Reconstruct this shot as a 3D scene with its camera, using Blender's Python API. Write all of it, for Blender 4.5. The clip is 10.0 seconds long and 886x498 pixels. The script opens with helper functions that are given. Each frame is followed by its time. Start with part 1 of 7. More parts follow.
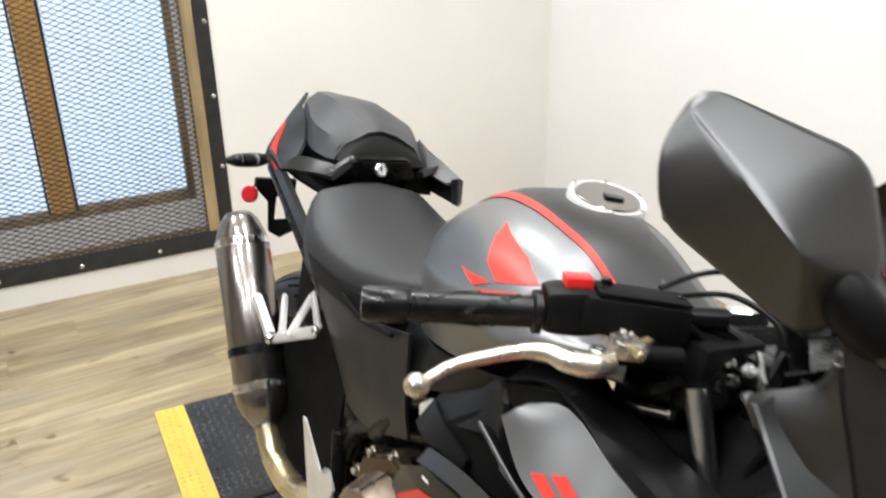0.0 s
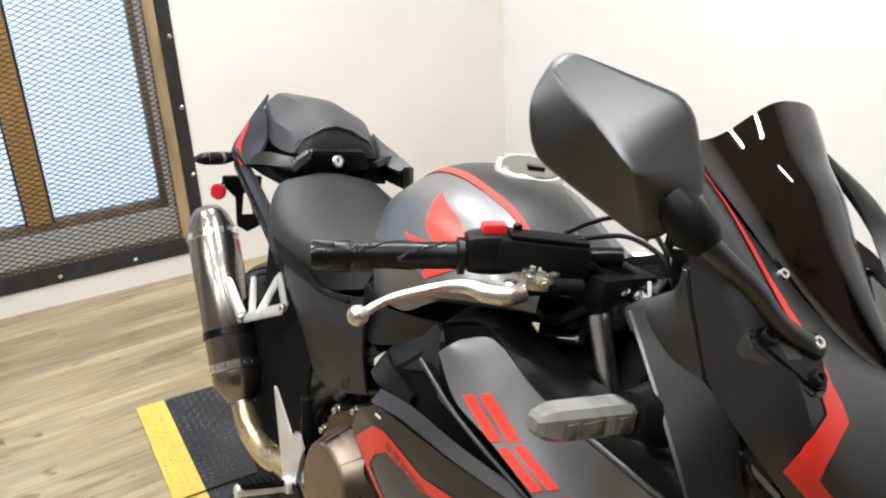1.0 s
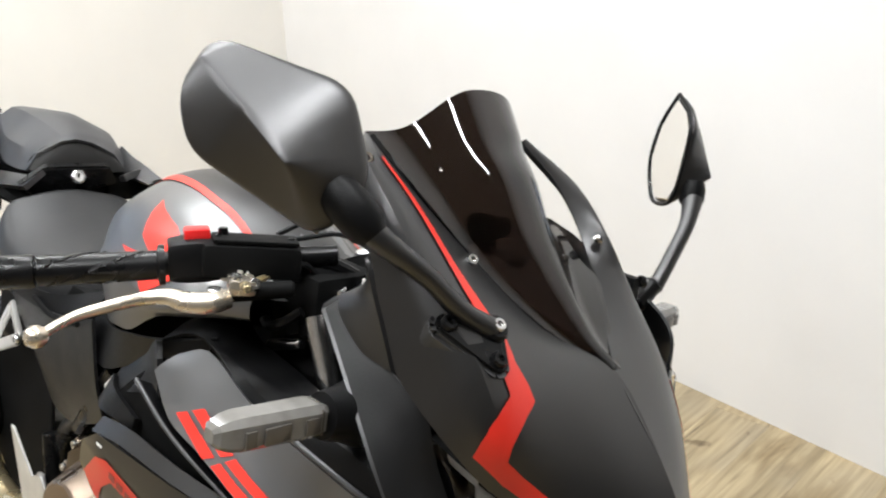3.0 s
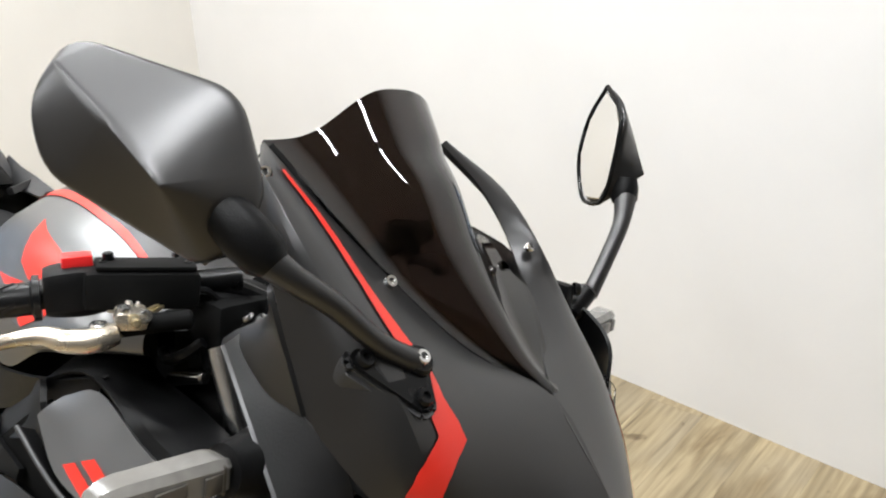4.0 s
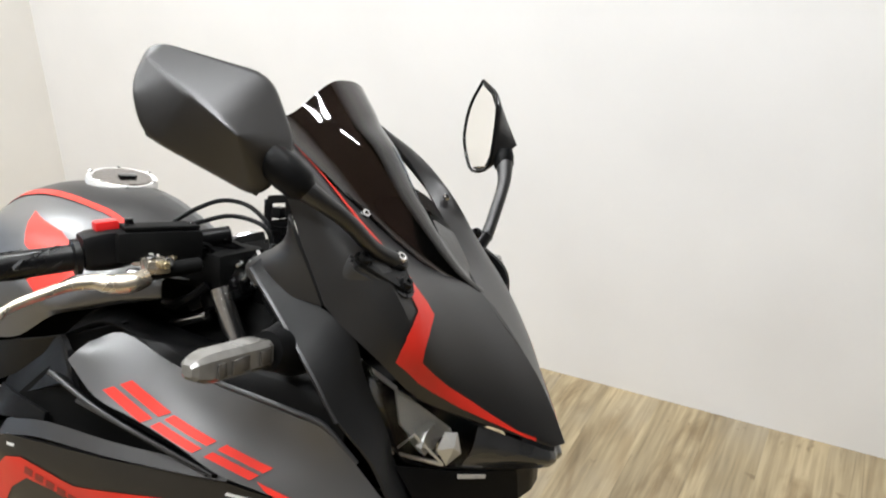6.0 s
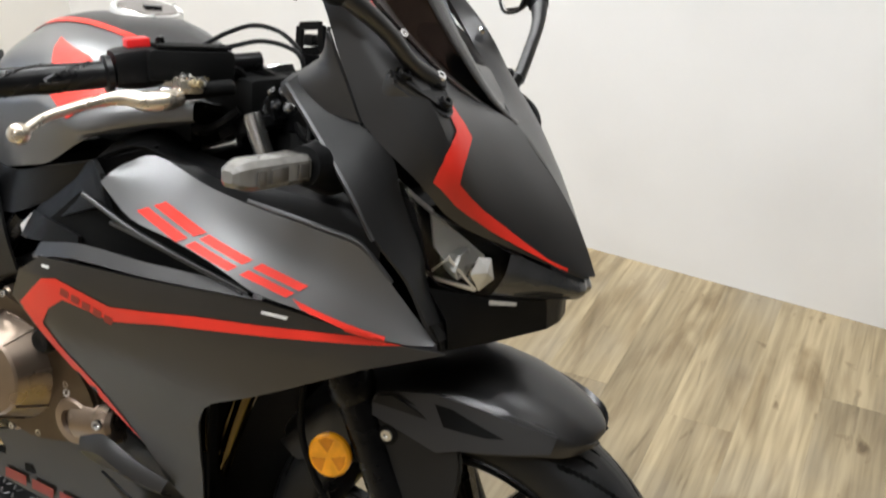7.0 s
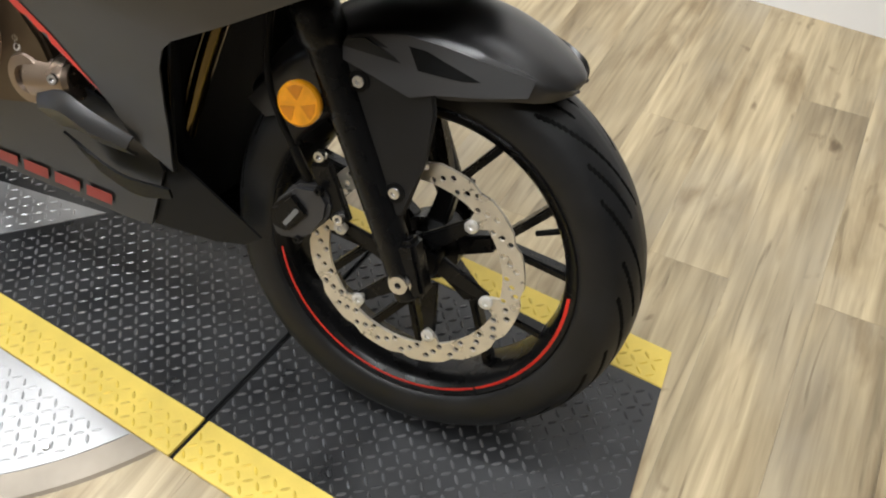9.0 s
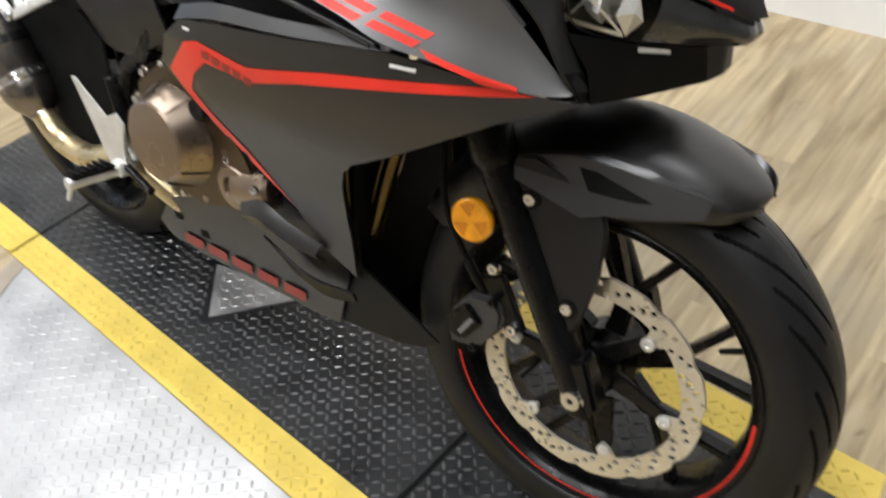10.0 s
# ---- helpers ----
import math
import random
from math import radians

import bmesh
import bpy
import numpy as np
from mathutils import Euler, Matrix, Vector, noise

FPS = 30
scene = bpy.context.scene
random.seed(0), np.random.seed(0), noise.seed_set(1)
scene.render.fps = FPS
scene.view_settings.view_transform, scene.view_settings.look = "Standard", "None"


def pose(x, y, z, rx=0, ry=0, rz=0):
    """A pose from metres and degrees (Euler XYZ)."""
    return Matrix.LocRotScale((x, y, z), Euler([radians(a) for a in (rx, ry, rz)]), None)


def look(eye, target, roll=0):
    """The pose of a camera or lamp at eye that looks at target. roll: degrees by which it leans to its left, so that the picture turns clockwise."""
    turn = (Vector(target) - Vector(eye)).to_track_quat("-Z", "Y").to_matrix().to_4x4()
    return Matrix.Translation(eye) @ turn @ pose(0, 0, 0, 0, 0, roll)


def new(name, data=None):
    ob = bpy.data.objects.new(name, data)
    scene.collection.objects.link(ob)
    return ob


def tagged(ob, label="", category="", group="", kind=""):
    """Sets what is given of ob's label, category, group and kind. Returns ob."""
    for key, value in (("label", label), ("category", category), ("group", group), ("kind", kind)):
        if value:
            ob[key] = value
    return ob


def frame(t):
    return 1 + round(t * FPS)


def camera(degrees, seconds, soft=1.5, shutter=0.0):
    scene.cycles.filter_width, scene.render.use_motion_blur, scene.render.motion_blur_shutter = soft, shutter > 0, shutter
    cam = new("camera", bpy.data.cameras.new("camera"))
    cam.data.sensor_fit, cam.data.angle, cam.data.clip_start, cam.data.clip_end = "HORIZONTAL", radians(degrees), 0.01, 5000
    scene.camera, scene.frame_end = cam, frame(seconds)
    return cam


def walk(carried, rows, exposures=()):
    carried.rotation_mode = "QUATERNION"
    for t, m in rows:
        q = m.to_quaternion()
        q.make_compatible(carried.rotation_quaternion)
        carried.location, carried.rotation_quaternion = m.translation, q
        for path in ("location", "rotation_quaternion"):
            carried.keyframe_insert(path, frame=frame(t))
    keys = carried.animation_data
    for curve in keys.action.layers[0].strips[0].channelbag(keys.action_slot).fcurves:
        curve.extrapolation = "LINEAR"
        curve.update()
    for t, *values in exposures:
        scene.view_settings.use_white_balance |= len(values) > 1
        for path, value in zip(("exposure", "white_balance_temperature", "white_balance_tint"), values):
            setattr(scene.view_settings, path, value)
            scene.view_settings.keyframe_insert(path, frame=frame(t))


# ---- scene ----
cam = camera(54.0, 10.0, soft=2.0, shutter=0.3)
PATH = [
    (0, (0.2183, -0.4369, 1.3735), (-0.6028, -0.0376, 0.9655), -1.15),
    (0.3, (0.3218, -0.4769, 1.3708), (-0.4816, -0.0623, 0.9435), -0.53),
    (0.5, (0.3622, -0.4985, 1.3814), (-0.4538, -0.1016, 0.9610), -1.87),
    (1, (0.3755, -0.4688, 1.3757), (-0.4378, -0.0431, 0.9790), -2.93),
    (1.5, (0.3837, -0.4184, 1.3606), (-0.4226, 0.0218, 0.9655), -2.76),
    (2, (0.4006, -0.3741, 1.3530), (-0.3806, 0.1202, 0.9715), -2.52),
    (2.5, (0.4119, -0.3609, 1.3544), (-0.3361, 0.1855, 0.9777), -2.20),
    (3, (0.4241, -0.3587, 1.3465), (-0.2797, 0.2352, 0.9566), -1.65),
    (3.2, (0.4301, -0.3609, 1.3491), (-0.2549, 0.2529, 0.9566), -2.31),
    (4.5, (0.3352, -0.2612, 1.3272), (-0.2749, 0.4263, 0.9334), -1.49),
    (5, (0.3849, -0.3723, 1.3627), (-0.1459, 0.3905, 0.9933), -2.06),
    (5.2, (0.4153, -0.4373, 1.3602), (-0.0869, 0.3480, 0.9982), -1.60),
    (6.3, (0.4582, -0.6072, 1.3474), (-0.0434, 0.1623, 0.9520), -2.71),
    (6.5, (0.4561, -0.6087, 1.3301), (-0.0474, 0.1450, 0.9077), -3.06),
    (7, (0.4430, -0.6285, 1.2869), (-0.0404, 0.0995, 0.8008), -1.12),
    (7.5, (0.4440, -0.6493, 1.2505), (-0.0156, 0.0616, 0.7182), 0.76),
    (8, (0.4468, -0.6562, 1.2280), (0.0276, 0.0280, 0.6313), 2.51),
    (8.5, (0.4541, -0.6475, 1.1867), (0.0769, -0.0196, 0.5058), 1.72),
    (9, (0.4611, -0.6602, 1.1584), (0.0944, -0.0611, 0.4465), 1.02),
    (9.5, (0.4474, -0.6789, 1.1794), (0.0292, -0.1058, 0.4747), -1.91),
    (10, (0.4651, -0.5746, 1.2106), (-0.1143, -0.0931, 0.5530), -10.95),
]
walk(cam, [(t, look(eye, target, roll)) for t, eye, target, roll in PATH], exposures=[(0.0, 0.0), (3.2, 0.0), (4.5, -0.08), (6.5, -0.12), (7.5, 0.0), (8.5, 0.08), (10.0, 0.10)])

# ---- light ----
world = bpy.data.worlds.new("world")
scene.world = world
world.use_nodes = True
wn = world.node_tree.nodes
sky = wn.new("ShaderNodeTexSky")
sky.sky_type, sky.sun_disc = "NISHITA", False
sky.sun_elevation, sky.sun_rotation = radians(35), radians(200)
world.node_tree.links.new(sky.outputs[0], wn["Background"].inputs[0])
wn["Background"].inputs[1].default_value = 0.1

LAMP_POWER = 22.5
CEILING = 2.75
LAMPS = [(x, y) for x in (-2.1, -0.9, 0.3) for y in (-1.75, -0.65, 0.45) if x > -2 or y > -1]


# ---- helpers for building ----
def finish(ob, angle=35):
    me = ob.data
    for p in me.polygons:
        p.use_smooth = True
    me.set_sharp_from_angle(angle=radians(angle))
    return ob


def part(name, bm, material, parent=None, label="", angle=35, m=None):
    """Links a bmesh as one mesh object under a thing or a part."""
    if m is not None:
        bmesh.ops.transform(bm, matrix=m, verts=bm.verts)
    me = bpy.data.meshes.new(name)
    bm.normal_update()
    bm.to_mesh(me)
    bm.free()
    me.materials.append(material)
    ob = new(name, me)
    finish(ob, angle)
    if parent is not None:
        ob.parent = parent
    if label:
        tagged(ob, label)
    return ob


def box(x0, x1, y0, y1, z0, z1, bevel=0.0, bm=None):
    bm = bm or bmesh.new()
    m = Matrix.LocRotScale(((x0 + x1) / 2, (y0 + y1) / 2, (z0 + z1) / 2), None, (x1 - x0, y1 - y0, z1 - z0))
    r = bmesh.ops.create_cube(bm, size=1.0, matrix=m)
    if bevel:
        edges = list({e for v in r["verts"] for e in v.link_edges})
        bmesh.ops.bevel(bm, geom=edges, offset=bevel, segments=2, affect="EDGES", profile=0.6)
    return bm


def basis(a, b):
    """A matrix whose z runs from a to b, with its origin at a."""
    a, b = Vector(a), Vector(b)
    return Matrix.Translation(a) @ (b - a).to_track_quat("Z", "Y").to_matrix().to_4x4()


def lathe(profile, a=(0, 0, 0), b=(0, 0, 1), seg=32, bm=None, start=0.0, sweep=2 * math.pi):
    """Turns a profile of (radius, height) round the axis from a towards b."""
    bm = bm or bmesh.new()
    m = basis(a, b)
    full = sweep > 6.28
    n = seg if full else seg + 1
    rings = []
    for k in range(n):
        th = start + sweep * k / seg
        c, s = math.cos(th), math.sin(th)
        rings.append([bm.verts.new(m @ Vector((r * c, r * s, h))) for r, h in profile])
    for k in range(seg):
        p, q = rings[k], rings[(k + 1) % n]
        for i in range(len(profile) - 1):
            if p[i] is not q[i]:
                bm.faces.new((p[i], q[i], q[i + 1], p[i + 1]))
    bmesh.ops.remove_doubles(bm, verts=bm.verts, dist=1e-6)
    bmesh.ops.recalc_face_normals(bm, faces=bm.faces)
    return bm


def rod(a, b, r, r2=None, seg=20, bevel=0.0, bm=None):
    r2 = r if r2 is None else r2
    h = (Vector(b) - Vector(a)).length
    e = min(bevel, h / 3)
    prof = [(0, 0), (r - e, 0), (r, e), (r2, h - e), (r2 - e, h), (0, h)] if e else [(0, 0), (r, 0), (r2, h), (0, h)]
    return lathe(prof, a, b, seg, bm)


def spline(points, n):
    """Points on a Catmull-Rom curve through the given ones, n to each stretch."""
    P = [Vector(p) for p in points]
    P = [2 * P[0] - P[1]] + P + [2 * P[-1] - P[-2]]
    out = []
    for i in range(1, len(P) - 2):
        a, b, c, d = P[i - 1 : i + 3]
        for k in range(n):
            t = k / n
            out.append(0.5 * (2 * b + (c - a) * t + (2 * a - 5 * b + 4 * c - d) * t**2 + (3 * b - a - 3 * c + d) * t**3))
    return out + [P[-2]]


def tube(points, r, seg=12, n=6, bm=None, ends=True):
    """A round tube along a curve; r may be a list, one for each point."""
    bm = bm or bmesh.new()
    line = spline(points, n)
    radii = [r] * len(line) if not isinstance(r, (list, tuple)) else [v.x for v in spline([(q, 0, 0) for q in r], n)]
    up = Vector((0, 0, 1))
    rings = []
    for i, p in enumerate(line):
        d = (line[min(i + 1, len(line) - 1)] - line[max(i - 1, 0)]).normalized()
        s = d.cross(up)
        if s.length < 0.05:
            s = d.cross(Vector((0, 1, 0)))
        s.normalize()
        up = s.cross(d).normalized()
        rings.append([bm.verts.new(p + radii[i] * (math.cos(2 * math.pi * k / seg) * s + math.sin(2 * math.pi * k / seg) * up)) for k in range(seg)])
    for p, q in zip(rings, rings[1:]):
        for k in range(seg):
            bm.faces.new((p[k], p[(k + 1) % seg], q[(k + 1) % seg], q[k]))
    if ends:
        bm.faces.new(rings[0][::-1])
        bm.faces.new(rings[-1])
    bmesh.ops.recalc_face_normals(bm, faces=bm.faces)
    return bm


def shell(bm, thick):
    """Gives an open skin a thickness, to the back of its faces (to the front where negative)."""
    bm.normal_update()
    first, faces = bm.verts[:], bm.faces[:]
    rim = [e for e in bm.edges if len(e.link_faces) == 1]
    copy = {v: bm.verts.new(v.co - v.normal * thick) for v in first}
    walls = [(e.verts[0], e.verts[1]) for e in rim]
    for f in faces:
        bm.faces.new([copy[v] for v in reversed(f.verts)])
    for a, b in walls:
        bm.faces.new((a, b, copy[b], copy[a]))
    bmesh.ops.recalc_face_normals(bm, faces=bm.faces)
    return bm


def loft(rows, nu=4, nv=4, thick=0.0, closed=False, mirror=False, curve_u=True, curve_v=True, caps=False):
    """A skin over rows of points; nu steps along a row, nv from row to row. Straight where a curve_ is False."""
    def along(pts, n, curved):
        if curved and len(pts) > 2:
            return spline(pts, n)
        out = []
        for a, b in zip(pts, pts[1:]):
            out += [Vector(a).lerp(Vector(b), k / n) for k in range(n)]
        return out + [Vector(pts[-1])]

    fine = [along([*r, r[0]] if closed else r, nu, curve_u) for r in rows]
    if closed:
        fine = [f[:-1] for f in fine]
    cols = [along([f[i] for f in fine], nv, curve_v) for i in range(len(fine[0]))]
    bm = bmesh.new()
    for sign in (1, -1) if mirror else (1,):
        vs = [[bm.verts.new((p.x, sign * p.y, p.z)) for p in c] for c in cols]
        n = len(vs)
        for i in range(n if closed else n - 1):
            for j in range(len(vs[0]) - 1):
                bm.faces.new((vs[i][j], vs[(i + 1) % n][j], vs[(i + 1) % n][j + 1], vs[i][j + 1]))
        if caps:
            bm.faces.new([c[0] for c in vs])
            bm.faces.new([c[-1] for c in vs])
    bmesh.ops.remove_doubles(bm, verts=bm.verts, dist=2e-4)
    bmesh.ops.recalc_face_normals(bm, faces=bm.faces)
    if thick:
        shell(bm, thick)
    return bm


def plate(outline, depth, m=Matrix(), bevel=0.0, bm=None):
    """A flat plate: an outline of (u, v) in the matrix's x and y, and its depth along z."""
    bm = bm or bmesh.new()
    low = [bm.verts.new(m @ Vector((u, v, 0))) for u, v in outline]
    high = [bm.verts.new(m @ Vector((u, v, depth))) for u, v in outline]
    faces = [bm.faces.new(low[::-1]), bm.faces.new(high)]
    n = len(outline)
    for i in range(n):
        faces.append(bm.faces.new((low[i], low[(i + 1) % n], high[(i + 1) % n], high[i])))
    if bevel:
        edges = list({e for f in faces for e in f.edges})
        bmesh.ops.bevel(bm, geom=edges, offset=bevel, segments=2, affect="EDGES")
    bmesh.ops.recalc_face_normals(bm, faces=bm.faces)
    return bm


# ---- materials ----
def material(name, color, rough=0.5, metal=0.0, vary=0.0, scale=8.0, bump=0.0, bump_scale=200.0, coat=0.0, stretch=(1, 1, 1), rough_vary=0.0, spec=0.5, per_object=0.0):
    mat = bpy.data.materials.new(name)
    mat.use_nodes = True
    nt = mat.node_tree
    b = nt.nodes["Principled BSDF"]
    b.inputs["Base Color"].default_value = (*color, 1)
    b.inputs["Roughness"].default_value = rough
    b.inputs["Metallic"].default_value = metal
    b.inputs["Coat Weight"].default_value = coat
    b.inputs["Specular IOR Level"].default_value = spec
    tc = nt.nodes.new("ShaderNodeTexCoord")
    mp = nt.nodes.new("ShaderNodeMapping")
    mp.inputs["Scale"].default_value = stretch
    nt.links.new(tc.outputs["Object"], mp.inputs["Vector"])
    if vary or rough_vary:
        nz = nt.nodes.new("ShaderNodeTexNoise")
        nz.inputs["Scale"].default_value, nz.inputs["Detail"].default_value = scale, 6
        nt.links.new(mp.outputs[0], nz.inputs["Vector"])
    if vary:
        mr = nt.nodes.new("ShaderNodeMapRange")
        mr.inputs[1].default_value, mr.inputs[2].default_value = 0.3, 0.7
        mr.inputs[3].default_value, mr.inputs[4].default_value = 1 - vary, 1 + vary
        nt.links.new(nz.outputs["Fac"], mr.inputs[0])
        mx = nt.nodes.new("ShaderNodeVectorMath")
        mx.operation = "SCALE"
        mx.inputs[0].default_value = color
        nt.links.new(mr.outputs[0], mx.inputs["Scale"])
        nt.links.new(mx.outputs[0], b.inputs["Base Color"])
    if rough_vary:
        m2 = nt.nodes.new("ShaderNodeMapRange")
        m2.inputs[1].default_value, m2.inputs[2].default_value = 0.3, 0.7
        m2.inputs[3].default_value, m2.inputs[4].default_value = max(rough - rough_vary, 0.02), min(rough + rough_vary, 1)
        nt.links.new(nz.outputs["Fac"], m2.inputs[0])
        nt.links.new(m2.outputs[0], b.inputs["Roughness"])
    if bump:
        n2 = nt.nodes.new("ShaderNodeTexNoise")
        n2.inputs["Scale"].default_value, n2.inputs["Detail"].default_value = bump_scale, 3
        nt.links.new(mp.outputs[0], n2.inputs["Vector"])
        bp = nt.nodes.new("ShaderNodeBump")
        bp.inputs["Strength"].default_value, bp.inputs["Distance"].default_value = bump, 0.001
        nt.links.new(n2.outputs["Fac"], bp.inputs["Height"])
        nt.links.new(bp.outputs[0], b.inputs["Normal"])
    return mat


def glow(name, color, strength):
    mat = bpy.data.materials.new(name)
    mat.use_nodes = True
    b = mat.node_tree.nodes["Principled BSDF"]
    b.inputs["Base Color"].default_value = (*color, 1)
    b.inputs["Emission Color"].default_value = (*color, 1)
    b.inputs["Emission Strength"].default_value = strength
    return mat


def glass(name, color, rough=0.0, ior=1.45):
    mat = bpy.data.materials.new(name)
    mat.use_nodes = True
    b = mat.node_tree.nodes["Principled BSDF"]
    b.inputs["Base Color"].default_value = (*color, 1)
    b.inputs["Transmission Weight"].default_value = 1.0
    b.inputs["Roughness"].default_value = rough
    b.inputs["IOR"].default_value = ior
    return mat


def wood(name, light, dark, knots, across="x"):
    """Printed vinyl plank: long streaks, grey and honey patches, dark knots, each piece different."""
    mat = bpy.data.materials.new(name)
    mat.use_nodes = True
    nt = mat.node_tree
    N, L = nt.nodes, nt.links
    b = N["Principled BSDF"]
    tc, oi = N.new("ShaderNodeTexCoord"), N.new("ShaderNodeObjectInfo")
    off = N.new("ShaderNodeVectorMath")
    off.operation = "MULTIPLY_ADD"
    off.inputs[1].default_value = (37.0, 53.0, 11.0)
    L.new(oi.outputs["Random"], off.inputs[0])
    L.new(tc.outputs["Object"], off.inputs[2])

    def streak(stretch, scale, detail=6, distort=0.0):
        mp, nz = N.new("ShaderNodeMapping"), N.new("ShaderNodeTexNoise")
        mp.inputs["Scale"].default_value = stretch
        nz.inputs["Scale"].default_value, nz.inputs["Detail"].default_value, nz.inputs["Distortion"].default_value = scale, detail, distort
        L.new(off.outputs[0], mp.inputs["Vector"])
        L.new(mp.outputs[0], nz.inputs["Vector"])
        return nz.outputs["Fac"]

    def ramp(fac, stops):
        r = N.new("ShaderNodeValToRGB")
        el = r.color_ramp.elements
        while len(el) < len(stops):
            el.new(0.5)
        for e, (p, c) in zip(el, stops):
            e.position, e.color = p, (*c, 1)
        L.new(fac, r.inputs[0])
        return r.outputs[0]

    def mix(kind, fac, a, c):
        m = N.new("ShaderNodeMix")
        m.data_type, m.blend_type = "RGBA", kind
        m.inputs[0].default_value = fac if isinstance(fac, float) else 0.5
        if not isinstance(fac, float):
            L.new(fac, m.inputs[0])
        L.new(a, m.inputs[6])
        L.new(c, m.inputs[7])
        return m.outputs[2]

    s = (1, 0.14, 1) if across == "x" else (0.14, 1, 1)
    mid = [(a + c) / 2 for a, c in zip(light, dark)]
    big = ramp(streak(s, 5.0, 5, 1.0), [(0.26, dark), (0.45, mid), (0.68, light)])
    fine = ramp(streak((s[0], s[1] * 0.35, 1), 70, 8, 0.3), [(0.3, (0.66, 0.64, 0.60)), (0.65, (1.12, 1.12, 1.12))])
    col = mix("MULTIPLY", 1.0, big, fine)
    grey = ramp(streak((0.6, 0.4, 1), 6, 3), [(0.48, (0, 0, 0)), (0.72, (0.42, 0.42, 0.42))])
    gcol = N.new("ShaderNodeRGB")
    gcol.outputs[0].default_value = (*knots, 1)
    col = mix("MIX", grey, col, gcol.outputs[0])
    stain = ramp(streak((s[0], s[1] * 1.6, 1), 9, 4, 0.9), [(0.53, (1, 1, 1)), (0.68, (0.52, 0.46, 0.38))])
    col = mix("MULTIPLY", 0.75, col, stain)
    crack = ramp(streak((s[0], s[1] * 0.6, 1), 24, 5, 1.5), [(0.27, (0.30, 0.27, 0.23)), (0.37, (1, 1, 1))])
    col = mix("MULTIPLY", 0.65, col, crack)
    knot = ramp(streak((1, 0.5, 1), 19, 2, 0.5), [(0.68, (1, 1, 1)), (0.77, (0.32, 0.26, 0.19))])
    col = mix("MULTIPLY", 0.9, col, knot)
    hv = N.new("ShaderNodeHueSaturation")
    L.new(col, hv.inputs["Color"])
    mr = N.new("ShaderNodeMapRange")
    mr.inputs[3].default_value, mr.inputs[4].default_value = 0.975, 1.03
    L.new(oi.outputs["Random"], mr.inputs[0])
    L.new(mr.outputs[0], hv.inputs["Value"])
    L.new(hv.outputs[0], b.inputs["Base Color"])
    b.inputs["Roughness"].default_value = 0.42
    bp = N.new("ShaderNodeBump")
    bp.inputs["Strength"].default_value, bp.inputs["Distance"].default_value = 0.15, 0.001
    L.new(fine, bp.inputs["Height"])
    L.new(bp.outputs[0], b.inputs["Normal"])
    return mat


WALL = material("wall_paint", (0.80, 0.79, 0.785), 0.6, vary=0.03, scale=2.5, bump=0.25, bump_scale=90)
SOUTH_PAINT = material("beige_wall_paint", (0.27, 0.24, 0.205), 0.7, vary=0.08, scale=2.5, bump=0.25, bump_scale=90)
CREAM = material("cream_wall_paint", (0.765, 0.74, 0.70), 0.6, vary=0.03, scale=2.5, bump=0.25, bump_scale=90)
CEIL = material("ceiling_paint", (0.34, 0.305, 0.27), 0.8, vary=0.06)
DARK_WALL = material("unseen_dark_wall_paint", (0.075, 0.073, 0.071), 0.7, vary=0.08, scale=2.5, bump=0.25, bump_scale=90)
PLANK = wood("vinyl_plank", (0.474, 0.380, 0.234), (0.222, 0.173, 0.104), (0.30, 0.27, 0.22))
SUBFLOOR = material("subfloor", (0.10, 0.08, 0.06), 0.9, vary=0.2)
RUBBER_MAT = material("black_tread_plate", (0.017, 0.0175, 0.019), 0.36, vary=0.3, scale=7, rough_vary=0.12, bump=0.3, bump_scale=400)
YELLOW = material("yellow_edge", (0.67, 0.50, 0.095), 0.5, vary=0.10, scale=14, bump=0.3, bump_scale=300)
ALU_PLATE = material("aluminium_tread_plate", (0.43, 0.43, 0.435), 0.45, 0.55, vary=0.14, scale=9, rough_vary=0.1, bump=0.2, bump_scale=300)
RIM_TRIM = material("grey_vinyl_rim", (0.33, 0.28, 0.22), 0.5, vary=0.15, scale=12)
BLACK_BAR = material("black_steel_bar", (0.03, 0.03, 0.032), 0.45, 0.3, vary=0.25, scale=20)
MESH_WIRE = material("expanded_steel", (0.05, 0.05, 0.055), 0.5, 0.6)
BROWN_FRAME = material("brown_window_frame", (0.70, 0.40, 0.13), 0.45, vary=0.18, scale=10, stretch=(1, 1, 0.3))
TAN_FRAME = material("weathered_wood_frame", (0.29, 0.21, 0.115), 0.6, vary=0.5, scale=14, stretch=(1, 1, 0.2))
STEEL = material("bolt_steel", (0.72, 0.72, 0.72), 0.25, 1.0, vary=0.1, scale=60)
DAYLIGHT = glow("daylight_backdrop", (0.70, 0.83, 1.0), 0.88)
LAMP_GLOW = glow("lamp_diffuser", (1.0, 0.97, 0.92), 9.0)
LAMP_BODY = material("lamp_housing", (0.8, 0.8, 0.8), 0.4)

# ---- room ----
X0, X1, Y0, Y1 = -2.815, 3.2, -3.6, 1.545
FLOOR = -0.006
WY0, WY1, WZ0, WZ1 = -1.35, 0.12, 0.145, 2.05  # window opening


def structure(name, bm, mat, label, m=None, angle=35):
    return tagged(part(name, bm, mat, None, label, angle, m), label, name.rsplit("_", 1)[0].replace("_", " "), kind="structure")


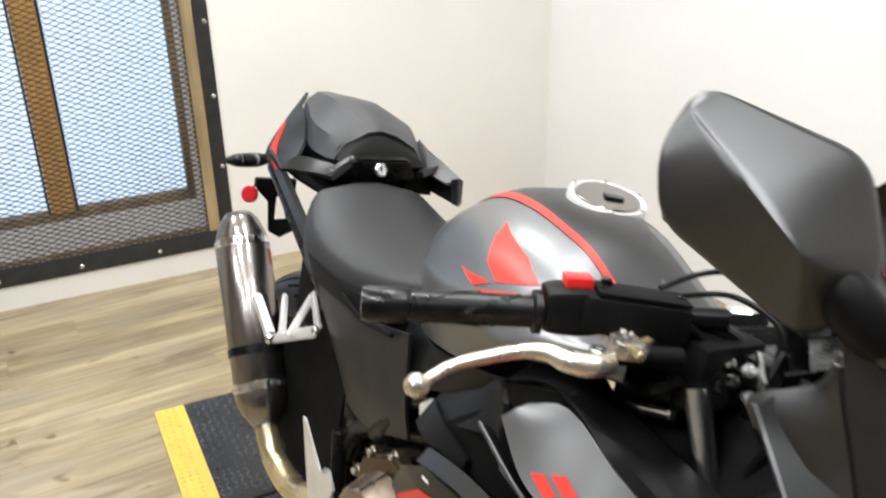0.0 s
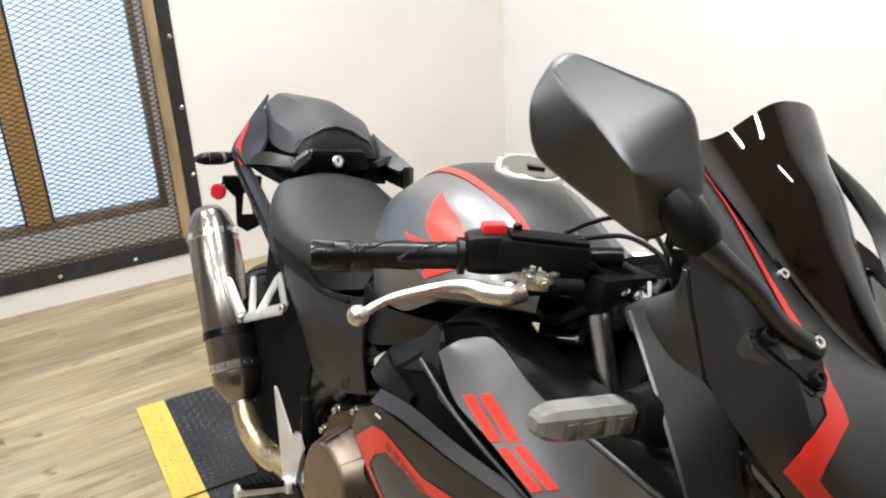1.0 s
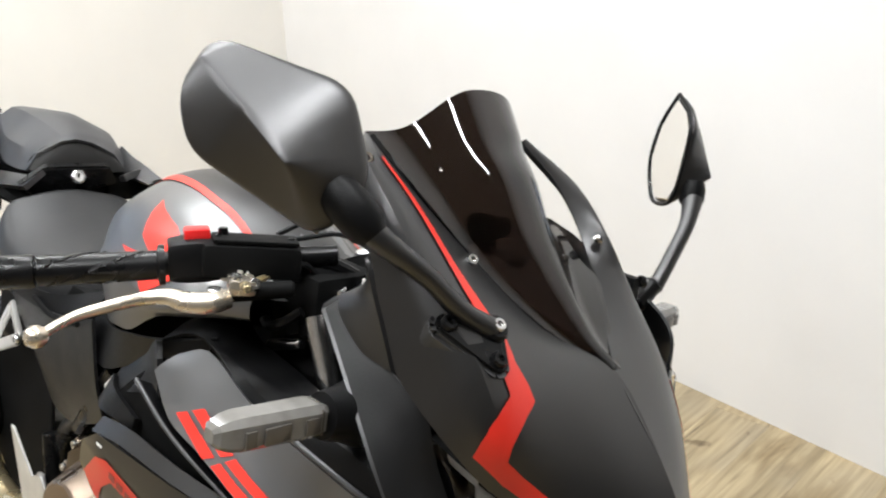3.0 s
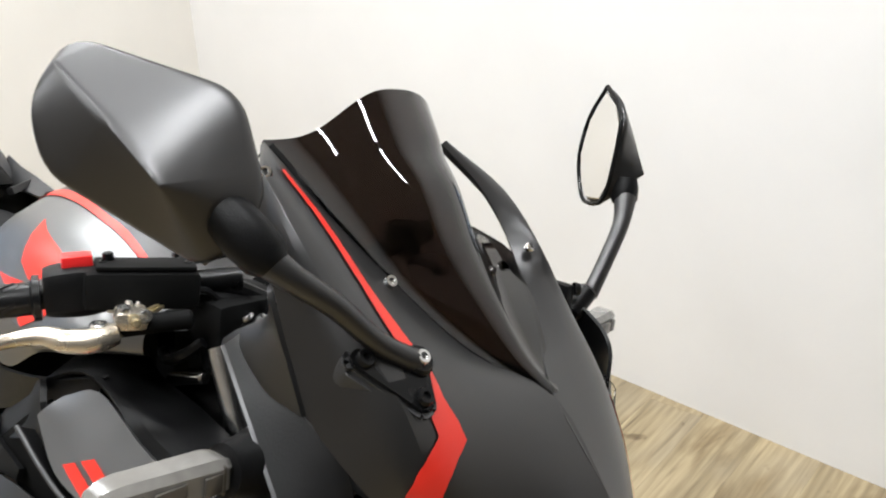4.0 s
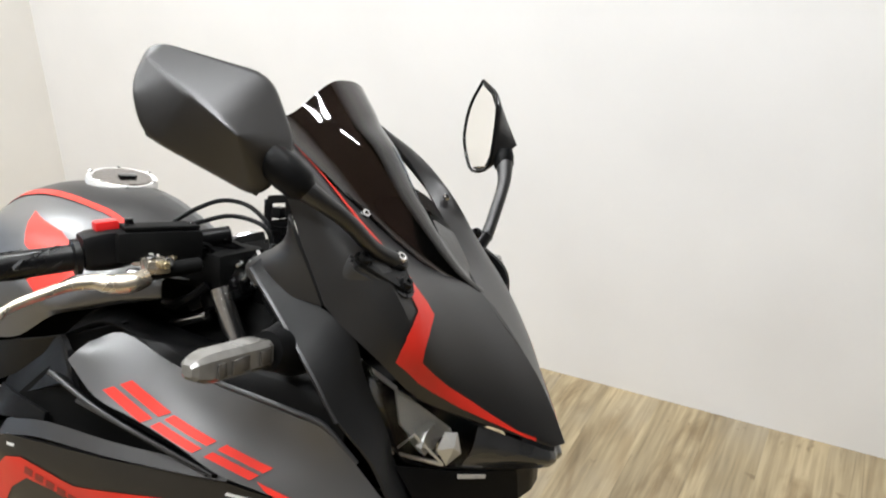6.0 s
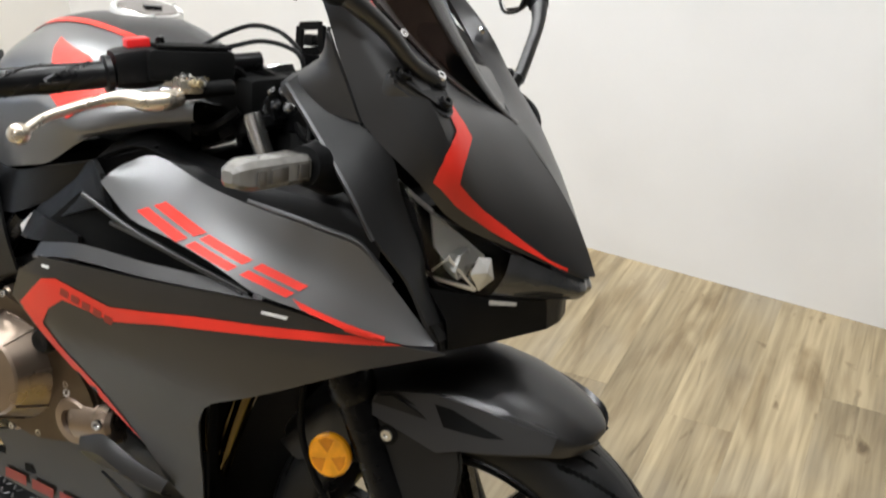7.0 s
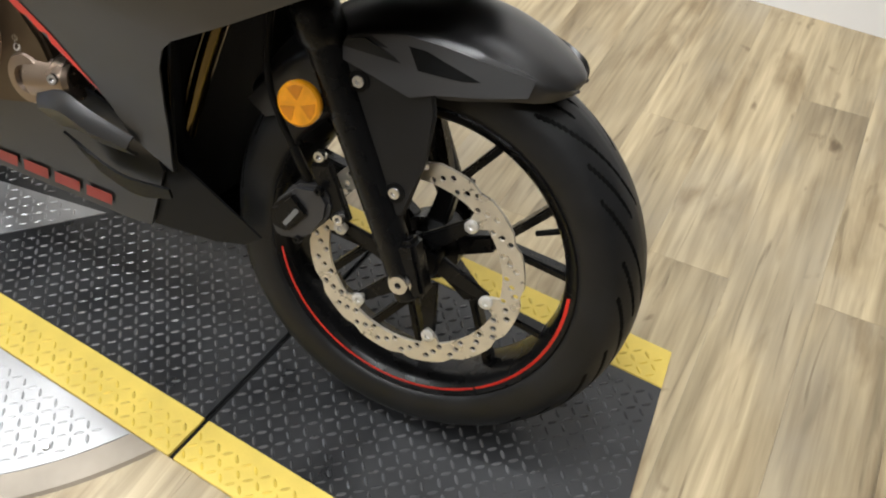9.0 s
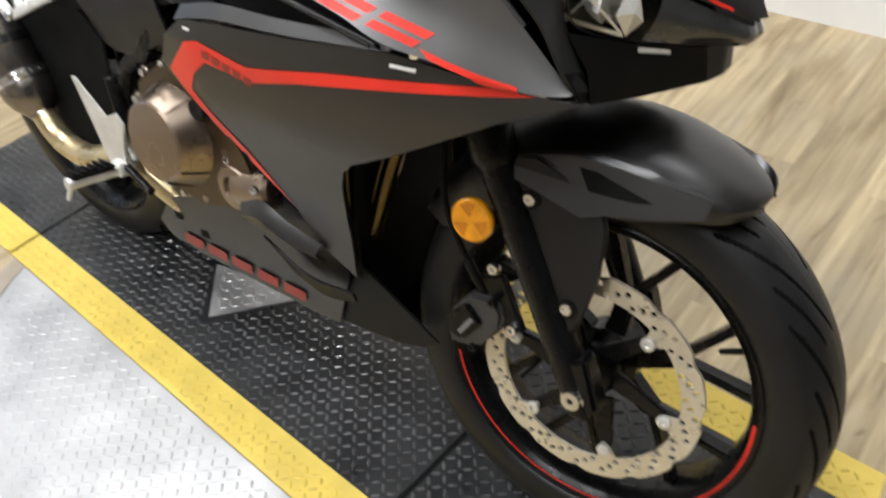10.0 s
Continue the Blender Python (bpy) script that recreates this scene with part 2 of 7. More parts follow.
b = box(X0 - 0.2, X0, Y0 - 0.2, WY0, FLOOR - 0.02, CEILING)
box(X0 - 0.2, X0, WY1, Y1 + 0.2, FLOOR - 0.02, CEILING, bm=b)
box(X0 - 0.2, X0, WY0, WY1, FLOOR - 0.02, WZ0, bm=b)
box(X0 - 0.2, X0, WY0, WY1, WZ1, CEILING, bm=b)
structure("wall_west", b, CREAM, "plain cream painted wall round a barred window")
structure("wall_north", box(X0, X1 + 0.2, Y1, Y1 + 0.2, FLOOR - 0.02, CEILING), WALL, "plain warm white painted wall behind the motorcycle")
# unseen walls and ceiling close the room; their tones shape the reflections
structure("wall_south", box(X0, X1 + 0.2, Y0 - 0.2, Y0, FLOOR - 0.02, CEILING), SOUTH_PAINT, "unseen beige wall toned for side reflections")
structure("wall_east", box(X1, X1 + 0.2, Y0, Y1, FLOOR - 0.02, CEILING), DARK_WALL, "unseen dark wall added to deepen reflections")
structure("ceiling", box(X0 - 0.2, X1 + 0.2, Y0 - 0.2, Y1 + 0.2, CEILING, CEILING + 0.15), CEIL, "plain beige ceiling")
floor = structure("floor", box(X0 - 0.2, X1 + 0.2, Y0 - 0.2, Y1 + 0.2, FLOOR - 0.12, FLOOR - 0.004), SUBFLOOR, "wood-look vinyl plank floor in honey and grey tones")

for n, (lx, ly) in enumerate(LAMPS):
    lamp = tagged(new("ceiling_light"), "long white tube light fixed under the ceiling", "ceiling light", "ceiling lights")
    lamp.location = (lx, ly, CEILING)
    part("housing", box(-0.3, 0.3, -0.05, 0.05, -0.05, 0, 0.008), LAMP_BODY, lamp)
    part("diffuser", box(-0.29, 0.29, -0.035, 0.035, -0.072, -0.0505, 0.006), LAMP_GLOW, lamp, "glowing frosted strip")
    light = bpy.data.lights.new("tube", "AREA")
    light.shape, light.size, light.size_y = "RECTANGLE", 0.58, 0.07
    light.energy, light.color = LAMP_POWER, (0.955, 0.985, 1.0)
    lo = new("tube", light)
    lo.matrix_world = Matrix.Translation((lx, ly, CEILING - 0.08))
# ---- window in the west wall ----
def build_window():
    win = tagged(new("window_1"), "barred window with brown frame behind black expanded steel mesh", "window", kind="structure")
    win.location = (X0, 0, 0)
    # black flat bars round the opening, screwed on the wall
    part("bar_frame", box(-0.002, 0.008, 0.125, 0.175, 0.08, 2.1, 0.002), BLACK_BAR, win, "black flat steel bar")
    part("bar_frame", box(-0.002, 0.0075, -1.40, 0.125, 0.08, 0.146, 0.002), BLACK_BAR, win, "black flat steel bar")
    part("bar_frame", box(-0.002, 0.0075, -1.40, 0.125, 2.04, 2.1, 0.002), BLACK_BAR, win, "black flat steel bar")
    part("bar_frame", box(-0.002, 0.008, -1.46, -1.40, 0.08, 2.1, 0.002), BLACK_BAR, win, "black flat steel bar")
    for y, z in [(0.160, 0.385 + 0.255 * k) for k in range(-1, 7)] + [(-0.10 - 0.265 * k, 0.104) for k in range(-1, 5)]:
        part("screw", lathe([(0, 0.004), (0.005, 0.0035), (0.0085, 0)], (0.0085, y, z), (1, y, z), 12), STEEL, win, "round steel screw head")
    # wooden jamb inside the opening
    part("jamb", box(-0.12, 0.010, 0.085, 0.1245, 0.1465, 2.04, 0.003), TAN_FRAME, win, "weathered tan wooden jamb")
    part("jamb", box(-0.12, -0.004, -1.349, -1.31, 0.146, 2.049, 0.003), TAN_FRAME, win, "weathered tan wooden jamb")
    part("sill", box(-0.12, -0.004, -1.31, 0.085, 0.1455, 0.152, 0.002), TAN_FRAME, win, "weathered tan wooden sill")
    # white reveal and the brown sash behind the mesh
    part("reveal", box(-0.060, -0.035, -1.31, 0.085, 0.1525, 0.262), WALL, win, "white reveal board")
    part("reveal", box(-0.060, -0.035, 0.0645, 0.085, 0.2625, 2.04), WALL, win, "white reveal board")
    part("sash_stile", box(-0.105, -0.05, 0.042, 0.064, 0.262, 2.04, 0.003), TAN_FRAME, win, "brown metal sash stile")
    part("sash_rail", box(-0.105, -0.05, -1.31, 0.042, 0.262, 0.294, 0.003), TAN_FRAME, win, "brown metal sash rail")
    part("mullion", box(-0.105, -0.04, -0.425, -0.345, 0.294, 2.04, 0.004), BROWN_FRAME, win, "brown painted mullion")
    part("mullion", box(-0.105, -0.04, -0.96, -0.88, 0.294, 2.04, 0.004), BROWN_FRAME, win, "brown painted mullion")
    for y in (-0.43, -0.34, -0.965):
        part("glazing_bead", box(-0.098, -0.045, y - 0.004, y + 0.004, 0.294, 2.04, 0.001), BLACK_BAR, win, "dark glazing bead")
    for y0, y1 in ((-0.34, 0.042), (-0.88, -0.43), (-1.31, -0.965)):
        pane = part("pane", box(-0.092, -0.088, y0 + 0.002, y1 - 0.002, 0.296, 2.04), FROST, win, "frosted white glass pane")
        pane.visible_shadow = False
    # expanded steel: zigzag strands that meet in diamonds
    bm = bmesh.new()
    W, H, t, d = 0.0405, 0.0185, 0.0013, 0.0015
    rows = int((2.045 - 0.15) / H) + 1
    cols = int(1.40 / (W / 2))
    for j in range(rows):
        z = 0.152 + j * H
        for s in (1, -1):
            prev = None
            for i in range(cols + 1):
                y = 0.084 - i * W / 2
                zz = z + s * (H / 2 if i % 2 else 0) * 0.9
                vs = [bm.verts.new((x, y, zz + h)) for x, h in ((-d, -t), (d, -t), (d, t), (-d, t))]
                if prev:
                    for k in range(4):
                        bm.faces.new((prev[k], prev[(k + 1) % 4], vs[(k + 1) % 4], vs[k]))
                prev = vs
    part("mesh_screen", bm, MESH_WIRE, win, "black expanded steel mesh", 80)


FROST = glass("frosted_glass", (0.93, 0.96, 1.0), 0.35)
build_window()
sky_card = tagged(part("backdrop", box(X0 - 0.75, X0 - 0.73, -2.2, 0.9, -0.4, 3.0), DAYLIGHT), "pale blue daylight outside the window", "backdrop", kind="structure")


# ---- tread plates ----
def lugs(bm, x0, x1, y0, y1, z, inside, pitch=0.0185, length=0.0088, width=0.0027, height=0.0022):
    """Raised lens-shaped lugs, turned by 45 degrees one way and the other in turn."""
    nx, ny = int((x1 - x0) / pitch), int((y1 - y0) / pitch)
    for i in range(nx):
        for j in range(ny):
            x, y = x0 + (i + 0.5) * pitch, y0 + (j + 0.5) * pitch
            if not inside(x, y):
                continue
            a = math.pi / 4 if (i + j) % 2 else -math.pi / 4
            c, s = math.cos(a), math.sin(a)
            ring = [(-length, 0), (-length * 0.45, -width), (length * 0.45, -width), (length, 0), (length * 0.45, width), (-length * 0.45, width)]
            top = [(-length * 0.6, 0), (length * 0.6, 0)]
            r = [bm.verts.new((x + u * c - v * s, y + u * s + v * c, z)) for u, v in ring]
            p = [bm.verts.new((x + u * c - v * s, y + u * s + v * c, z + height)) for u, v in top]
            for f in ((r[0], r[1], p[0]), (r[1], r[2], p[1], p[0]), (r[2], r[3], p[1]), (r[3], r[4], p[1]), (r[4], r[5], p[0], p[1]), (r[5], r[0], p[0])):
                bm.faces.new(f)
    return bm


MX0, MX1, MYR, MYL = -1.946, 0.322, -0.281, 0.318
YEL = 0.079
TCX, TCY, TR = -0.855, -0.028, 0.585
SEAMS = (-1.462, -0.246)
TRI = [(-0.866, -0.117), (-0.734, 0.042), (-0.988, -0.008)]
MAT_H = 0.0


def in_tri(x, y, grow=0.012):
    cx, cy = (sum(p[k] for p in TRI) / 3 for k in (0, 1))
    for (ax, ay), (bx, by) in zip(TRI, TRI[1:] + TRI[:1]):
        side = (bx - ax) * (y - ay) - (by - ay) * (x - ax)
        ref = (bx - ax) * (cy - ay) - (by - ay) * (cx - ax)
        if side * (1 if ref > 0 else -1) < -grow * math.hypot(bx - ax, by - ay):
            return False
    return True


# lugs a darker yellow than the strip: wear plus painted lug shadow
YELLOW_WORN_SHADED = material("worn_shaded_yellow_tread", (0.60, 0.43, 0.06), 0.5, vary=0.25, scale=25)
# paler than the mat sheet: scuffs together with painted highlights
WORN_GLINT_TREAD = material("worn_glint_black_tread", (0.078, 0.078, 0.081), 0.28, vary=0.5, scale=9, rough_vary=0.1)
BLACK_JOINT = material("black_joint", (0.006, 0.006, 0.006), 0.8, vary=0.3, spec=0.1)


def build_mats():
    for a, c in ((MX0, SEAMS[0]), (SEAMS[0], SEAMS[1]), (SEAMS[1], MX1)):
        g = 0.0042
        mat = tagged(new("floor_mat"), "black diamond-tread floor mat with yellow edge strips", "floor mat", "tread mats")
        slant = 0.17 if c == MX1 else 0.0  # the front mat's end is cut at a slight angle

        def end(y):
            return c - g + slant * (MYL - y)

        def slab(y0, y1, top):
            return plate([(a + g, y0), (end(y0), y0), (end(y1), y1), (a + g, y1)], top - FLOOR, Matrix.Translation((0, 0, FLOOR)), 0.0012)

        part("sheet", slab(MYR + YEL, MYL - YEL, MAT_H), RUBBER_MAT, mat)
        if c < MX1:
            part("joint", box(c - g - 0.001, c + g + 0.001, MYR, MYL, FLOOR, FLOOR + 0.0015), BLACK_JOINT, mat, "dark open joint")
        bm = lugs(bmesh.new(), a + g, end(MYR), MYR + YEL, MYL - YEL, MAT_H, lambda x, y: x < end(y) - 0.008 and not (abs(x - TCX) < 0.2 and in_tri(x, y)))
        tagged(part("tread", bm, WORN_GLINT_TREAD, mat, "raised black diamond tread", 20), kind="stuff")
        for y0, y1 in ((MYR, MYR + YEL), (MYL - YEL, MYL)):
            strip = part("edge_strip", slab(y0, y1, MAT_H + 0.0005), YELLOW, mat, "yellow safety edge strip")
            bm = lugs(bmesh.new(), a + g, end(MYR), y0 + 0.004, y1 - 0.002, MAT_H + 0.0005, lambda x, y: y < y1 - 0.010 and a + 0.012 < x < end(y) - 0.010, height=0.0014)
            tagged(part("tread", bm, YELLOW_WORN_SHADED, strip, "raised yellow diamond tread", 20), kind="stuff")
    tri = tagged(new("floor_inlay"), "bare aluminium tread-plate triangle let into the black mat", "floor inlay")
    part("sheet", plate(TRI, 0.003, Matrix.Translation((0, 0, MAT_H - 0.0005)), 0.0006), ALU_PLATE, tri)
    bm = lugs(bmesh.new(), -1.0, -0.72, -0.13, 0.05, MAT_H + 0.0025, lambda x, y: in_tri(x, y, -0.008))
    tagged(part("tread", bm, ALU_PLATE, tri, "raised aluminium tread", 20), kind="stuff")


def build_turntable():
    tt = tagged(new("turntable"), "round bare aluminium tread-plate turntable set in the floor", "turntable")
    half = [(TCX + TR * math.cos(a), TCY + TR * math.sin(a)) for a in (radians(180 + k * 180 / 48) for k in range(49))]
    cut = MYR - 0.002
    pts = [p for p in half if p[1] < cut]
    dx = math.sqrt(TR**2 - (cut - TCY) ** 2)
    part("deck", plate([(TCX - dx, cut), *pts, (TCX + dx, cut)], 0.004, Matrix.Translation((0, 0, FLOOR + 0.001)), 0.0008), ALU_PLATE, tt)
    bm = lugs(bmesh.new(), TCX - TR, TCX + TR, TCY - TR, cut, FLOOR + 0.005, lambda x, y: math.hypot(x - TCX, y - TCY) < TR - 0.015 and y < cut - 0.012, height=0.0014)
    tagged(part("tread", bm, ALU_PLATE, tt, "raised aluminium tread", 20), kind="stuff")
    bm, prev = bmesh.new(), None
    a0 = math.asin((cut - TCY) / (TR + 0.05))
    for k in range(61):
        a = math.pi - a0 + (math.pi + 2 * a0) * k / 60
        ring = [(TR + 0.002, 0), (TR + 0.002, 0.006), (TR + 0.046, 0.006), (TR + 0.050, 0)]
        vs = [bm.verts.new((TCX + r * math.cos(a), min(TCY + r * math.sin(a), cut), FLOOR + h)) for r, h in ring]
        if prev:
            for i in range(3):
                bm.faces.new((prev[i], prev[i + 1], vs[i + 1], vs[i]))
        prev = vs
    bmesh.ops.recalc_face_normals(bm, faces=bm.faces)
    part("rim", bm, RIM_TRIM, tt, "grey vinyl rim round the deck")
    for a in (200, 232, 262, 292, 322, 334):
        x, y = TCX + (TR - 0.03) * math.cos(radians(a)), TCY + (TR - 0.03) * math.sin(radians(a))
        if y < cut - 0.01:
            part("screw", lathe([(0, 0.002), (0.005, 0.0018), (0.007, 0)], (x, y, FLOOR + 0.005), (x, y, 1), 12), STEEL, tt, "countersunk steel screw")


build_mats()
build_turntable()
# ---- motorcycle: materials ----
MATTE = material("matte_black_metallic", (0.080, 0.079, 0.080), 0.37, 0.92, vary=0.06, scale=5, rough_vary=0.05, bump=0.06, bump_scale=900, spec=0.35)
GREY = material("matte_grey_metallic", (0.19, 0.19, 0.194), 0.37, 0.85, vary=0.05, scale=5, rough_vary=0.05, bump=0.06, bump_scale=900)
PLASTIC = material("black_textured_plastic", (0.0045, 0.0045, 0.0048), 0.42, vary=0.12, scale=30, bump=0.25, bump_scale=600, spec=0.13)
SATIN = material("satin_black_paint", (0.004, 0.004, 0.0043), 0.28, vary=0.15, scale=25, rough_vary=0.06, spec=0.22)
GLOSS = material("gloss_black", (0.006, 0.006, 0.007), 0.12, vary=0.1, scale=30, coat=0.4)
RED = material("red_decal", (0.68, 0.028, 0.016), 0.38, vary=0.05, scale=20)
DARK_RED = material("dark_red_print", (0.24, 0.018, 0.011), 0.4, vary=0.08, scale=30)
RED_PLASTIC = material("red_plastic", (0.65, 0.02, 0.02), 0.3, vary=0.05, scale=30)
TYRE = material("tyre_rubber", (0.0105, 0.0106, 0.0112), 0.42, vary=0.25, scale=18, rough_vary=0.1, bump=0.15, bump_scale=300, spec=0.3)
DISC = material("brake_disc_steel", (0.62, 0.575, 0.49), 0.33, 0.65, vary=0.12, scale=40, rough_vary=0.1)
ALLOY = material("cast_alloy", (0.70, 0.69, 0.67), 0.38, 0.6, vary=0.10, scale=30, rough_vary=0.1, bump=0.1, bump_scale=500)
CHROME = material("chrome", (0.80, 0.80, 0.80), 0.08, 1.0, vary=0.04, scale=20)
TITANIUM = material("brushed_titanium", (0.27, 0.245, 0.225), 0.24, 0.97, vary=0.06, scale=12, rough_vary=0.04)
GOLD_STEEL = material("heat_tinted_steel", (0.62, 0.51, 0.31), 0.28, 0.85, vary=0.2, scale=12, rough_vary=0.08)
BRONZE = material("bronze_engine_paint", (0.285, 0.222, 0.175), 0.30, 0.95, vary=0.10, scale=16, rough_vary=0.08)
# darker copy of the bronze, painting the shade between cover and pump
SHADED_BRONZE = material("shaded_bronze_casting", (0.11, 0.082, 0.055), 0.35, 0.9, vary=0.15, scale=20, rough_vary=0.08)
VINYL = material("seat_vinyl", (0.020, 0.020, 0.021), 0.46, vary=0.10, scale=12, bump=0.35, bump_scale=450, spec=0.4)
# near-black that puts shade into the colour of gaps, grooves and hidden parts
SHADE = material("painted_shade_black", (0.004, 0.004, 0.004), 0.7, vary=0.3, scale=25, spec=0.1)
FLAT_BLACK = material("flat_black_plastic", (0.010, 0.0095, 0.009), 0.5, vary=0.10, scale=12, bump=0.1, bump_scale=700, spec=0.15)
LEVER = material("worn_lever_alloy", (0.66, 0.59, 0.49), 0.28, 0.85, vary=0.12, scale=30, rough_vary=0.1)
LENS_INSET = material("dark_lens_inset", (0.075, 0.068, 0.060), 0.15, vary=0.1, scale=60, coat=0.5)
COVER = material("black_side_cover_plastic", (0.012, 0.012, 0.0125), 0.40, vary=0.10, scale=18, rough_vary=0.06, bump=0.15, bump_scale=600, spec=0.24)
GRIP = material("grip_rubber", (0.0045, 0.0045, 0.005), 0.30, vary=0.15, scale=40, rough_vary=0.08, spec=0.28)
DARK_GREY = material("dark_grey_satin", (0.085, 0.085, 0.088), 0.45, 0.7, vary=0.05, scale=5, rough_vary=0.05, bump=0.06, bump_scale=900)
FOIL = material("silver_label", (0.62, 0.60, 0.57), 0.4, 0.4, vary=0.2, scale=60)
AMBER = material("amber_reflector", (0.86, 0.35, 0.010), 0.2, vary=0.25, scale=40, coat=0.6)
AMBER_DARK = material("deep_amber_facet", (0.60, 0.205, 0.006), 0.25, vary=0.2, scale=40, coat=0.5)
SMOKED_NOSE = material("smoked_lens_plastic", (0.030, 0.030, 0.031), 0.14, vary=0.25, scale=25, coat=0.6)
SMOKE = glass("smoked_screen", (0.018, 0.012, 0.010), 0.02, 1.15)
SMOKE.node_tree.nodes["Principled BSDF"].inputs["Coat Weight"].default_value = 0.6
SMOKE.node_tree.nodes["Principled BSDF"].inputs["Coat Roughness"].default_value = 0.03
LENS = glass("clear_lens", (0.95, 0.96, 0.97), 0.03, 1.2)
SIGNAL_LENS = material("smoked_signal_lens", (0.16, 0.153, 0.142), 0.22, vary=0.15, scale=60, coat=0.4)
RED_LENS = material("red_lens", (0.50, 0.01, 0.02), 0.15, coat=0.6)
MIRROR = material("mirror_glass", (0.9, 0.9, 0.9), 0.015, 1.0)
WHITE_PAINT = material("white_print", (0.75, 0.75, 0.74), 0.5)

bike = tagged(new("motorcycle"), "matte black and grey sport motorcycle with red stripes, leaning", "motorcycle")
bike.matrix_world = pose(0, 0, 0, -13.207, 0, 5.167)


def mirrored(bm):
    for v in bm.verts:
        v.co.y = -v.co.y
    bmesh.ops.reverse_faces(bm, faces=bm.faces)
    return bm


def sub(name, bm, mat, parent=None, label="", angle=35, m=None):
    return part(name, bm, mat, parent or bike, label, angle, m)


# steering: the front wheel, fork and fender are turned a little to the left
RAKE = radians(25.5)
FORK = Vector((-math.sin(RAKE), 0, math.cos(RAKE)))
PIVOT = Vector((-0.041, 0, 0.30))
ST = Matrix.Translation(PIVOT) @ Matrix.Rotation(radians(4.9), 4, FORK) @ Matrix.Translation(-PIVOT)
FX = -0.009
AX = Vector((0, 0, 0.30))


def turned(bm, m=ST):
    bmesh.ops.transform(bm, matrix=m, verts=bm.verts)
    return bm


def tyre_mesh(cx, cz, R, half, rim_r, grooves=True, seg=540):
    """A tyre with curved grooves sunk into the tread; material slot 1 paints their shade."""
    bm = bmesh.new()
    prof = spline([(rim_r, 0, half * 0.80), (rim_r + 0.012, 0, half * 0.97), (rim_r + (R - rim_r) * 0.42, 0, half * 1.0), (R - 0.026, 0, half * 0.90), (R - 0.0085, 0, half * 0.56), (R - 0.0015, 0, half * 0.24), (R, 0, 0)], 11)
    prof = [(p.x, p.z) for p in prof]
    prof += [(r, -h) for r, h in prof[-2::-1]]
    step = 2 * math.pi / 13
    rings, sunk = [], set()
    for k in range(seg):
        th = 2 * math.pi * k / seg
        ring = []
        for r, h in prof:
            s = h / half
            dip = 0
            if grooves and 0.10 < abs(s) < 0.90 and r > R - 0.035:
                off = 0.72 * abs(s) ** 1.2 + (0.5 * step if s > 0 else 0)
                for shift, lo, hi in ((0, 0.10, 0.88), (0.5 * step, 0.42, 0.80)):
                    d = abs((th - off - shift + step / 2) % step - step / 2)
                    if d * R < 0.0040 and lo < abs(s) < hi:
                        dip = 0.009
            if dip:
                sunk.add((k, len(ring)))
            ring.append(bm.verts.new((cx + (r - dip) * math.cos(th), h, cz + (r - dip) * math.sin(th))))
        rings.append(ring)
    for k in range(seg):
        p, q = rings[k], rings[(k + 1) % seg]
        for i in range(len(prof) - 1):
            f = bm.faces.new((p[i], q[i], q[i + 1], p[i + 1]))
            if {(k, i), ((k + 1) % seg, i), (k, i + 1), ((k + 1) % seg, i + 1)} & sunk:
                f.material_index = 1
    bmesh.ops.recalc_face_normals(bm, faces=bm.faces)
    return bm


def arc_strip(cx, cz, r0, r1, y, a0, a1, n=40, lift=0.0008):
    bm = bmesh.new()
    prev = None
    for k in range(n + 1):
        a = a0 + (a1 - a0) * k / n
        vs = [bm.verts.new((cx + r * math.cos(a), yy, cz + r * math.sin(a))) for r, yy in ((r0, y), (r1, y + 0.003), (r1, y + 0.003 + lift), (r0, y + lift))]
        if prev:
            for i in range(4):
                bm.faces.new((prev[i], prev[(i + 1) % 4], vs[(i + 1) % 4], vs[i]))
        prev = vs
    bmesh.ops.recalc_face_normals(bm, faces=bm.faces)
    return bm


def disc_mesh(cx, cz, y, thick, rout, rin, bolt_r, th0, petals=12, n=6):
    """A petal brake disc, drilled through, with inward ears for its bolts."""
    bm = bmesh.new()

    def ring(pts):
        vs = [bm.verts.new((cx + u, y, cz + v)) for u, v in pts]
        return [bm.edges.new((vs[i], vs[(i + 1) % len(vs)])) for i in range(len(vs))]

    N = 144
    outer, inner = [], []
    for k in range(N):
        a = 2 * math.pi * k / N
        r = rout - 0.0045 * max(0.0, math.cos(petals * a)) ** 3
        outer.append((r * math.cos(a), r * math.sin(a)))
        d = min(abs((a - th0 - j * math.pi / 3 + math.pi) % (2 * math.pi) - math.pi) for j in range(6))
        q = rin - (rin - bolt_r + 0.009) * max(0.0, 1 - (d / 0.085) ** 4 if d < 0.085 else 0.0)
        inner.append((q * math.cos(a), q * math.sin(a)))
    edges = ring(outer) + ring(inner)
    for p in range(petals * 2):
        for r, da in ((rout - 0.0105, 0.0), (rout - 0.0175, 0.085), (rout - 0.025, 0.17)):
            a = 2 * math.pi * p / (petals * 2) + da
            edges += ring([(r * math.cos(a) + 0.0046 * math.cos(2 * math.pi * i / 8), r * math.sin(a) + 0.0046 * math.sin(2 * math.pi * i / 8)) for i in range(8)])
    bmesh.ops.triangle_fill(bm, use_beauty=True, edges=edges, normal=(0, -1, 0))
    shell(bm, thick)
    bmesh.ops.recalc_face_normals(bm, faces=bm.faces)
    return bm


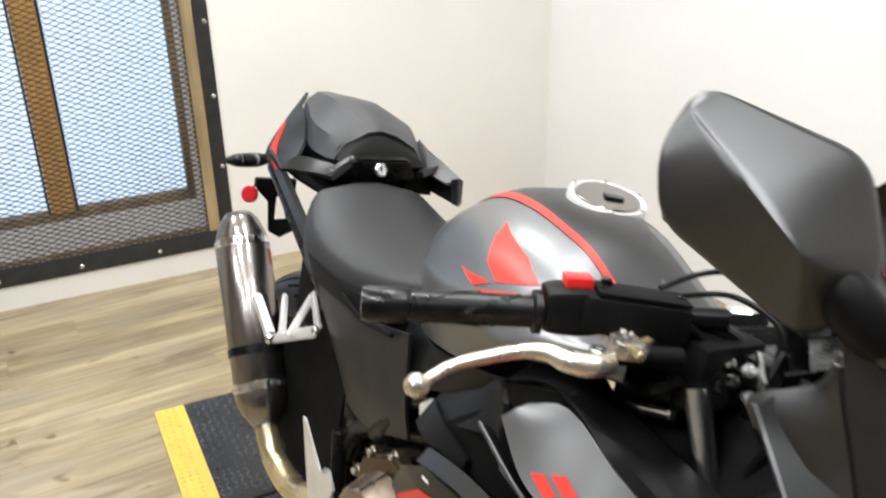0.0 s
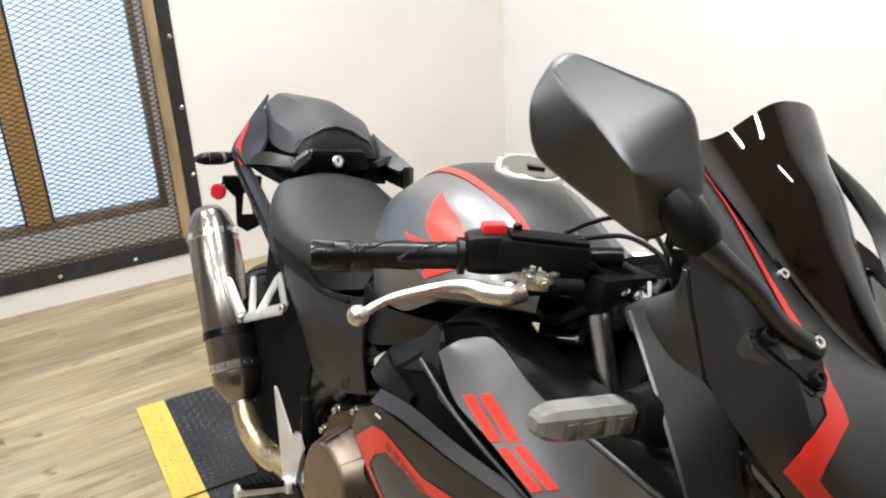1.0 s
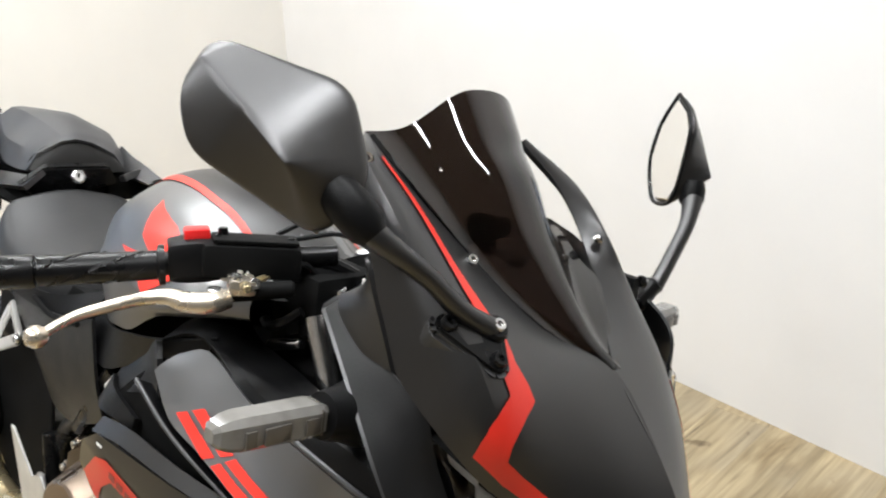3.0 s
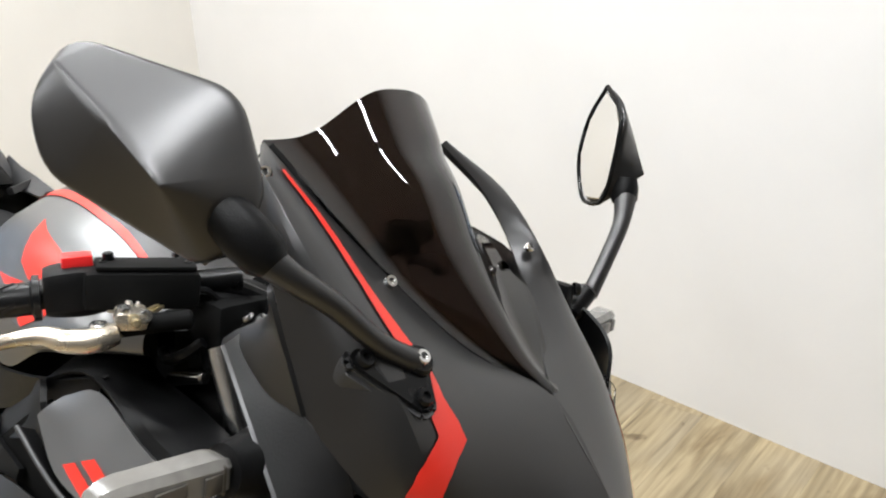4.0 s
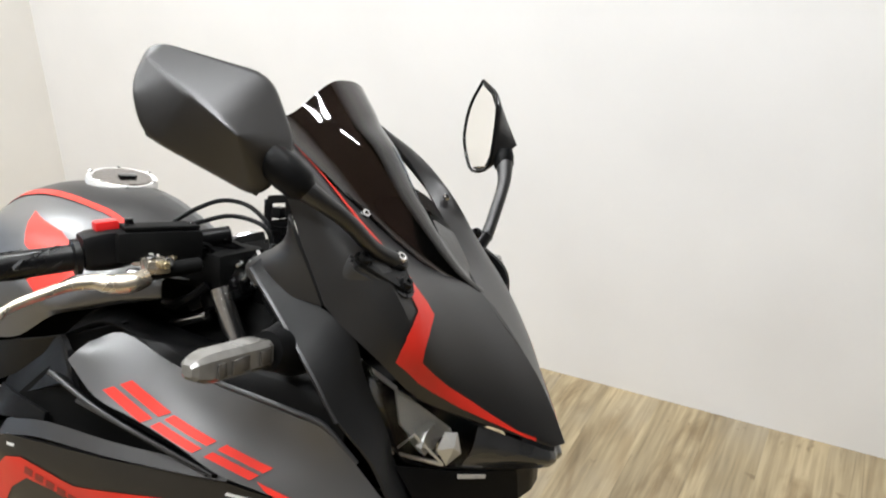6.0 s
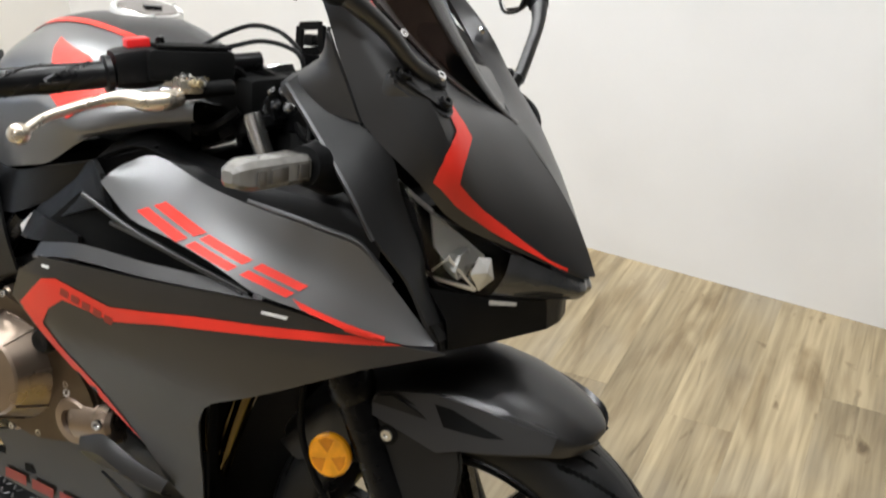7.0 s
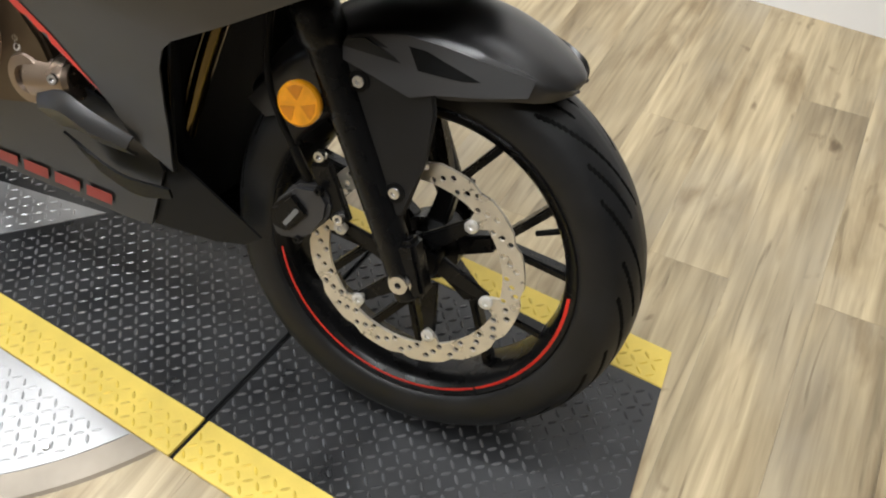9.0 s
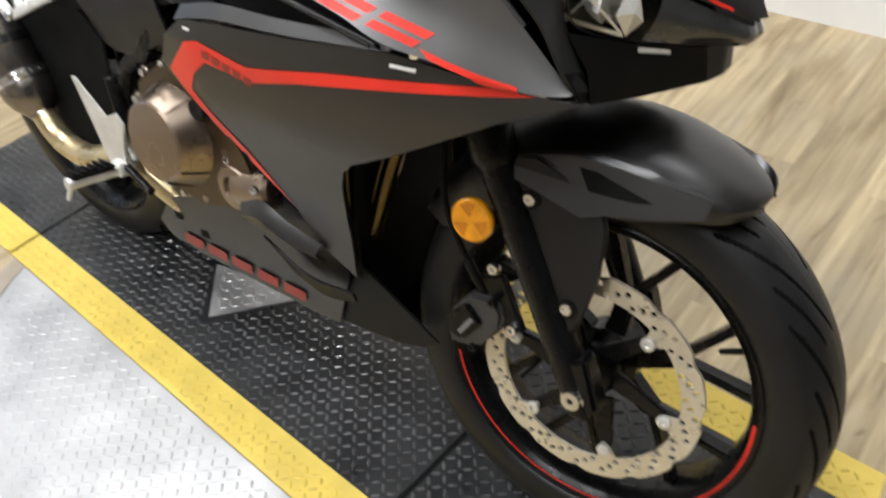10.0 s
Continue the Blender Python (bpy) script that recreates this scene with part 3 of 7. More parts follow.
def beam(a, b, wa, wb, ta, tb, side, bm=None, bevel=0.002):
    """A tapered bar from a to b: width along side, thickness across it."""
    bm = bm or bmesh.new()
    a, b, side = Vector(a), Vector(b), Vector(side).normalized()
    t = (b - a).cross(side).normalized()
    va = [bm.verts.new(a + side * u * wa / 2 + t * v * ta / 2) for u, v in ((-1, -1), (1, -1), (1, 1), (-1, 1))]
    vb = [bm.verts.new(b + side * u * wb / 2 + t * v * tb / 2) for u, v in ((-1, -1), (1, -1), (1, 1), (-1, 1))]
    f = [bm.faces.new(va[::-1]), bm.faces.new(vb)] + [bm.faces.new((va[i], va[(i + 1) % 4], vb[(i + 1) % 4], vb[i])) for i in range(4)]
    if bevel:
        bmesh.ops.bevel(bm, geom=list({e for q in f for e in q.edges}), offset=bevel, segments=2, affect="EDGES")
    bmesh.ops.recalc_face_normals(bm, faces=bm.faces)
    return bm


def bolt(name, at, axis, r=0.008, h=0.006, mat=None, parent=None, m=None, label="", socket=True):
    """A domed screw head with a hex socket."""
    at, axis = Vector(at), Vector(axis).normalized()
    prof = [(r, 0), (r, h * 0.6), (r * 0.85, h), (r * 0.48, h)]
    prof += [(r * 0.48, h * 0.45), (0, h * 0.45)] if socket else [(0, h)]
    bm = lathe(prof, at, at + axis, 18)
    return sub(name, bm, mat or STEEL, parent, label, m=m)


# ---- front wheel ----
def build_front_wheel():
    wheel = sub("front_wheel", turned(tyre_mesh(0, 0.30, 0.300, 0.0595, 0.219, seg=720)), TYRE, None, "front tyre with curved tread grooves", 50)
    # second slot: near-black painted into the grooves as shade
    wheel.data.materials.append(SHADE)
    rim_prof = [(0.222, -0.047), (0.226, -0.052), (0.222, -0.055), (0.212, -0.050), (0.205, -0.040), (0.199, -0.012), (0.199, 0.012), (0.205, 0.040), (0.212, 0.050), (0.222, 0.055), (0.226, 0.052), (0.222, 0.047)]
    sub("rim", turned(lathe(rim_prof, (0, 0, 0.3), (0, 1, 0.3), 120)), SATIN, wheel, "satin black cast rim")
    for a0, a1 in ((194, 301.5), (302.5, 364)):
        sub("rim_tape", turned(arc_strip(0, 0.3, 0.2110, 0.2190, -0.0535, radians(a0), radians(a1))), RED, wheel, "red rim tape")
    hub = [(0, -0.055), (0.028, -0.055), (0.034, -0.045), (0.034, -0.025), (0.048, -0.018), (0.048, 0.018), (0.034, 0.025), (0.034, 0.05), (0, 0.05)]
    sub("hub", turned(lathe(hub, (0, 0, 0.3), (0, 1, 0.3), 40)), SATIN, wheel)
    for k in range(6):
        a = radians(20 + 60 * k)
        root = Vector((0.040 * math.cos(a), 0, 0.3 + 0.040 * math.sin(a)))
        fork = Vector((0.098 * math.cos(a), 0, 0.3 + 0.098 * math.sin(a)))
        bm = beam(root, fork, 0.030, 0.026, 0.030, 0.022, (-math.sin(a), 0, math.cos(a)), bevel=0.004)
        for s in (-1, 1):
            e = a + s * radians(15)
            end = Vector((0.203 * math.cos(e), 0, 0.3 + 0.203 * math.sin(e)))
            beam(fork, end, 0.012, 0.013, 0.022, 0.026, (-math.sin(e), 0, math.cos(e)), bm, 0.003)
        sub("spoke", turned(bm), SATIN, wheel)
    v = Vector((0.199 * math.cos(radians(24)), 0.0, 0.3 + 0.199 * math.sin(radians(24))))
    inward = (AX - v).normalized()
    sub("valve", turned(rod(v, v + inward * 0.042, 0.0045, 0.004, 12, 0.001)), PLASTIC, wheel)


def build_front_brake():
    th0 = radians(49.2)
    disc = sub("brake_disc", turned(disc_mesh(0, 0.3, -0.066, 0.005, 0.157, 0.127, 0.1115, th0)), DISC, None, "drilled petal-shaped steel brake disc", 30)
    for k in range(6):
        a = th0 + k * math.pi / 3
        at = (0.1115 * math.cos(a), -0.067, 0.3 + 0.1115 * math.sin(a))
        bm = lathe([(0.0095, 0), (0.0095, 0.003), (0.007, 0.0045), (0.004, 0.0045), (0.004, 0.001), (0, 0.001)], at, (at[0], -1, at[2]), 20)
        sub("disc_bolt", turned(bm), ALLOY, disc, "silver disc button")
        root = Vector((0.036 * math.cos(a + 0.35), -0.056, 0.3 + 0.036 * math.sin(a + 0.35)))
        sub("carrier_arm", turned(beam(root, (at[0], -0.058, at[2]), 0.030, 0.016, 0.008, 0.007, (-math.sin(a), 0, math.cos(a)))), SATIN, disc, "black carrier arm")
    # caliper behind the fork leg
    out = [(-0.188, 0.357), (-0.166, 0.386), (-0.128, 0.391), (-0.112, 0.372), (-0.115, 0.345), (-0.138, 0.318), (-0.152, 0.302), (-0.192, 0.296), (-0.204, 0.329)]
    m = Matrix(((1, 0, 0, 0), (0, 0, -1, -0.072), (0, 1, 0, 0), (0, 0, 0, 1)))
    cal = sub("brake_caliper", turned(plate(out, 0.030, m, 0.006)), material("anodised_caliper", (0.055, 0.055, 0.058), 0.4, 0.5, vary=0.1, scale=30), None, "dark grey brake caliper")
    out2 = [(-0.196, 0.345), (-0.166, 0.375), (-0.140, 0.350), (-0.170, 0.312), (-0.196, 0.318)]
    m2 = Matrix(((1, 0, 0, 0), (0, 0, -1, -0.099), (0, 1, 0, 0), (0, 0, 0, 1)))
    sub("caliper_bridge", turned(plate(out2, 0.010, m2, 0.004)), SATIN, cal)
    word = [(-0.177, 0.327), (-0.171, 0.324), (-0.152, 0.352), (-0.158, 0.355)]
    m3 = Matrix(((1, 0, 0, 0), (0, 0, -1, -0.1088), (0, 1, 0, 0), (0, 0, 0, 1)))
    sub("print_bar", turned(plate(word, 0.0008, m3)), material("grey_print", (0.14, 0.14, 0.14), 0.5), cal, "grey print bar")
    arm = beam((-0.135, -0.088, 0.42), (-0.10, -0.086, 0.345), 0.03, 0.03, 0.012, 0.012, (1, 0, 0.3))
    sub("bracket", turned(arm), SATIN, cal)
    for at in ((-0.133, -0.092, 0.434), (-0.100, -0.092, 0.352)):
        bolt("bracket_bolt", at, (0, -1, 0), 0.0085, 0.009, STEEL, cal, ST)
    bolt("pin", (-0.128, -0.10, 0.388), (0, -1, 0), 0.006, 0.008, SATIN, cal, ST)
    bolt("pin", (-0.155, -0.10, 0.305), (0, -1, 0), 0.006, 0.008, SATIN, cal, ST)
    hose = tube([(-0.150, -0.092, 0.395), (-0.158, -0.104, 0.425), (-0.180, -0.112, 0.470), (-0.202, -0.112, 0.525), (-0.205, -0.108, 0.600), (-0.200, -0.100, 0.68), (-0.24, -0.09, 0.80)], 0.0048, 10)
    sub("brake_hose", turned(hose), PLASTIC, cal, "black rubber brake hose")
    sleeve = tube([(-0.150, -0.092, 0.395), (-0.157, -0.103, 0.420), (-0.166, -0.108, 0.443)], 0.0068, 10)
    sub("hose_sleeve", turned(sleeve), PLASTIC, cal)


def build_fork():
    for s in (-1, 1):
        y = 0.101 * s
        o = Vector((0.004, y, 0.30))
        leg = sub("fork_leg", turned(rod(o - FORK * 0.028, o + FORK * 0.335, 0.0215, 0.0255, 32, 0.004)), SATIN, None, "black fork slider")
        sub("fork_collar", turned(lathe([(0.0255, 0), (0.031, 0.012), (0.031, 0.05), (0.028, 0.058), (0.0215, 0.06)], o + FORK * 0.315, o + FORK, 32)), SATIN, leg)
        sub("stanchion", turned(rod(o + FORK * 0.37, o + FORK * 0.60, 0.0205, None, 32)), CHROME, leg, "polished chrome fork tube")
        t = Vector((-0.277, 0.128 * s, 0.926))
        sub("upper_tube", rod(t, t - FORK * 0.13, 0.0120, None, 24), STEEL, leg, "bright steel tube under the clamp")
        foot = beam(o + Vector((-0.012, 0, 0.055)), o + Vector((0.016, 0, -0.022)), 0.050, 0.046, 0.034, 0.034, (1, 0, 0.4), bevel=0.006)
        sub("axle_clamp", turned(foot), SATIN, leg)
    axle = sub("front_axle", turned(lathe([(0, 0.002), (0.0035, 0.002), (0.0045, 0.006), (0.013, 0.006), (0.013, 0), (0.0165, 0), (0.0165, -0.004), (0.01, -0.004), (0.01, -0.23), (0, -0.23)], (0.004, -0.119, 0.30), (0.004, -1, 0.30), 24)), STEEL, None, "steel axle end")
    bolt("fork_bolt", (-0.268, -0.104, 0.952), (-0.3, -0.4, 0.8), 0.0065, 0.004, STEEL, axle, label="bright clamp bolt")
    bolt("clamp_bolt", (0.018, -0.105, 0.272), (0.5, -1, -0.4), 0.006, 0.006, SATIN, axle, ST)
    # amber reflector on its stay
    c = Vector((-0.150, -0.128, 0.512))
    ref = sub("reflector", turned(lathe([(0, 0.004), (0.026, 0.003), (0.029, 0.0), (0.029, -0.006), (0, -0.006)], c, c + Vector((0.05, -1, 0.08)), 40)), AMBER, None, "round amber side reflector")
    for k in range(6):
        a = k * math.pi / 3 + 0.3
        pts = [(0.004 * math.cos(a + 0.5), 0.004 * math.sin(a + 0.5)), (0.024 * math.cos(a), 0.024 * math.sin(a)), (0.024 * math.cos(a + 0.5), 0.024 * math.sin(a + 0.5)), (0.024 * math.cos(a + 1.0), 0.024 * math.sin(a + 1.0))]
        mm = basis(c + Vector((0.05, -1, 0.08)).normalized() * 0.0032, c + Vector((0.05, -1, 0.08)))
        if k % 2:
            sub("facet", turned(plate(pts, 0.0008, mm, 0.0002)), AMBER_DARK, ref, "darker amber facet")
    sub("stay", turned(beam((-0.150, -0.121, 0.512), (-0.10, -0.108, 0.52), 0.03, 0.02, 0.004, 0.004, (0, 0, 1))), SATIN, ref)
    # triple clamp between the fork tubes
    for s in (0.50, 0.67):
        c0 = Vector((0.004, 0, 0.30)) + FORK * s
        bm = beam(c0 + Vector((-0.02, -0.125, 0)), c0 + Vector((-0.02, 0.125, 0)), 0.085, 0.085, 0.03, 0.03, FORK.cross(Vector((0, 1, 0))), bevel=0.008)
        sub("triple_clamp", turned(bm), SATIN, None, "black fork clamp")
    sub("steering_stem", turned(rod(Vector((-0.045, 0, 0.33)) + FORK * 0.45, Vector((-0.045, 0, 0.33)) + FORK * 0.70, 0.028)), SHADE)


def build_fender():
    # arched skin over the tyre: cross sections round the wheel, with a crisp shoulder line
    rows = []
    for deg, rad, half, drop in ((148, 0.328, 0.060, 0.05), (130, 0.336, 0.084, 0.09), (112, 0.346, 0.100, 0.095), (96, 0.349, 0.102, 0.096), (84, 0.345, 0.098, 0.089), (76, 0.341, 0.092, 0.072), (69, 0.337, 0.084, 0.050), (65, 0.334, 0.077, 0.036), (62.5, 0.332, 0.065, 0.025), (60.8, 0.329, 0.046, 0.015), (60.0, 0.325, 0.024, 0.008)):
        a = radians(deg)
        c, s = math.cos(a), math.sin(a)
        sec = []
        for y, q in ((-1, -drop), (-0.985, -drop * 0.55), (-0.93, -0.30 * drop), (-0.80, -0.020), (-0.55, -0.006), (-0.25, 0.001), (0, 0.003), (0.25, 0.001), (0.55, -0.006), (0.80, -0.020), (0.93, -0.30 * drop), (0.985, -drop * 0.55), (1, -drop)):
            r = rad + max(q, -drop)
            sec.append((r * c, y * half, 0.30 + r * s))
        rows.append(sec)
    fender = sub("front_fender", turned(loft(rows, 2, 3, 0.003)), MATTE, None, "matte black front fender", 40)
    m = Matrix(((1, 0, 0, 0), (0, 0, -1, -0.099), (0, 1, 0, 0), (0, 0, 0, 1)))
    guard = [(-0.112, 0.588), (-0.104, 0.603), (-0.080, 0.610), (-0.040, 0.596), (0.012, 0.566), (0.019, 0.536), (0.013, 0.470), (-0.004, 0.398), (-0.014, 0.382), (-0.030, 0.374), (-0.041, 0.384), (-0.070, 0.470), (-0.094, 0.545)]
    sub("fork_guard", turned(plate(guard, 0.009, m, 0.004)), COVER, fender, "black fork guard")
    # folded facet that runs from the guard's top along the arch, with the vent's shade painted on it
    low = [(-0.110, -0.109, 0.576), (-0.062, -0.112, 0.565), (-0.014, -0.112, 0.551), (0.016, -0.109, 0.561), (0.072, -0.099, 0.569), (0.118, -0.088, 0.578)]
    high = [(-0.105, -0.100, 0.600), (-0.078, -0.097, 0.608), (-0.030, -0.097, 0.618), (0.020, -0.094, 0.614), (0.080, -0.088, 0.604), (0.122, -0.080, 0.598)]
    fold = loft([low, high], 1, 2, -0.004, curve_u=False, curve_v=False)
    tree = BVHTree.FromBMesh(fold)
    sub("shoulder", turned(fold), MATTE, fender, "folded shoulder facet", 25)
    slot = decal([(-0.026, 0.608), (-0.004, 0.607), (0.064, 0.586), (0.044, 0.583), (-0.010, 0.584)], tree, "y", 0.0015, 0.010)
    sub("vent", turned(slot), SHADE, fender, "black patch for the shade of a vent slot")
    for at in ((-0.073, -0.111, 0.553), (-0.012, -0.111, 0.422)):
        p = Vector(at) + Vector((FX, 0.003, 0))
        bolt("guard_bolt", p, (0, -1, 0), 0.0085, 0.005, STEEL, fender, ST, "steel socket bolt")
        sub("washer", turned(lathe([(0.009, 0), (0.0135, 0.0005), (0.0135, 0.0025), (0.009, 0.003)], p, p + Vector((0, -1, 0)), 24)), PLASTIC, fender)


build_front_wheel()
build_front_brake()
build_fork()
# ---- motorcycle: fairing ----
from mathutils.bvhtree import BVHTree


def half_width(x, z):
    """Half the width of the side fairing at a place in the side view."""
    def lerp(v, table):
        for (a, p), (b, q) in zip(table, table[1:]):
            if v <= b:
                return p + (q - p) * max(0.0, (v - a) / (b - a))
        return table[-1][1]

    wz = lerp(z, [(0.10, 0.085), (0.20, 0.110), (0.30, 0.130), (0.355, 0.142), (0.45, 0.166), (0.543, 0.200), (0.62, 0.232), (0.70, 0.250), (0.76, 0.250), (0.82, 0.244), (0.88, 0.225), (0.95, 0.20)])
    wx = lerp(x, [(-0.9, 0.75), (-0.75, 0.85), (-0.6, 0.95), (-0.5, 1.0), (-0.33, 1.0), (-0.15, 0.95), (0, 0.85), (0.05, 0.80), (0.1, 0.7)])
    return wz * wx


def cut_grid(outline, step):
    """A flat face of (x, z) cut into a grid, to be bent afterwards."""
    bm = bmesh.new()
    bm.faces.new([bm.verts.new((x, 0, z)) for x, z in outline])
    bm.normal_update()
    bmesh.ops.triangulate(bm, faces=bm.faces, ngon_method="EAR_CLIP")
    for axis in (0, 2):
        lo, hi = min(v.co[axis] for v in bm.verts), max(v.co[axis] for v in bm.verts)
        k = lo + step
        while k < hi - step * 0.3:
            co, no = Vector((0, 0, 0)), Vector((0, 0, 0))
            co[axis], no[axis] = k, 1
            bmesh.ops.bisect_plane(bm, geom=bm.verts[:] + bm.edges[:] + bm.faces[:], plane_co=co, plane_no=no, dist=1e-5)
            k += step
    return bm


def side_panel(outline, thick=0.004, step=0.03, inset=0.0, width=half_width):
    bm = cut_grid(outline, step)
    for v in bm.verts:
        v.co.y = -width(v.co.x, v.co.z) + inset
    bmesh.ops.recalc_face_normals(bm, faces=bm.faces)
    bm.normal_update()
    if sum(f.normal.y * f.calc_area() for f in bm.faces) > 0:
        bmesh.ops.reverse_faces(bm, faces=bm.faces)
    shell(bm, thick)
    bmesh.ops.recalc_face_normals(bm, faces=bm.faces)
    return bm


def tree_of(ob):
    bm = bmesh.new()
    bm.from_mesh(ob.data)
    t = BVHTree.FromBMesh(bm)
    bm.free()
    return t


def decal(outline, target, way, lift=0.0012, step=0.012, far=0.6):
    """A thin sticker: an outline of (x, z), or of (y, z) for way 'x', laid on another part's skin."""
    bm = cut_grid(outline, step)
    tree = target if isinstance(target, BVHTree) else tree_of(target)
    lost = []
    for v in bm.verts:
        if way == "y":
            o, d = Vector((v.co.x, -far, v.co.z)), Vector((0, 1, 0))
        elif way == "z":
            o, d = Vector((v.co.x, v.co.z, 1.5)), Vector((0, 0, -1))
        else:
            o, d = Vector((far, v.co.x, v.co.z)), Vector((-1, 0, 0))
        hit, n, _, _ = tree.ray_cast(o, d)
        if hit is None:
            lost.append(v)
        else:
            n = n if n.dot(d) < 0 else -n
            v.co = hit + n * lift
    bmesh.ops.delete(bm, geom=lost, context="VERTS")
    bmesh.ops.recalc_face_normals(bm, faces=bm.faces)
    return bm


def both(name, make, mat, parent=None, label="", angle=35):
    """The right-hand part and its mirror image on the left."""
    a = sub(name, make(), mat, parent, label, angle)
    sub(name, mirrored(make()), mat, parent, label, angle)
    return a


def build_side():
    L = [(-0.414, -0.227, 0.833), (-0.349, -0.245, 0.806), (-0.287, -0.248, 0.796), (-0.221, -0.250, 0.781), (-0.169, -0.248, 0.763), (-0.108, -0.240, 0.754), (-0.058, -0.228, 0.742), (-0.007, -0.210, 0.735), (0.022, -0.195, 0.735)]
    U = [(-0.398, -0.210, 0.852), (-0.352, -0.201, 0.871), (-0.271, -0.211, 0.855), (-0.203, -0.218, 0.847), (-0.142, -0.221, 0.843), (-0.092, -0.221, 0.838), (-0.058, -0.217, 0.830), (-0.026, -0.204, 0.793), (0.021, -0.190, 0.7365)]
    C = [Vector(p).lerp(Vector(q), 0.56) + Vector((0, w, 0)) for p, q, w in zip(L, U, (-0.004, -0.003, 0, 0.003, 0.005, 0.006, 0.005, 0.002, 0))]
    upper = both("upper_fairing", lambda: loft([L, C, U], 4, 5, -0.004), GREY, None, "matte grey upper side fairing", 50)
    # the model's mark along the lower edge, drawn as plain slanted bars
    for (x0, z0), (x1, z1), lean in (((-0.342, 0.8165), (-0.276, 0.7960), 0.034), ((-0.262, 0.7945), (-0.202, 0.7795), 0.024), ((-0.188, 0.7780), (-0.130, 0.7655), 0.022)):
        for f0, f1 in ((0.0, 0.40), (0.58, 1.0)):
            h = 0.0155
            bar = [(x0 + lean * f0, z0 + h * f0), (x1 + lean * f0, z1 + h * f0), (x1 + lean * f1, z1 + h * f1), (x0 + lean * f1, z0 + h * f1)]
            sub("mark_bar", decal(bar, upper, "y", 0.0015, 0.010), RED, upper, "plain red slanted bar")

    both("lip", lambda: tube([(x, y - 0.002, z + 0.004) for x, y, z in U[3:8]], 0.0028, 8, 3), DARK_GREY, upper, "thin grey lip")
    B = [(-0.585, 0.650), (-0.550, 0.697), (-0.500, 0.728), (-0.340, 0.738), (-0.240, 0.745), (-0.165, 0.750), (-0.122, 0.746), (-0.048, 0.737), (-0.004, 0.734), (0.042, 0.734), (-0.045, 0.698), (-0.165, 0.634), (-0.256, 0.588), (-0.276, 0.570), (-0.292, 0.540), (-0.310, 0.470), (-0.328, 0.364), (-0.384, 0.400), (-0.414, 0.458), (-0.474, 0.530), (-0.540, 0.606)]
    lower = both("lower_fairing", lambda: side_panel(B), MATTE, None, "matte black lower side fairing")
    red = [(-0.568, 0.645), (-0.500, 0.699), (-0.473, 0.705), (-0.385, 0.690), (-0.255, 0.711), (-0.150, 0.724), (-0.055, 0.735), (-0.004, 0.734), (-0.060, 0.725), (-0.170, 0.709), (-0.304, 0.688), (-0.388, 0.669), (-0.469, 0.677), (-0.502, 0.655), (-0.527, 0.625), (-0.462, 0.540), (-0.414, 0.464), (-0.416, 0.458), (-0.478, 0.534), (-0.540, 0.608)]
    sub("stripe", decal(red, lower, "y", 0.001, 0.02), RED, lower, "red stripe")
    for k in range(5):
        x = -0.470 + 0.0175 * k
        z = 0.6905 - 0.0045 * k
        sub("stripe_print", decal([(x, z - 0.006), (x + 0.013, z - 0.0085), (x + 0.018, z + 0.0025), (x + 0.005, z + 0.005)], lower, "y", 0.0018, 0.02), DARK_RED, lower, "dark red print on the stripe")
    tip = [(-0.122, 0.766), (-0.060, 0.750), (-0.004, 0.7385), (-0.010, 0.7345), (-0.060, 0.7435), (-0.110, 0.757)]
    sub("stripe", decal(tip, upper, "y", 0.0022, 0.01), RED, upper, "red stripe")
    # upper lip of the lower fairing: a light bevel
    lip_a = [(-0.520, -0.246, 0.722), (-0.440, -0.252, 0.739), (-0.332, -0.252, 0.743), (-0.233, -0.246, 0.748), (-0.165, -0.240, 0.752)]
    lip_b = [(-0.520, -0.232, 0.738), (-0.440, -0.240, 0.755), (-0.332, -0.242, 0.757), (-0.233, -0.238, 0.760), (-0.165, -0.238, 0.756)]
    sub("bevel", loft([lip_a, lip_b], 3, 1, 0.003), MATTE, lower, "bevelled grey lip")
    for x, z in ((-0.500, 0.716), (-0.150, 0.737)):
        sub("print_bar", decal([(x - 0.017, z - 0.001), (x + 0.015, z - 0.001), (x + 0.017, z + 0.003), (x - 0.015, z + 0.003)], lower, "y", 0.001, 0.02), WHITE_PAINT, lower, "small white print")
    # vent between the two panels, its inner shade painted as a black panel
    vent = [(-0.560, 0.735), (-0.44, 0.835), (-0.34, 0.80), (-0.15, 0.752), (-0.25, 0.735), (-0.45, 0.725)]
    sub("vent_well", side_panel(vent, 0.004, 0.04, 0.035), SHADE, lower, "black panel standing for the vent's shade")
    for a, b, c in (((-0.432, -0.235, 0.815), (-0.33, -0.246, 0.789), (-0.178, -0.242, 0.756)), ((-0.390, -0.232, 0.788), (-0.30, -0.238, 0.775), (-0.19, -0.238, 0.752))):
        lo = [Vector(p) + Vector((0, 0.012, -0.004)) for p in (a, b, c)]
        hi = [Vector(p) + Vector((0, -0.004, 0.004)) for p in (a, b, c)]
        sub("vent_fin", loft([lo, hi], 4, 1, 0.004), PLASTIC, lower, "black louvre")
        sub("fin_edge", tube([Vector(p) + Vector((0, -0.006, 0.004)) for p in (a, b, c)], [0.0028, 0.0024, 0.0012], 8, 5), DARK_GREY, lower, "grey louvre edge")
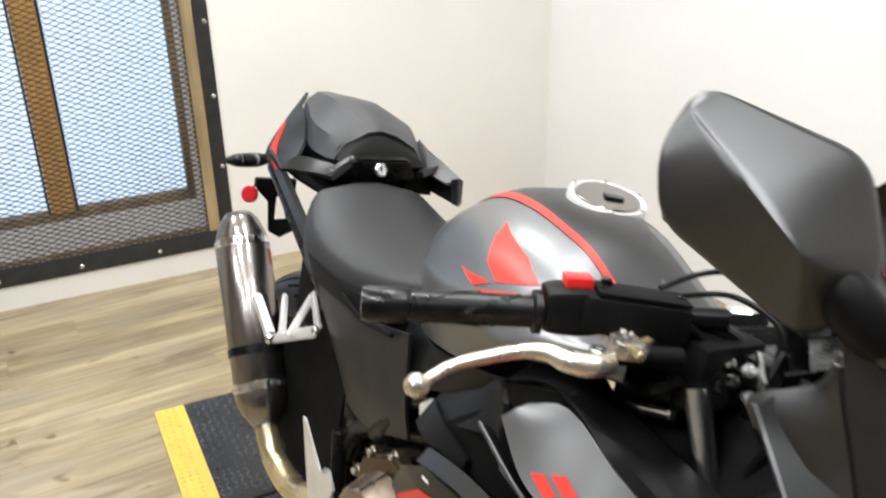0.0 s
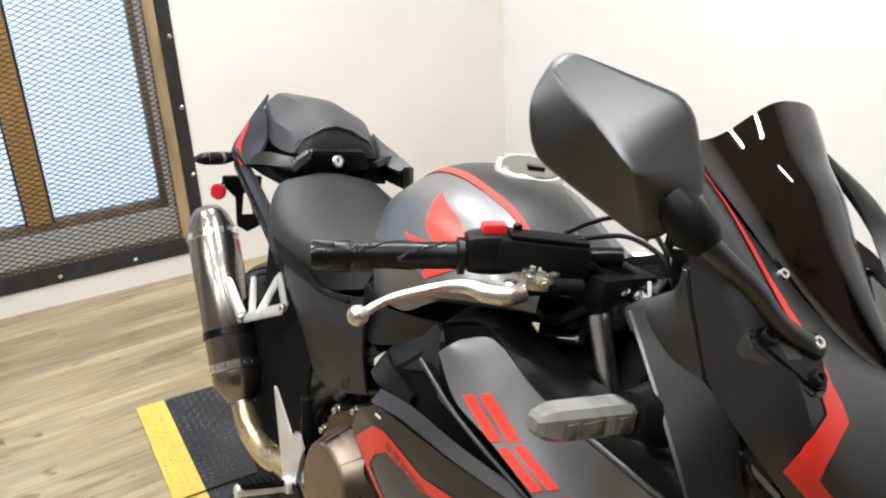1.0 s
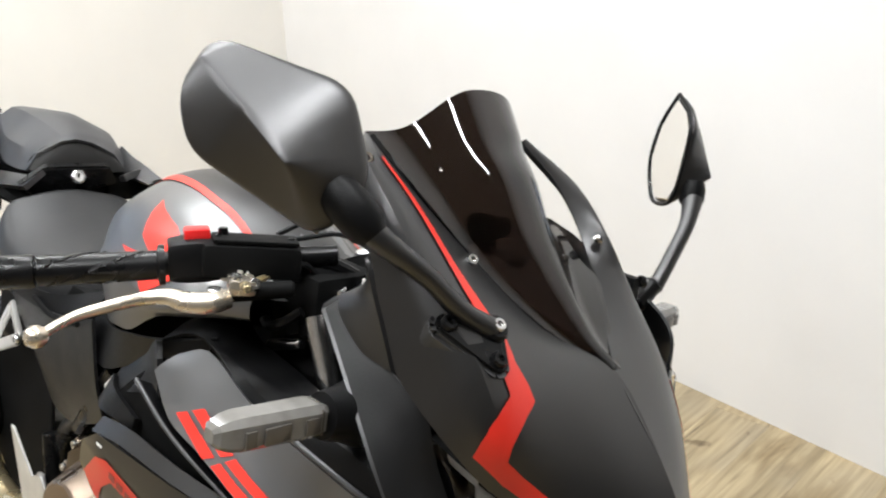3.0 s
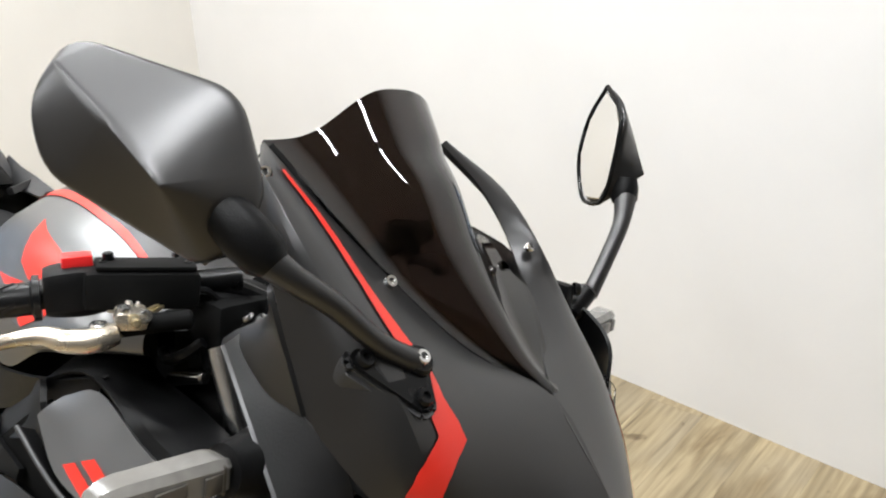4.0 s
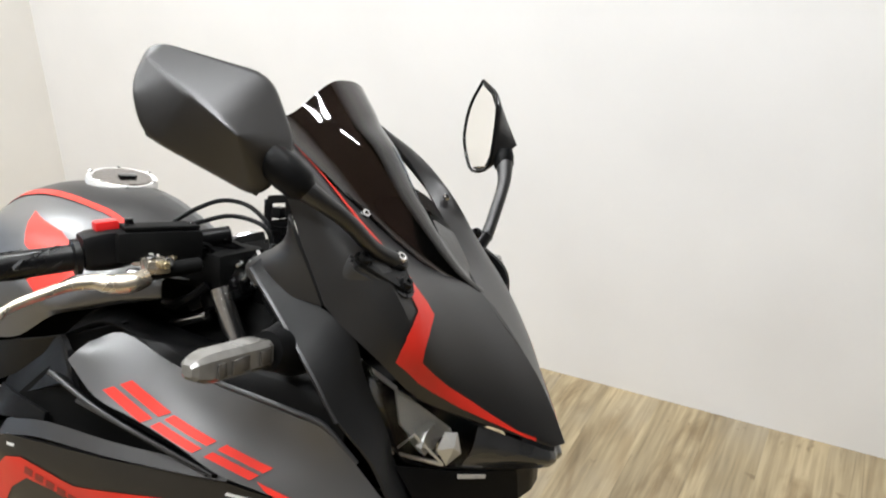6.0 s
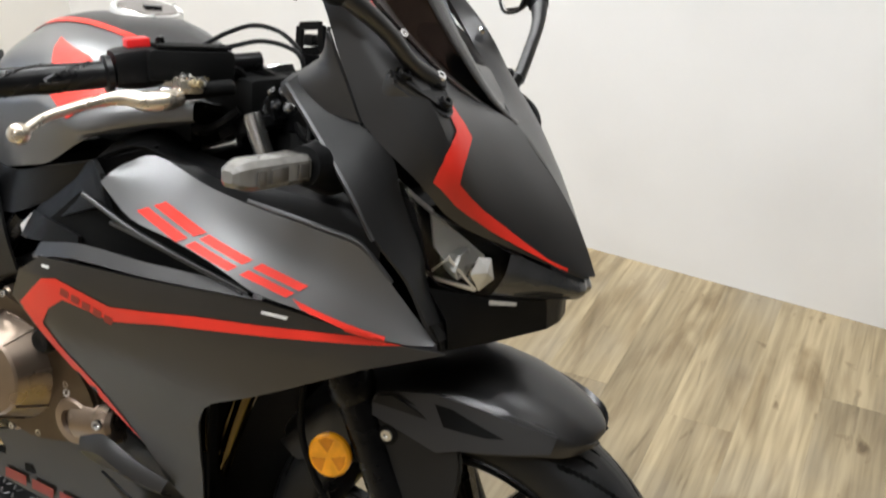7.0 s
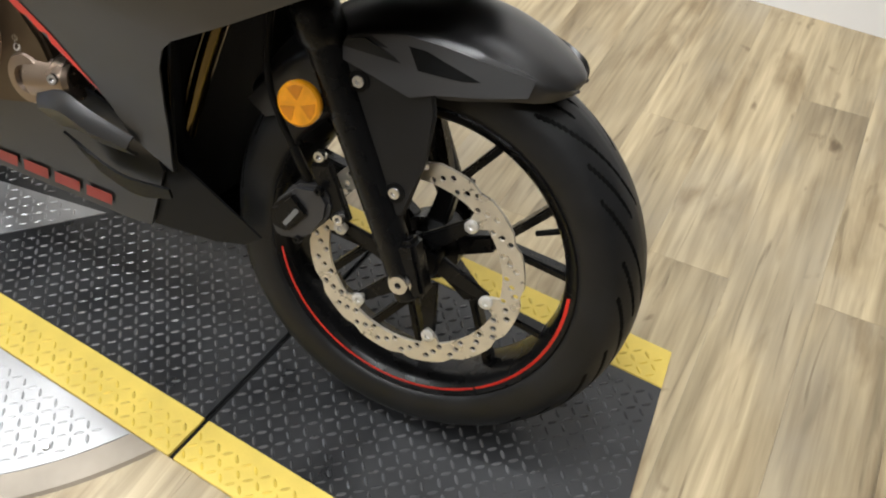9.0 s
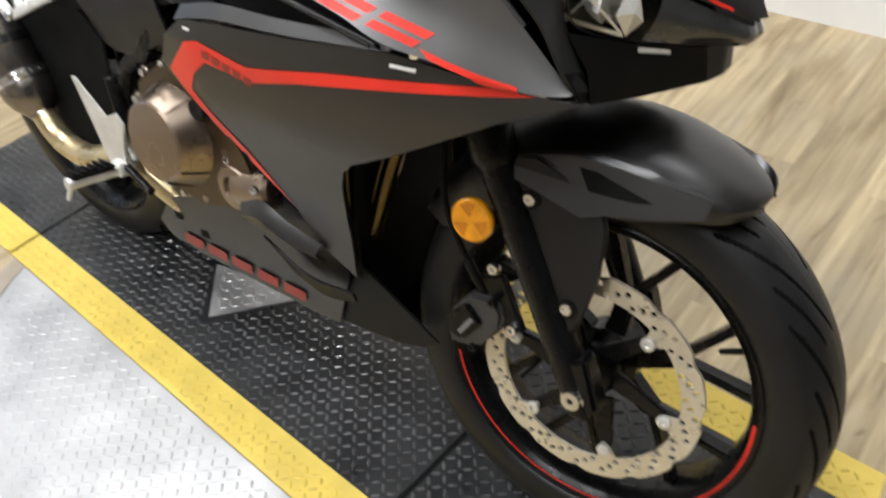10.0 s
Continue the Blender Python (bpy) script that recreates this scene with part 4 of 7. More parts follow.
    top_a = [(-0.600, -0.200, 0.722), (-0.54, -0.225, 0.735), (-0.46, -0.228, 0.745)]
    top_b = [(-0.590, -0.185, 0.757), (-0.53, -0.215, 0.765), (-0.46, -0.225, 0.757)]
    sub("vent_cover", loft([top_a, top_b], 4, 2, 0.006), PLASTIC, lower, "black vent cover")
    blk_a = [(-0.600, -0.185, 0.740), (-0.52, -0.21, 0.765), (-0.43, -0.222, 0.800), (-0.40, -0.232, 0.800)]
    blk_b = [(-0.590, -0.165, 0.775), (-0.51, -0.19, 0.810), (-0.46, -0.205, 0.850), (-0.425, -0.222, 0.842)]
    sub("vent_cover", loft([blk_a, blk_b], 4, 2, 0.006), PLASTIC, lower, "black vent cover")
    sub("fairing_clip", beam((-0.622, -0.176, 0.718), (-0.592, -0.182, 0.742), 0.022, 0.022, 0.010, 0.008, (0.5, -0.2, -0.6)), FOIL, lower, "silver clip")

    # belly pan
    belly = [(-0.798, 0.330), (-0.680, 0.372), (-0.545, 0.432), (-0.497, 0.446), (-0.386, 0.397), (-0.362, 0.345), (-0.405, 0.2335), (-0.444, 0.230), (-0.720, 0.230), (-0.824, 0.238), (-0.853, 0.265)]
    pan = both("belly_pan", lambda: side_panel(belly, 0.005, 0.04, 0.0, lambda x, z: 0.110 + 0.12 * (z - 0.22)), MATTE, None, "matte black belly pan")
    # front end split off in black, painting in the shadow behind the wheel
    snout = [(-0.386, 0.396), (-0.327, 0.359), (-0.208, 0.285), (-0.238, 0.262), (-0.290, 0.246), (-0.405, 0.2335), (-0.363, 0.345)]
    both("belly_snout", lambda: side_panel(snout, 0.004, 0.04, 0.0, lambda x, z: 0.103 + 0.12 * (z - 0.22)), PLASTIC, pan, "black front end")
    sub("keel", loft([[(-0.82, -0.085, 0.238), (-0.6, -0.09, 0.229), (-0.44, -0.09, 0.229), (-0.25, -0.08, 0.258)], [(-0.82, 0, 0.19), (-0.6, 0, 0.17), (-0.44, 0, 0.18), (-0.25, 0, 0.23)], [(-0.82, 0.085, 0.238), (-0.6, 0.09, 0.229), (-0.44, 0.09, 0.229), (-0.25, 0.08, 0.258)]], 4, 4, 0.004), FLAT_BLACK, pan)
    duct_a = [(-0.545, -0.160, 0.428), (-0.494, -0.166, 0.443), (-0.44, -0.166, 0.426), (-0.379, -0.160, 0.407)]
    duct_b = [(-0.535, -0.174, 0.407), (-0.49, -0.180, 0.418), (-0.44, -0.178, 0.402), (-0.385, -0.168, 0.389)]
    duct_c = [(-0.520, -0.150, 0.375), (-0.48, -0.156, 0.382), (-0.44, -0.154, 0.374), (-0.385, -0.150, 0.372)]
    sub("duct", loft([duct_a, duct_b, duct_c], 4, 2, 0.004), MATTE, pan, "dark grey raised duct", 25)
    fin_a = [(-0.52, -0.150, 0.365), (-0.42, -0.155, 0.335), (-0.335, -0.148, 0.335)]
    fin_b = [(-0.47, -0.135, 0.310), (-0.40, -0.140, 0.300), (-0.335, -0.142, 0.318)]
    sub("duct_lip", loft([fin_a, fin_b], 4, 2, 0.004), PLASTIC, pan, "black duct lip", 25)
    # red maker's mark along the belly drawn as plain bars, the red darkened for the shade there
    for k in range(5):
        x0 = -0.782 + k * 0.064
        sub("logo_bar", decal([(x0, 0.2450), (x0 + 0.050, 0.2445), (x0 + 0.055, 0.2655), (x0 + 0.005, 0.2660)], pan, "y", 0.0035, 0.02), DARK_RED, pan, "plain red bar darkened for shade")
    # stickers in shade black stand for two slots; the pan stays closed
    for at in ((-0.785, 0.297), (-0.718, 0.282)):
        sub("slot", decal([(at[0] - 0.012, at[1] - 0.008), (at[0] + 0.012, at[1] - 0.006), (at[0] + 0.010, at[1] + 0.010), (at[0] - 0.010, at[1] + 0.008)], pan, "y", 0.001, 0.02), SHADE, pan, "dark patch for the shade of a slot")

    # black shoulder between the fairing and the cockpit
    s_lo = [(-0.450, -0.200, 0.850), (-0.395, -0.194, 0.874), (-0.338, -0.199, 0.868), (-0.272, -0.208, 0.852), (-0.203, -0.215, 0.844), (-0.142, -0.219, 0.840), (-0.092, -0.219, 0.835), (-0.040, -0.209, 0.815)]
    s_mid = [(-0.447, -0.160, 0.872), (-0.400, -0.165, 0.888), (-0.345, -0.178, 0.872), (-0.273, -0.195, 0.866), (-0.203, -0.205, 0.864), (-0.142, -0.212, 0.866), (-0.092, -0.214, 0.864), (-0.040, -0.208, 0.848)]
    s_up = [(-0.447, -0.120, 0.868), (-0.400, -0.130, 0.885), (-0.355, -0.135, 0.868), (-0.290, -0.140, 0.862), (-0.220, -0.160, 0.866), (-0.150, -0.180, 0.872), (-0.095, -0.195, 0.872), (-0.045, -0.196, 0.860)]
    sh = both("shoulder_panel", lambda: loft([s_lo, s_mid, s_up], 3, 3, -0.004), PLASTIC, None, "black inner shoulder panel", 30)
    bolt("panel_bolt", (-0.394, -0.148, 0.884), (0, -0.5, 1), 0.008, 0.004, STEEL, sh, label="silver panel bolt")
    # near-black walls paint in the shade behind the shoulder
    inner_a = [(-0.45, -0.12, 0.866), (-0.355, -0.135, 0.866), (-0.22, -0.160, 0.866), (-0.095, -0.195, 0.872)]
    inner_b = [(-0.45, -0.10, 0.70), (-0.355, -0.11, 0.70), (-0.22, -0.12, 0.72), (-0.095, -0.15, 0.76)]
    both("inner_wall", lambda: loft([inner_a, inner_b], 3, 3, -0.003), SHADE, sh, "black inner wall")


def build_cowl():
    # stations from the nose to the top of the screen: centre or screen line, middle, outer edge
    A = [(0.128, 0.0, 0.786), (0.108, 0.0, 0.826), (0.075, 0.0, 0.875), (0.010, 0.0, 0.944), (-0.040, -0.060, 0.981), (-0.093, -0.110, 1.038), (-0.140, -0.148, 1.090), (-0.178, -0.176, 1.135)]
    B = [(0.124, -0.009, 0.786), (0.088, -0.040, 0.829), (0.052, -0.070, 0.882), (0.014, -0.092, 0.942), (-0.028, -0.115, 0.986), (-0.072, -0.150, 1.038), (-0.114, -0.178, 1.090), (-0.155, -0.196, 1.130)]
    D = [(0.121, -0.014, 0.786), (0.066, -0.082, 0.828), (0.032, -0.135, 0.872), (0.016, -0.172, 0.930), (-0.012, -0.186, 0.985), (-0.062, -0.200, 1.038), (-0.100, -0.210, 1.085), (-0.140, -0.210, 1.122)]
    E = [(0.118, -0.017, 0.785), (0.060, -0.090, 0.823), (0.012, -0.150, 0.858), (-0.012, -0.196, 0.905), (-0.068, -0.216, 0.958), (-0.094, -0.219, 1.012), (-0.118, -0.221, 1.068), (-0.155, -0.214, 1.118)]
    A_l = [(0.128, 0.0, 0.786), (0.108, 0.0, 0.826), (0.075, 0.0, 0.875), (0.010, 0.0, 0.944), (-0.042, 0.046, 0.976), (-0.106, 0.086, 1.034), (-0.147, 0.082, 1.086), (-0.184, 0.054, 1.128)]
    B_l = [(0.124, 0.009, 0.786), (0.088, 0.040, 0.829), (0.048, 0.070, 0.880), (0.0, 0.090, 0.935), (-0.045, 0.096, 0.984), (-0.095, 0.098, 1.037), (-0.142, 0.096, 1.088), (-0.184, 0.060, 1.131)]
    D_l = [(0.121, 0.014, 0.786), (0.066, 0.082, 0.828), (0.024, 0.125, 0.870), (-0.016, 0.135, 0.925), (-0.060, 0.131, 0.980), (-0.086, 0.110, 1.036), (-0.142, 0.114, 1.085), (-0.187, 0.066, 1.129)]
    E_l = [(0.118, 0.017, 0.785), (0.060, 0.090, 0.823), (0.0, 0.150, 0.858), (-0.060, 0.175, 0.908), (-0.115, 0.172, 0.958), (-0.116, 0.142, 1.012), (-0.160, 0.122, 1.068), (-0.195, 0.070, 1.121)]
    skin = bmesh.new()
    for rows in ([A, B, D, E], [A_l, B_l, D_l, E_l]):
        half = loft(rows, 4, 4)
        me = bpy.data.meshes.new("half")
        half.to_mesh(me)
        half.free()
        skin.from_mesh(me)
        bpy.data.meshes.remove(me)
    bmesh.ops.remove_doubles(skin, verts=skin.verts, dist=3e-4)
    bmesh.ops.recalc_face_normals(skin, faces=skin.faces)
    skin.normal_update()
    if sum(f.normal.x * f.calc_area() for f in skin.faces) < 0:
        bmesh.ops.reverse_faces(skin, faces=skin.faces)
    cowl = sub("front_cowl", shell(skin, 0.004), MATTE, None, "matte black nose cowl", 25)
    # ear of the cowl that runs back to the cockpit
    e1 = [(-0.068, -0.216, 0.958), (-0.083, -0.218, 0.990), (-0.094, -0.219, 1.012), (-0.107, -0.220, 1.040)]
    e2 = [(-0.118, -0.214, 0.962), (-0.128, -0.213, 0.986), (-0.114, -0.211, 1.012), (-0.109, -0.219, 1.042)]
    e3 = [(-0.160, -0.207, 0.964), (-0.173, -0.204, 0.981), (-0.130, -0.199, 1.010), (-0.111, -0.214, 1.044)]
    sub("cowl_ear", loft([e1, e2, e3], 3, 3, -0.004), MATTE, cowl, "matte black cowl ear", 25)
    back = [(x - 0.05, y + 0.004, z - 0.01) for x, y, z in E_l[3:6]]
    sub("cowl_ear", loft([E_l[3:6], back], 3, 3, 0.004), MATTE, cowl, "matte black cowl ear", 25)
    z_line = [(-0.187, 1.118), (-0.178, 1.088), (-0.167, 1.045), (-0.161, 0.995), (-0.165, 0.975), (-0.161, 0.955), (-0.175, 0.944), (-0.182, 0.933), (-0.186, 0.919), (-0.186, 0.905), (-0.173, 0.892), (-0.160, 0.879), (-0.146, 0.868), (-0.116, 0.846), (-0.085, 0.826), (-0.030, 0.791), (-0.030, 0.796), (-0.055, 0.810), (-0.081, 0.832), (-0.106, 0.853), (-0.130, 0.871), (-0.148, 0.887), (-0.165, 0.903), (-0.164, 0.916), (-0.157, 0.926), (-0.147, 0.936), (-0.132, 0.945), (-0.134, 0.957), (-0.140, 0.973), (-0.138, 0.988), (-0.158, 1.045), (-0.169, 1.088), (-0.179, 1.118)]
    sub("stripe", decal(z_line, cowl, "x", 0.0014, 0.008), RED, cowl, "red zigzag stripe")
    left_line = [(0.120, 0.872), (0.087, 0.836), (0.029, 0.793), (0.030, 0.790), (0.089, 0.829), (0.130, 0.868), (0.142, 0.903), (0.130, 0.905)]
    sub("stripe", decal(left_line, cowl, "x", 0.0014, 0.008), RED, cowl, "red zigzag stripe")
    for at, n in (((-0.140, -0.206, 1.118), (0.6, -0.6, 0.5)), ((-0.084, -0.122, 1.038), (0.7, -0.2, 0.6)), ((-0.092, 0.090, 1.039), (0.7, 0.2, 0.6))):
        bolt("screen_bolt", at, n, 0.0055, 0.005, CHROME, cowl, label="small bright screen bolt")

    # strip added to block light through the gap between cowl and screen
    sub("screen_gap_strip", tube([(x - 0.005, y + 0.006, z - 0.007) for x, y, z in A[4:]], [0.004, 0.007, 0.009, 0.008], 8, 4), SHADE, cowl, "black strip added to close the gap under the screen")
    # tinted screen with a barrel-shaped bubble: x, z, right edge, crown line, left width, height of the bubble
    rows = []
    for i, (x, z, right, bulge) in enumerate(((0.008, 0.946, 0.004, 0.0), (-0.020, 0.966, 0.040, 0.0065), (-0.055, 0.998, 0.078, 0.017), (-0.093, 1.040, 0.112, 0.0275), (-0.128, 1.082, 0.140, 0.0323), (-0.155, 1.108, 0.155, 0.0315), (-0.172, 1.124, 0.165, 0.034), (-0.186, 1.135, 0.170, 0.045))):
        k = max(0.0, (i - 1) / 6)
        crown = (-0.052 - 0.024 * k) * min(1, i / 3)
        wide = (0.036 + 0.073 * k) * min(1, 0.25 + i / 4)
        shift = max(0, i - 3) * 0.010
        crown, wide = crown + shift, wide - shift
        fx, fz = (0.31, 1.0) if i == 7 else (0.75, 0.75)
        sec = []
        for n in range(-10, 0):
            u = n / 10
            b = bulge * math.exp(-((abs(u) / 0.50) ** 3))
            sec.append((x + b * fx, crown + u * (right + crown), z + b * fz))
        for n in range(0, 13):
            u = n / 12
            b = bulge * math.sqrt(max(0.0, 1 - u ** 2.5))
            sec.append((x + b * fx, crown + u * wide, z + b * fz))
        # left border: a flange to the wing low down, turned in above
        if 1 <= i <= 3:
            sec.append(((-0.016, 0.030, 0.958), (-0.048, 0.056, 0.985), (-0.104, 0.090, 1.030))[i - 1])
        else:
            sec.append((x - 0.012 * k, crown + wide * 0.97, z - 0.012 * k))
        rows.append(sec)
    screen = sub("windscreen", loft(rows, 2, 4, 0.003), SMOKE, None, "dark smoked double-bubble windscreen", 50)
    screen.visible_shadow = True

    # side triangle panels
    F = [(-0.153, -0.206, 0.994), (-0.078, -0.214, 0.957), (-0.040, -0.204, 0.930), (-0.030, -0.192, 0.885), (-0.010, -0.172, 0.822), (-0.010, -0.160, 0.794), (0.012, -0.140, 0.722)]
    R = [(-0.157, -0.220, 0.985), (-0.106, -0.231, 0.939), (-0.060, -0.237, 0.889), (-0.036, -0.229, 0.846), (-0.005, -0.211, 0.804), (0.016, -0.202, 0.761), (0.026, -0.192, 0.740)]
    tri = both("side_cowl", lambda: loft([F, R], 4, 3, 0.004), COVER, None, "satin black triangular side cowl", 25)
    R2 = [(p[0] - 0.007, p[1] + 0.007, p[2] - 0.003) for p in R[:4]]
    both("edge_bevel", lambda: loft([R[:4], R2], 4, 1, 0.003), DARK_GREY, tri, "grey bevelled edge")

    # headlight: dark housing, bright reflectors with glints painted in as pale alloy, and a clear lens
    top_e = [(-0.036, -0.190, 0.902), (-0.018, -0.165, 0.876), (0.010, -0.145, 0.856), (0.055, -0.088, 0.820), (0.114, -0.018, 0.780), (0.116, 0.0, 0.780)]
    bot_e = [(-0.020, -0.186, 0.880), (-0.006, -0.170, 0.820), (0.000, -0.150, 0.785), (0.040, -0.098, 0.768), (0.108, -0.018, 0.757), (0.112, 0.0, 0.757)]
    back_t = [(p[0] - 0.045, p[1] * 0.9, p[2] - 0.004) for p in top_e]
    back_b = [(p[0] - 0.050, p[1] * 0.9, p[2] + 0.004) for p in bot_e]
    lamp = sub("headlight", loft([top_e, back_t, back_b, bot_e], 3, 2, 0.002, mirror=True, curve_v=False), GLOSS, None, "slim clear twin headlight")
    mid = [((a[0] + b[0]) / 2 + 0.006, (a[1] + b[1]) / 2 - (0.004 if a[1] else 0), (a[2] + b[2]) / 2) for a, b in zip(top_e, bot_e)]
    both("lens", lambda: loft([top_e[:4], mid[:4], bot_e[:4]], 3, 3, 0.002), LENS, lamp, "clear headlight lens", 40)
    sub("nose_trim", loft([top_e[3:], mid[3:], bot_e[3:]], 3, 3, 0.003, mirror=True), SMOKED_NOSE, lamp, "smoked glossy lens nose", 40)
    for s in (-1, 1):
        bowl = lathe([(0.005, -0.004), (0.012, 0.003), (0.017, 0.014), (0.019, 0.022), (0.017, 0.022), (0.009, 0.005), (0, 0.003)], (-0.004, s * 0.132, 0.812), (0.6, s * 0.10, 0.72), 6, start=0.3)
        sub("reflector", bowl, ALLOY, lamp, "angular bright reflector", 5)
        sub("projector", lathe([(0, 0.012), (0.008, 0.010), (0.014, 0.0), (0.014, -0.016), (0, -0.016)], (0.022, s * 0.112, 0.796), (0.8, s * 0.10, 0.70), 5), CHROME, lamp, "clear faceted projector", 5)
        fin = loft([[(-0.012, s * 0.160, 0.868), (0.012, s * 0.128, 0.838), (0.030, s * 0.105, 0.815)], [(-0.004, s * 0.160, 0.830), (0.012, s * 0.130, 0.795), (0.034, s * 0.100, 0.782)]], 3, 2, 0.003)
        sub("bezel", fin, ALLOY, lamp, "bright bezel")
        # bright triangle and faceted clear block at the bulb, pale alloy standing for their sparkle
        tri_at = [(-0.014, s * 0.156, 0.795), (0.011, s * 0.155, 0.820), (0.030, s * 0.118, 0.778)]
        for a, b in zip(tri_at, tri_at[1:] + tri_at[:1]):
            sub("bezel", beam(a, b, 0.0045, 0.0035, 0.003, 0.003, (0.3, s * 0.2, 1), bevel=0.0006), ALLOY, lamp, "bright bezel edge")
        block = [Vector(p) for p in [(0.033, s * 0.127, 0.819), (0.042, s * 0.116, 0.817), (0.045, s * 0.110, 0.793), (0.032, s * 0.117, 0.778), (0.028, s * 0.132, 0.800)]]
        mid_block = sum(block, Vector()) / len(block) + Vector((0.007, s * 0.004, 0.002))
        bm = bmesh.new()
        ring_v = [bm.verts.new(p) for p in block]
        tip_v = bm.verts.new(mid_block)
        for k in range(len(ring_v)):
            bm.faces.new((ring_v[k], ring_v[(k + 1) % len(ring_v)], tip_v))
        shell(bm, 0.002)
        sub("prism", bm, ALLOY, lamp, "clear faceted block", 5)
        sub("light_bar", loft([[(-0.030, s * 0.182, 0.893), (0.0, s * 0.148, 0.858)], [(-0.026, s * 0.180, 0.884), (0.004, s * 0.146, 0.850)]], 3, 1, 0.003), ALLOY, lamp, "slim position light")
    # chin under the headlight
    c_top = [(-0.005, -0.165, 0.785), (0.040, -0.102, 0.766), (0.086, -0.040, 0.757), (0.092, 0.0, 0.757)]
    c_mid = [(0.014, -0.150, 0.745), (0.048, -0.094, 0.742), (0.086, -0.034, 0.745), (0.092, 0.0, 0.745)]
    c_low = [(0.015, -0.142, 0.710), (0.042, -0.092, 0.709), (0.088, -0.032, 0.719), (0.092, 0.0, 0.719)]
    c_in = [(-0.09, -0.12, 0.715), (-0.08, -0.08, 0.716), (-0.06, -0.03, 0.72), (-0.05, 0.0, 0.72)]
    chin = sub("chin", loft([c_top, c_mid, c_low, c_in], 4, 1, 0.004, mirror=True, curve_u=False, curve_v=False), PLASTIC, None, "black chin under the headlight", 20)
    sub("print_bar", beam((0.042, -0.104, 0.762), (0.063, -0.076, 0.757), 0.005, 0.004, 0.002, 0.002, (0, 0, 1), bevel=0), FOIL, chin, "small pale label")
    side_low = [(0.027, -0.190, 0.738), (0.016, -0.160, 0.716), (0.012, -0.142, 0.712)]
    side_up = [(0.020, -0.200, 0.760), (0.012, -0.170, 0.750), (0.010, -0.150, 0.745)]
    both("chin_side", lambda: loft([side_low, side_up], 3, 2, 0.003), PLASTIC, chin)
    # tray colour stands for the shade under the nose
    roof = [(-0.36, -0.10, 0.735), (-0.20, -0.13, 0.735), (-0.05, -0.12, 0.73), (0.03, -0.08, 0.715)]
    roof0 = [(-0.36, 0, 0.76), (-0.20, 0, 0.76), (-0.05, 0, 0.745), (0.05, 0, 0.722)]
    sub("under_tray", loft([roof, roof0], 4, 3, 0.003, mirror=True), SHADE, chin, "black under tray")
    # dark body behind the cowl, with the instrument
    dash = sub("instrument", box(-0.285, -0.225, -0.085, 0.085, 0.900, 0.960, 0.008), SATIN, None, "black instrument housing")
    sub("display", box(-0.288, -0.2845, -0.07, 0.07, 0.910, 0.952, 0.001), GLOSS, dash, "dark display")
    sub("stay", tube([(-0.255, -0.06, 0.95), (-0.20, -0.05, 0.945), (-0.12, -0.04, 0.935), (-0.05, -0.03, 0.92)], 0.007, 8), SATIN, dash)
    sub("stay", tube([(-0.255, 0.06, 0.95), (-0.20, 0.05, 0.945), (-0.12, 0.04, 0.935), (-0.05, 0.03, 0.92)], 0.007, 8), SATIN, dash)
    # tray and block are near-black fillers that paint in the cockpit's shade
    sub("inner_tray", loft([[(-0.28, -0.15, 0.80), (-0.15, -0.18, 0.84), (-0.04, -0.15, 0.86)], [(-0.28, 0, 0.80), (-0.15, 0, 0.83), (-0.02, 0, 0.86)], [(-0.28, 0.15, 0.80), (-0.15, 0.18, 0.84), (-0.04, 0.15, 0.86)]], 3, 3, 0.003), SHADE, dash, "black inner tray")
    sub("inner_block", box(-0.42, -0.14, -0.078, 0.078, 0.72, 0.925, 0.01), SHADE, dash, "black block added to fill the dark cockpit")
    return cowl


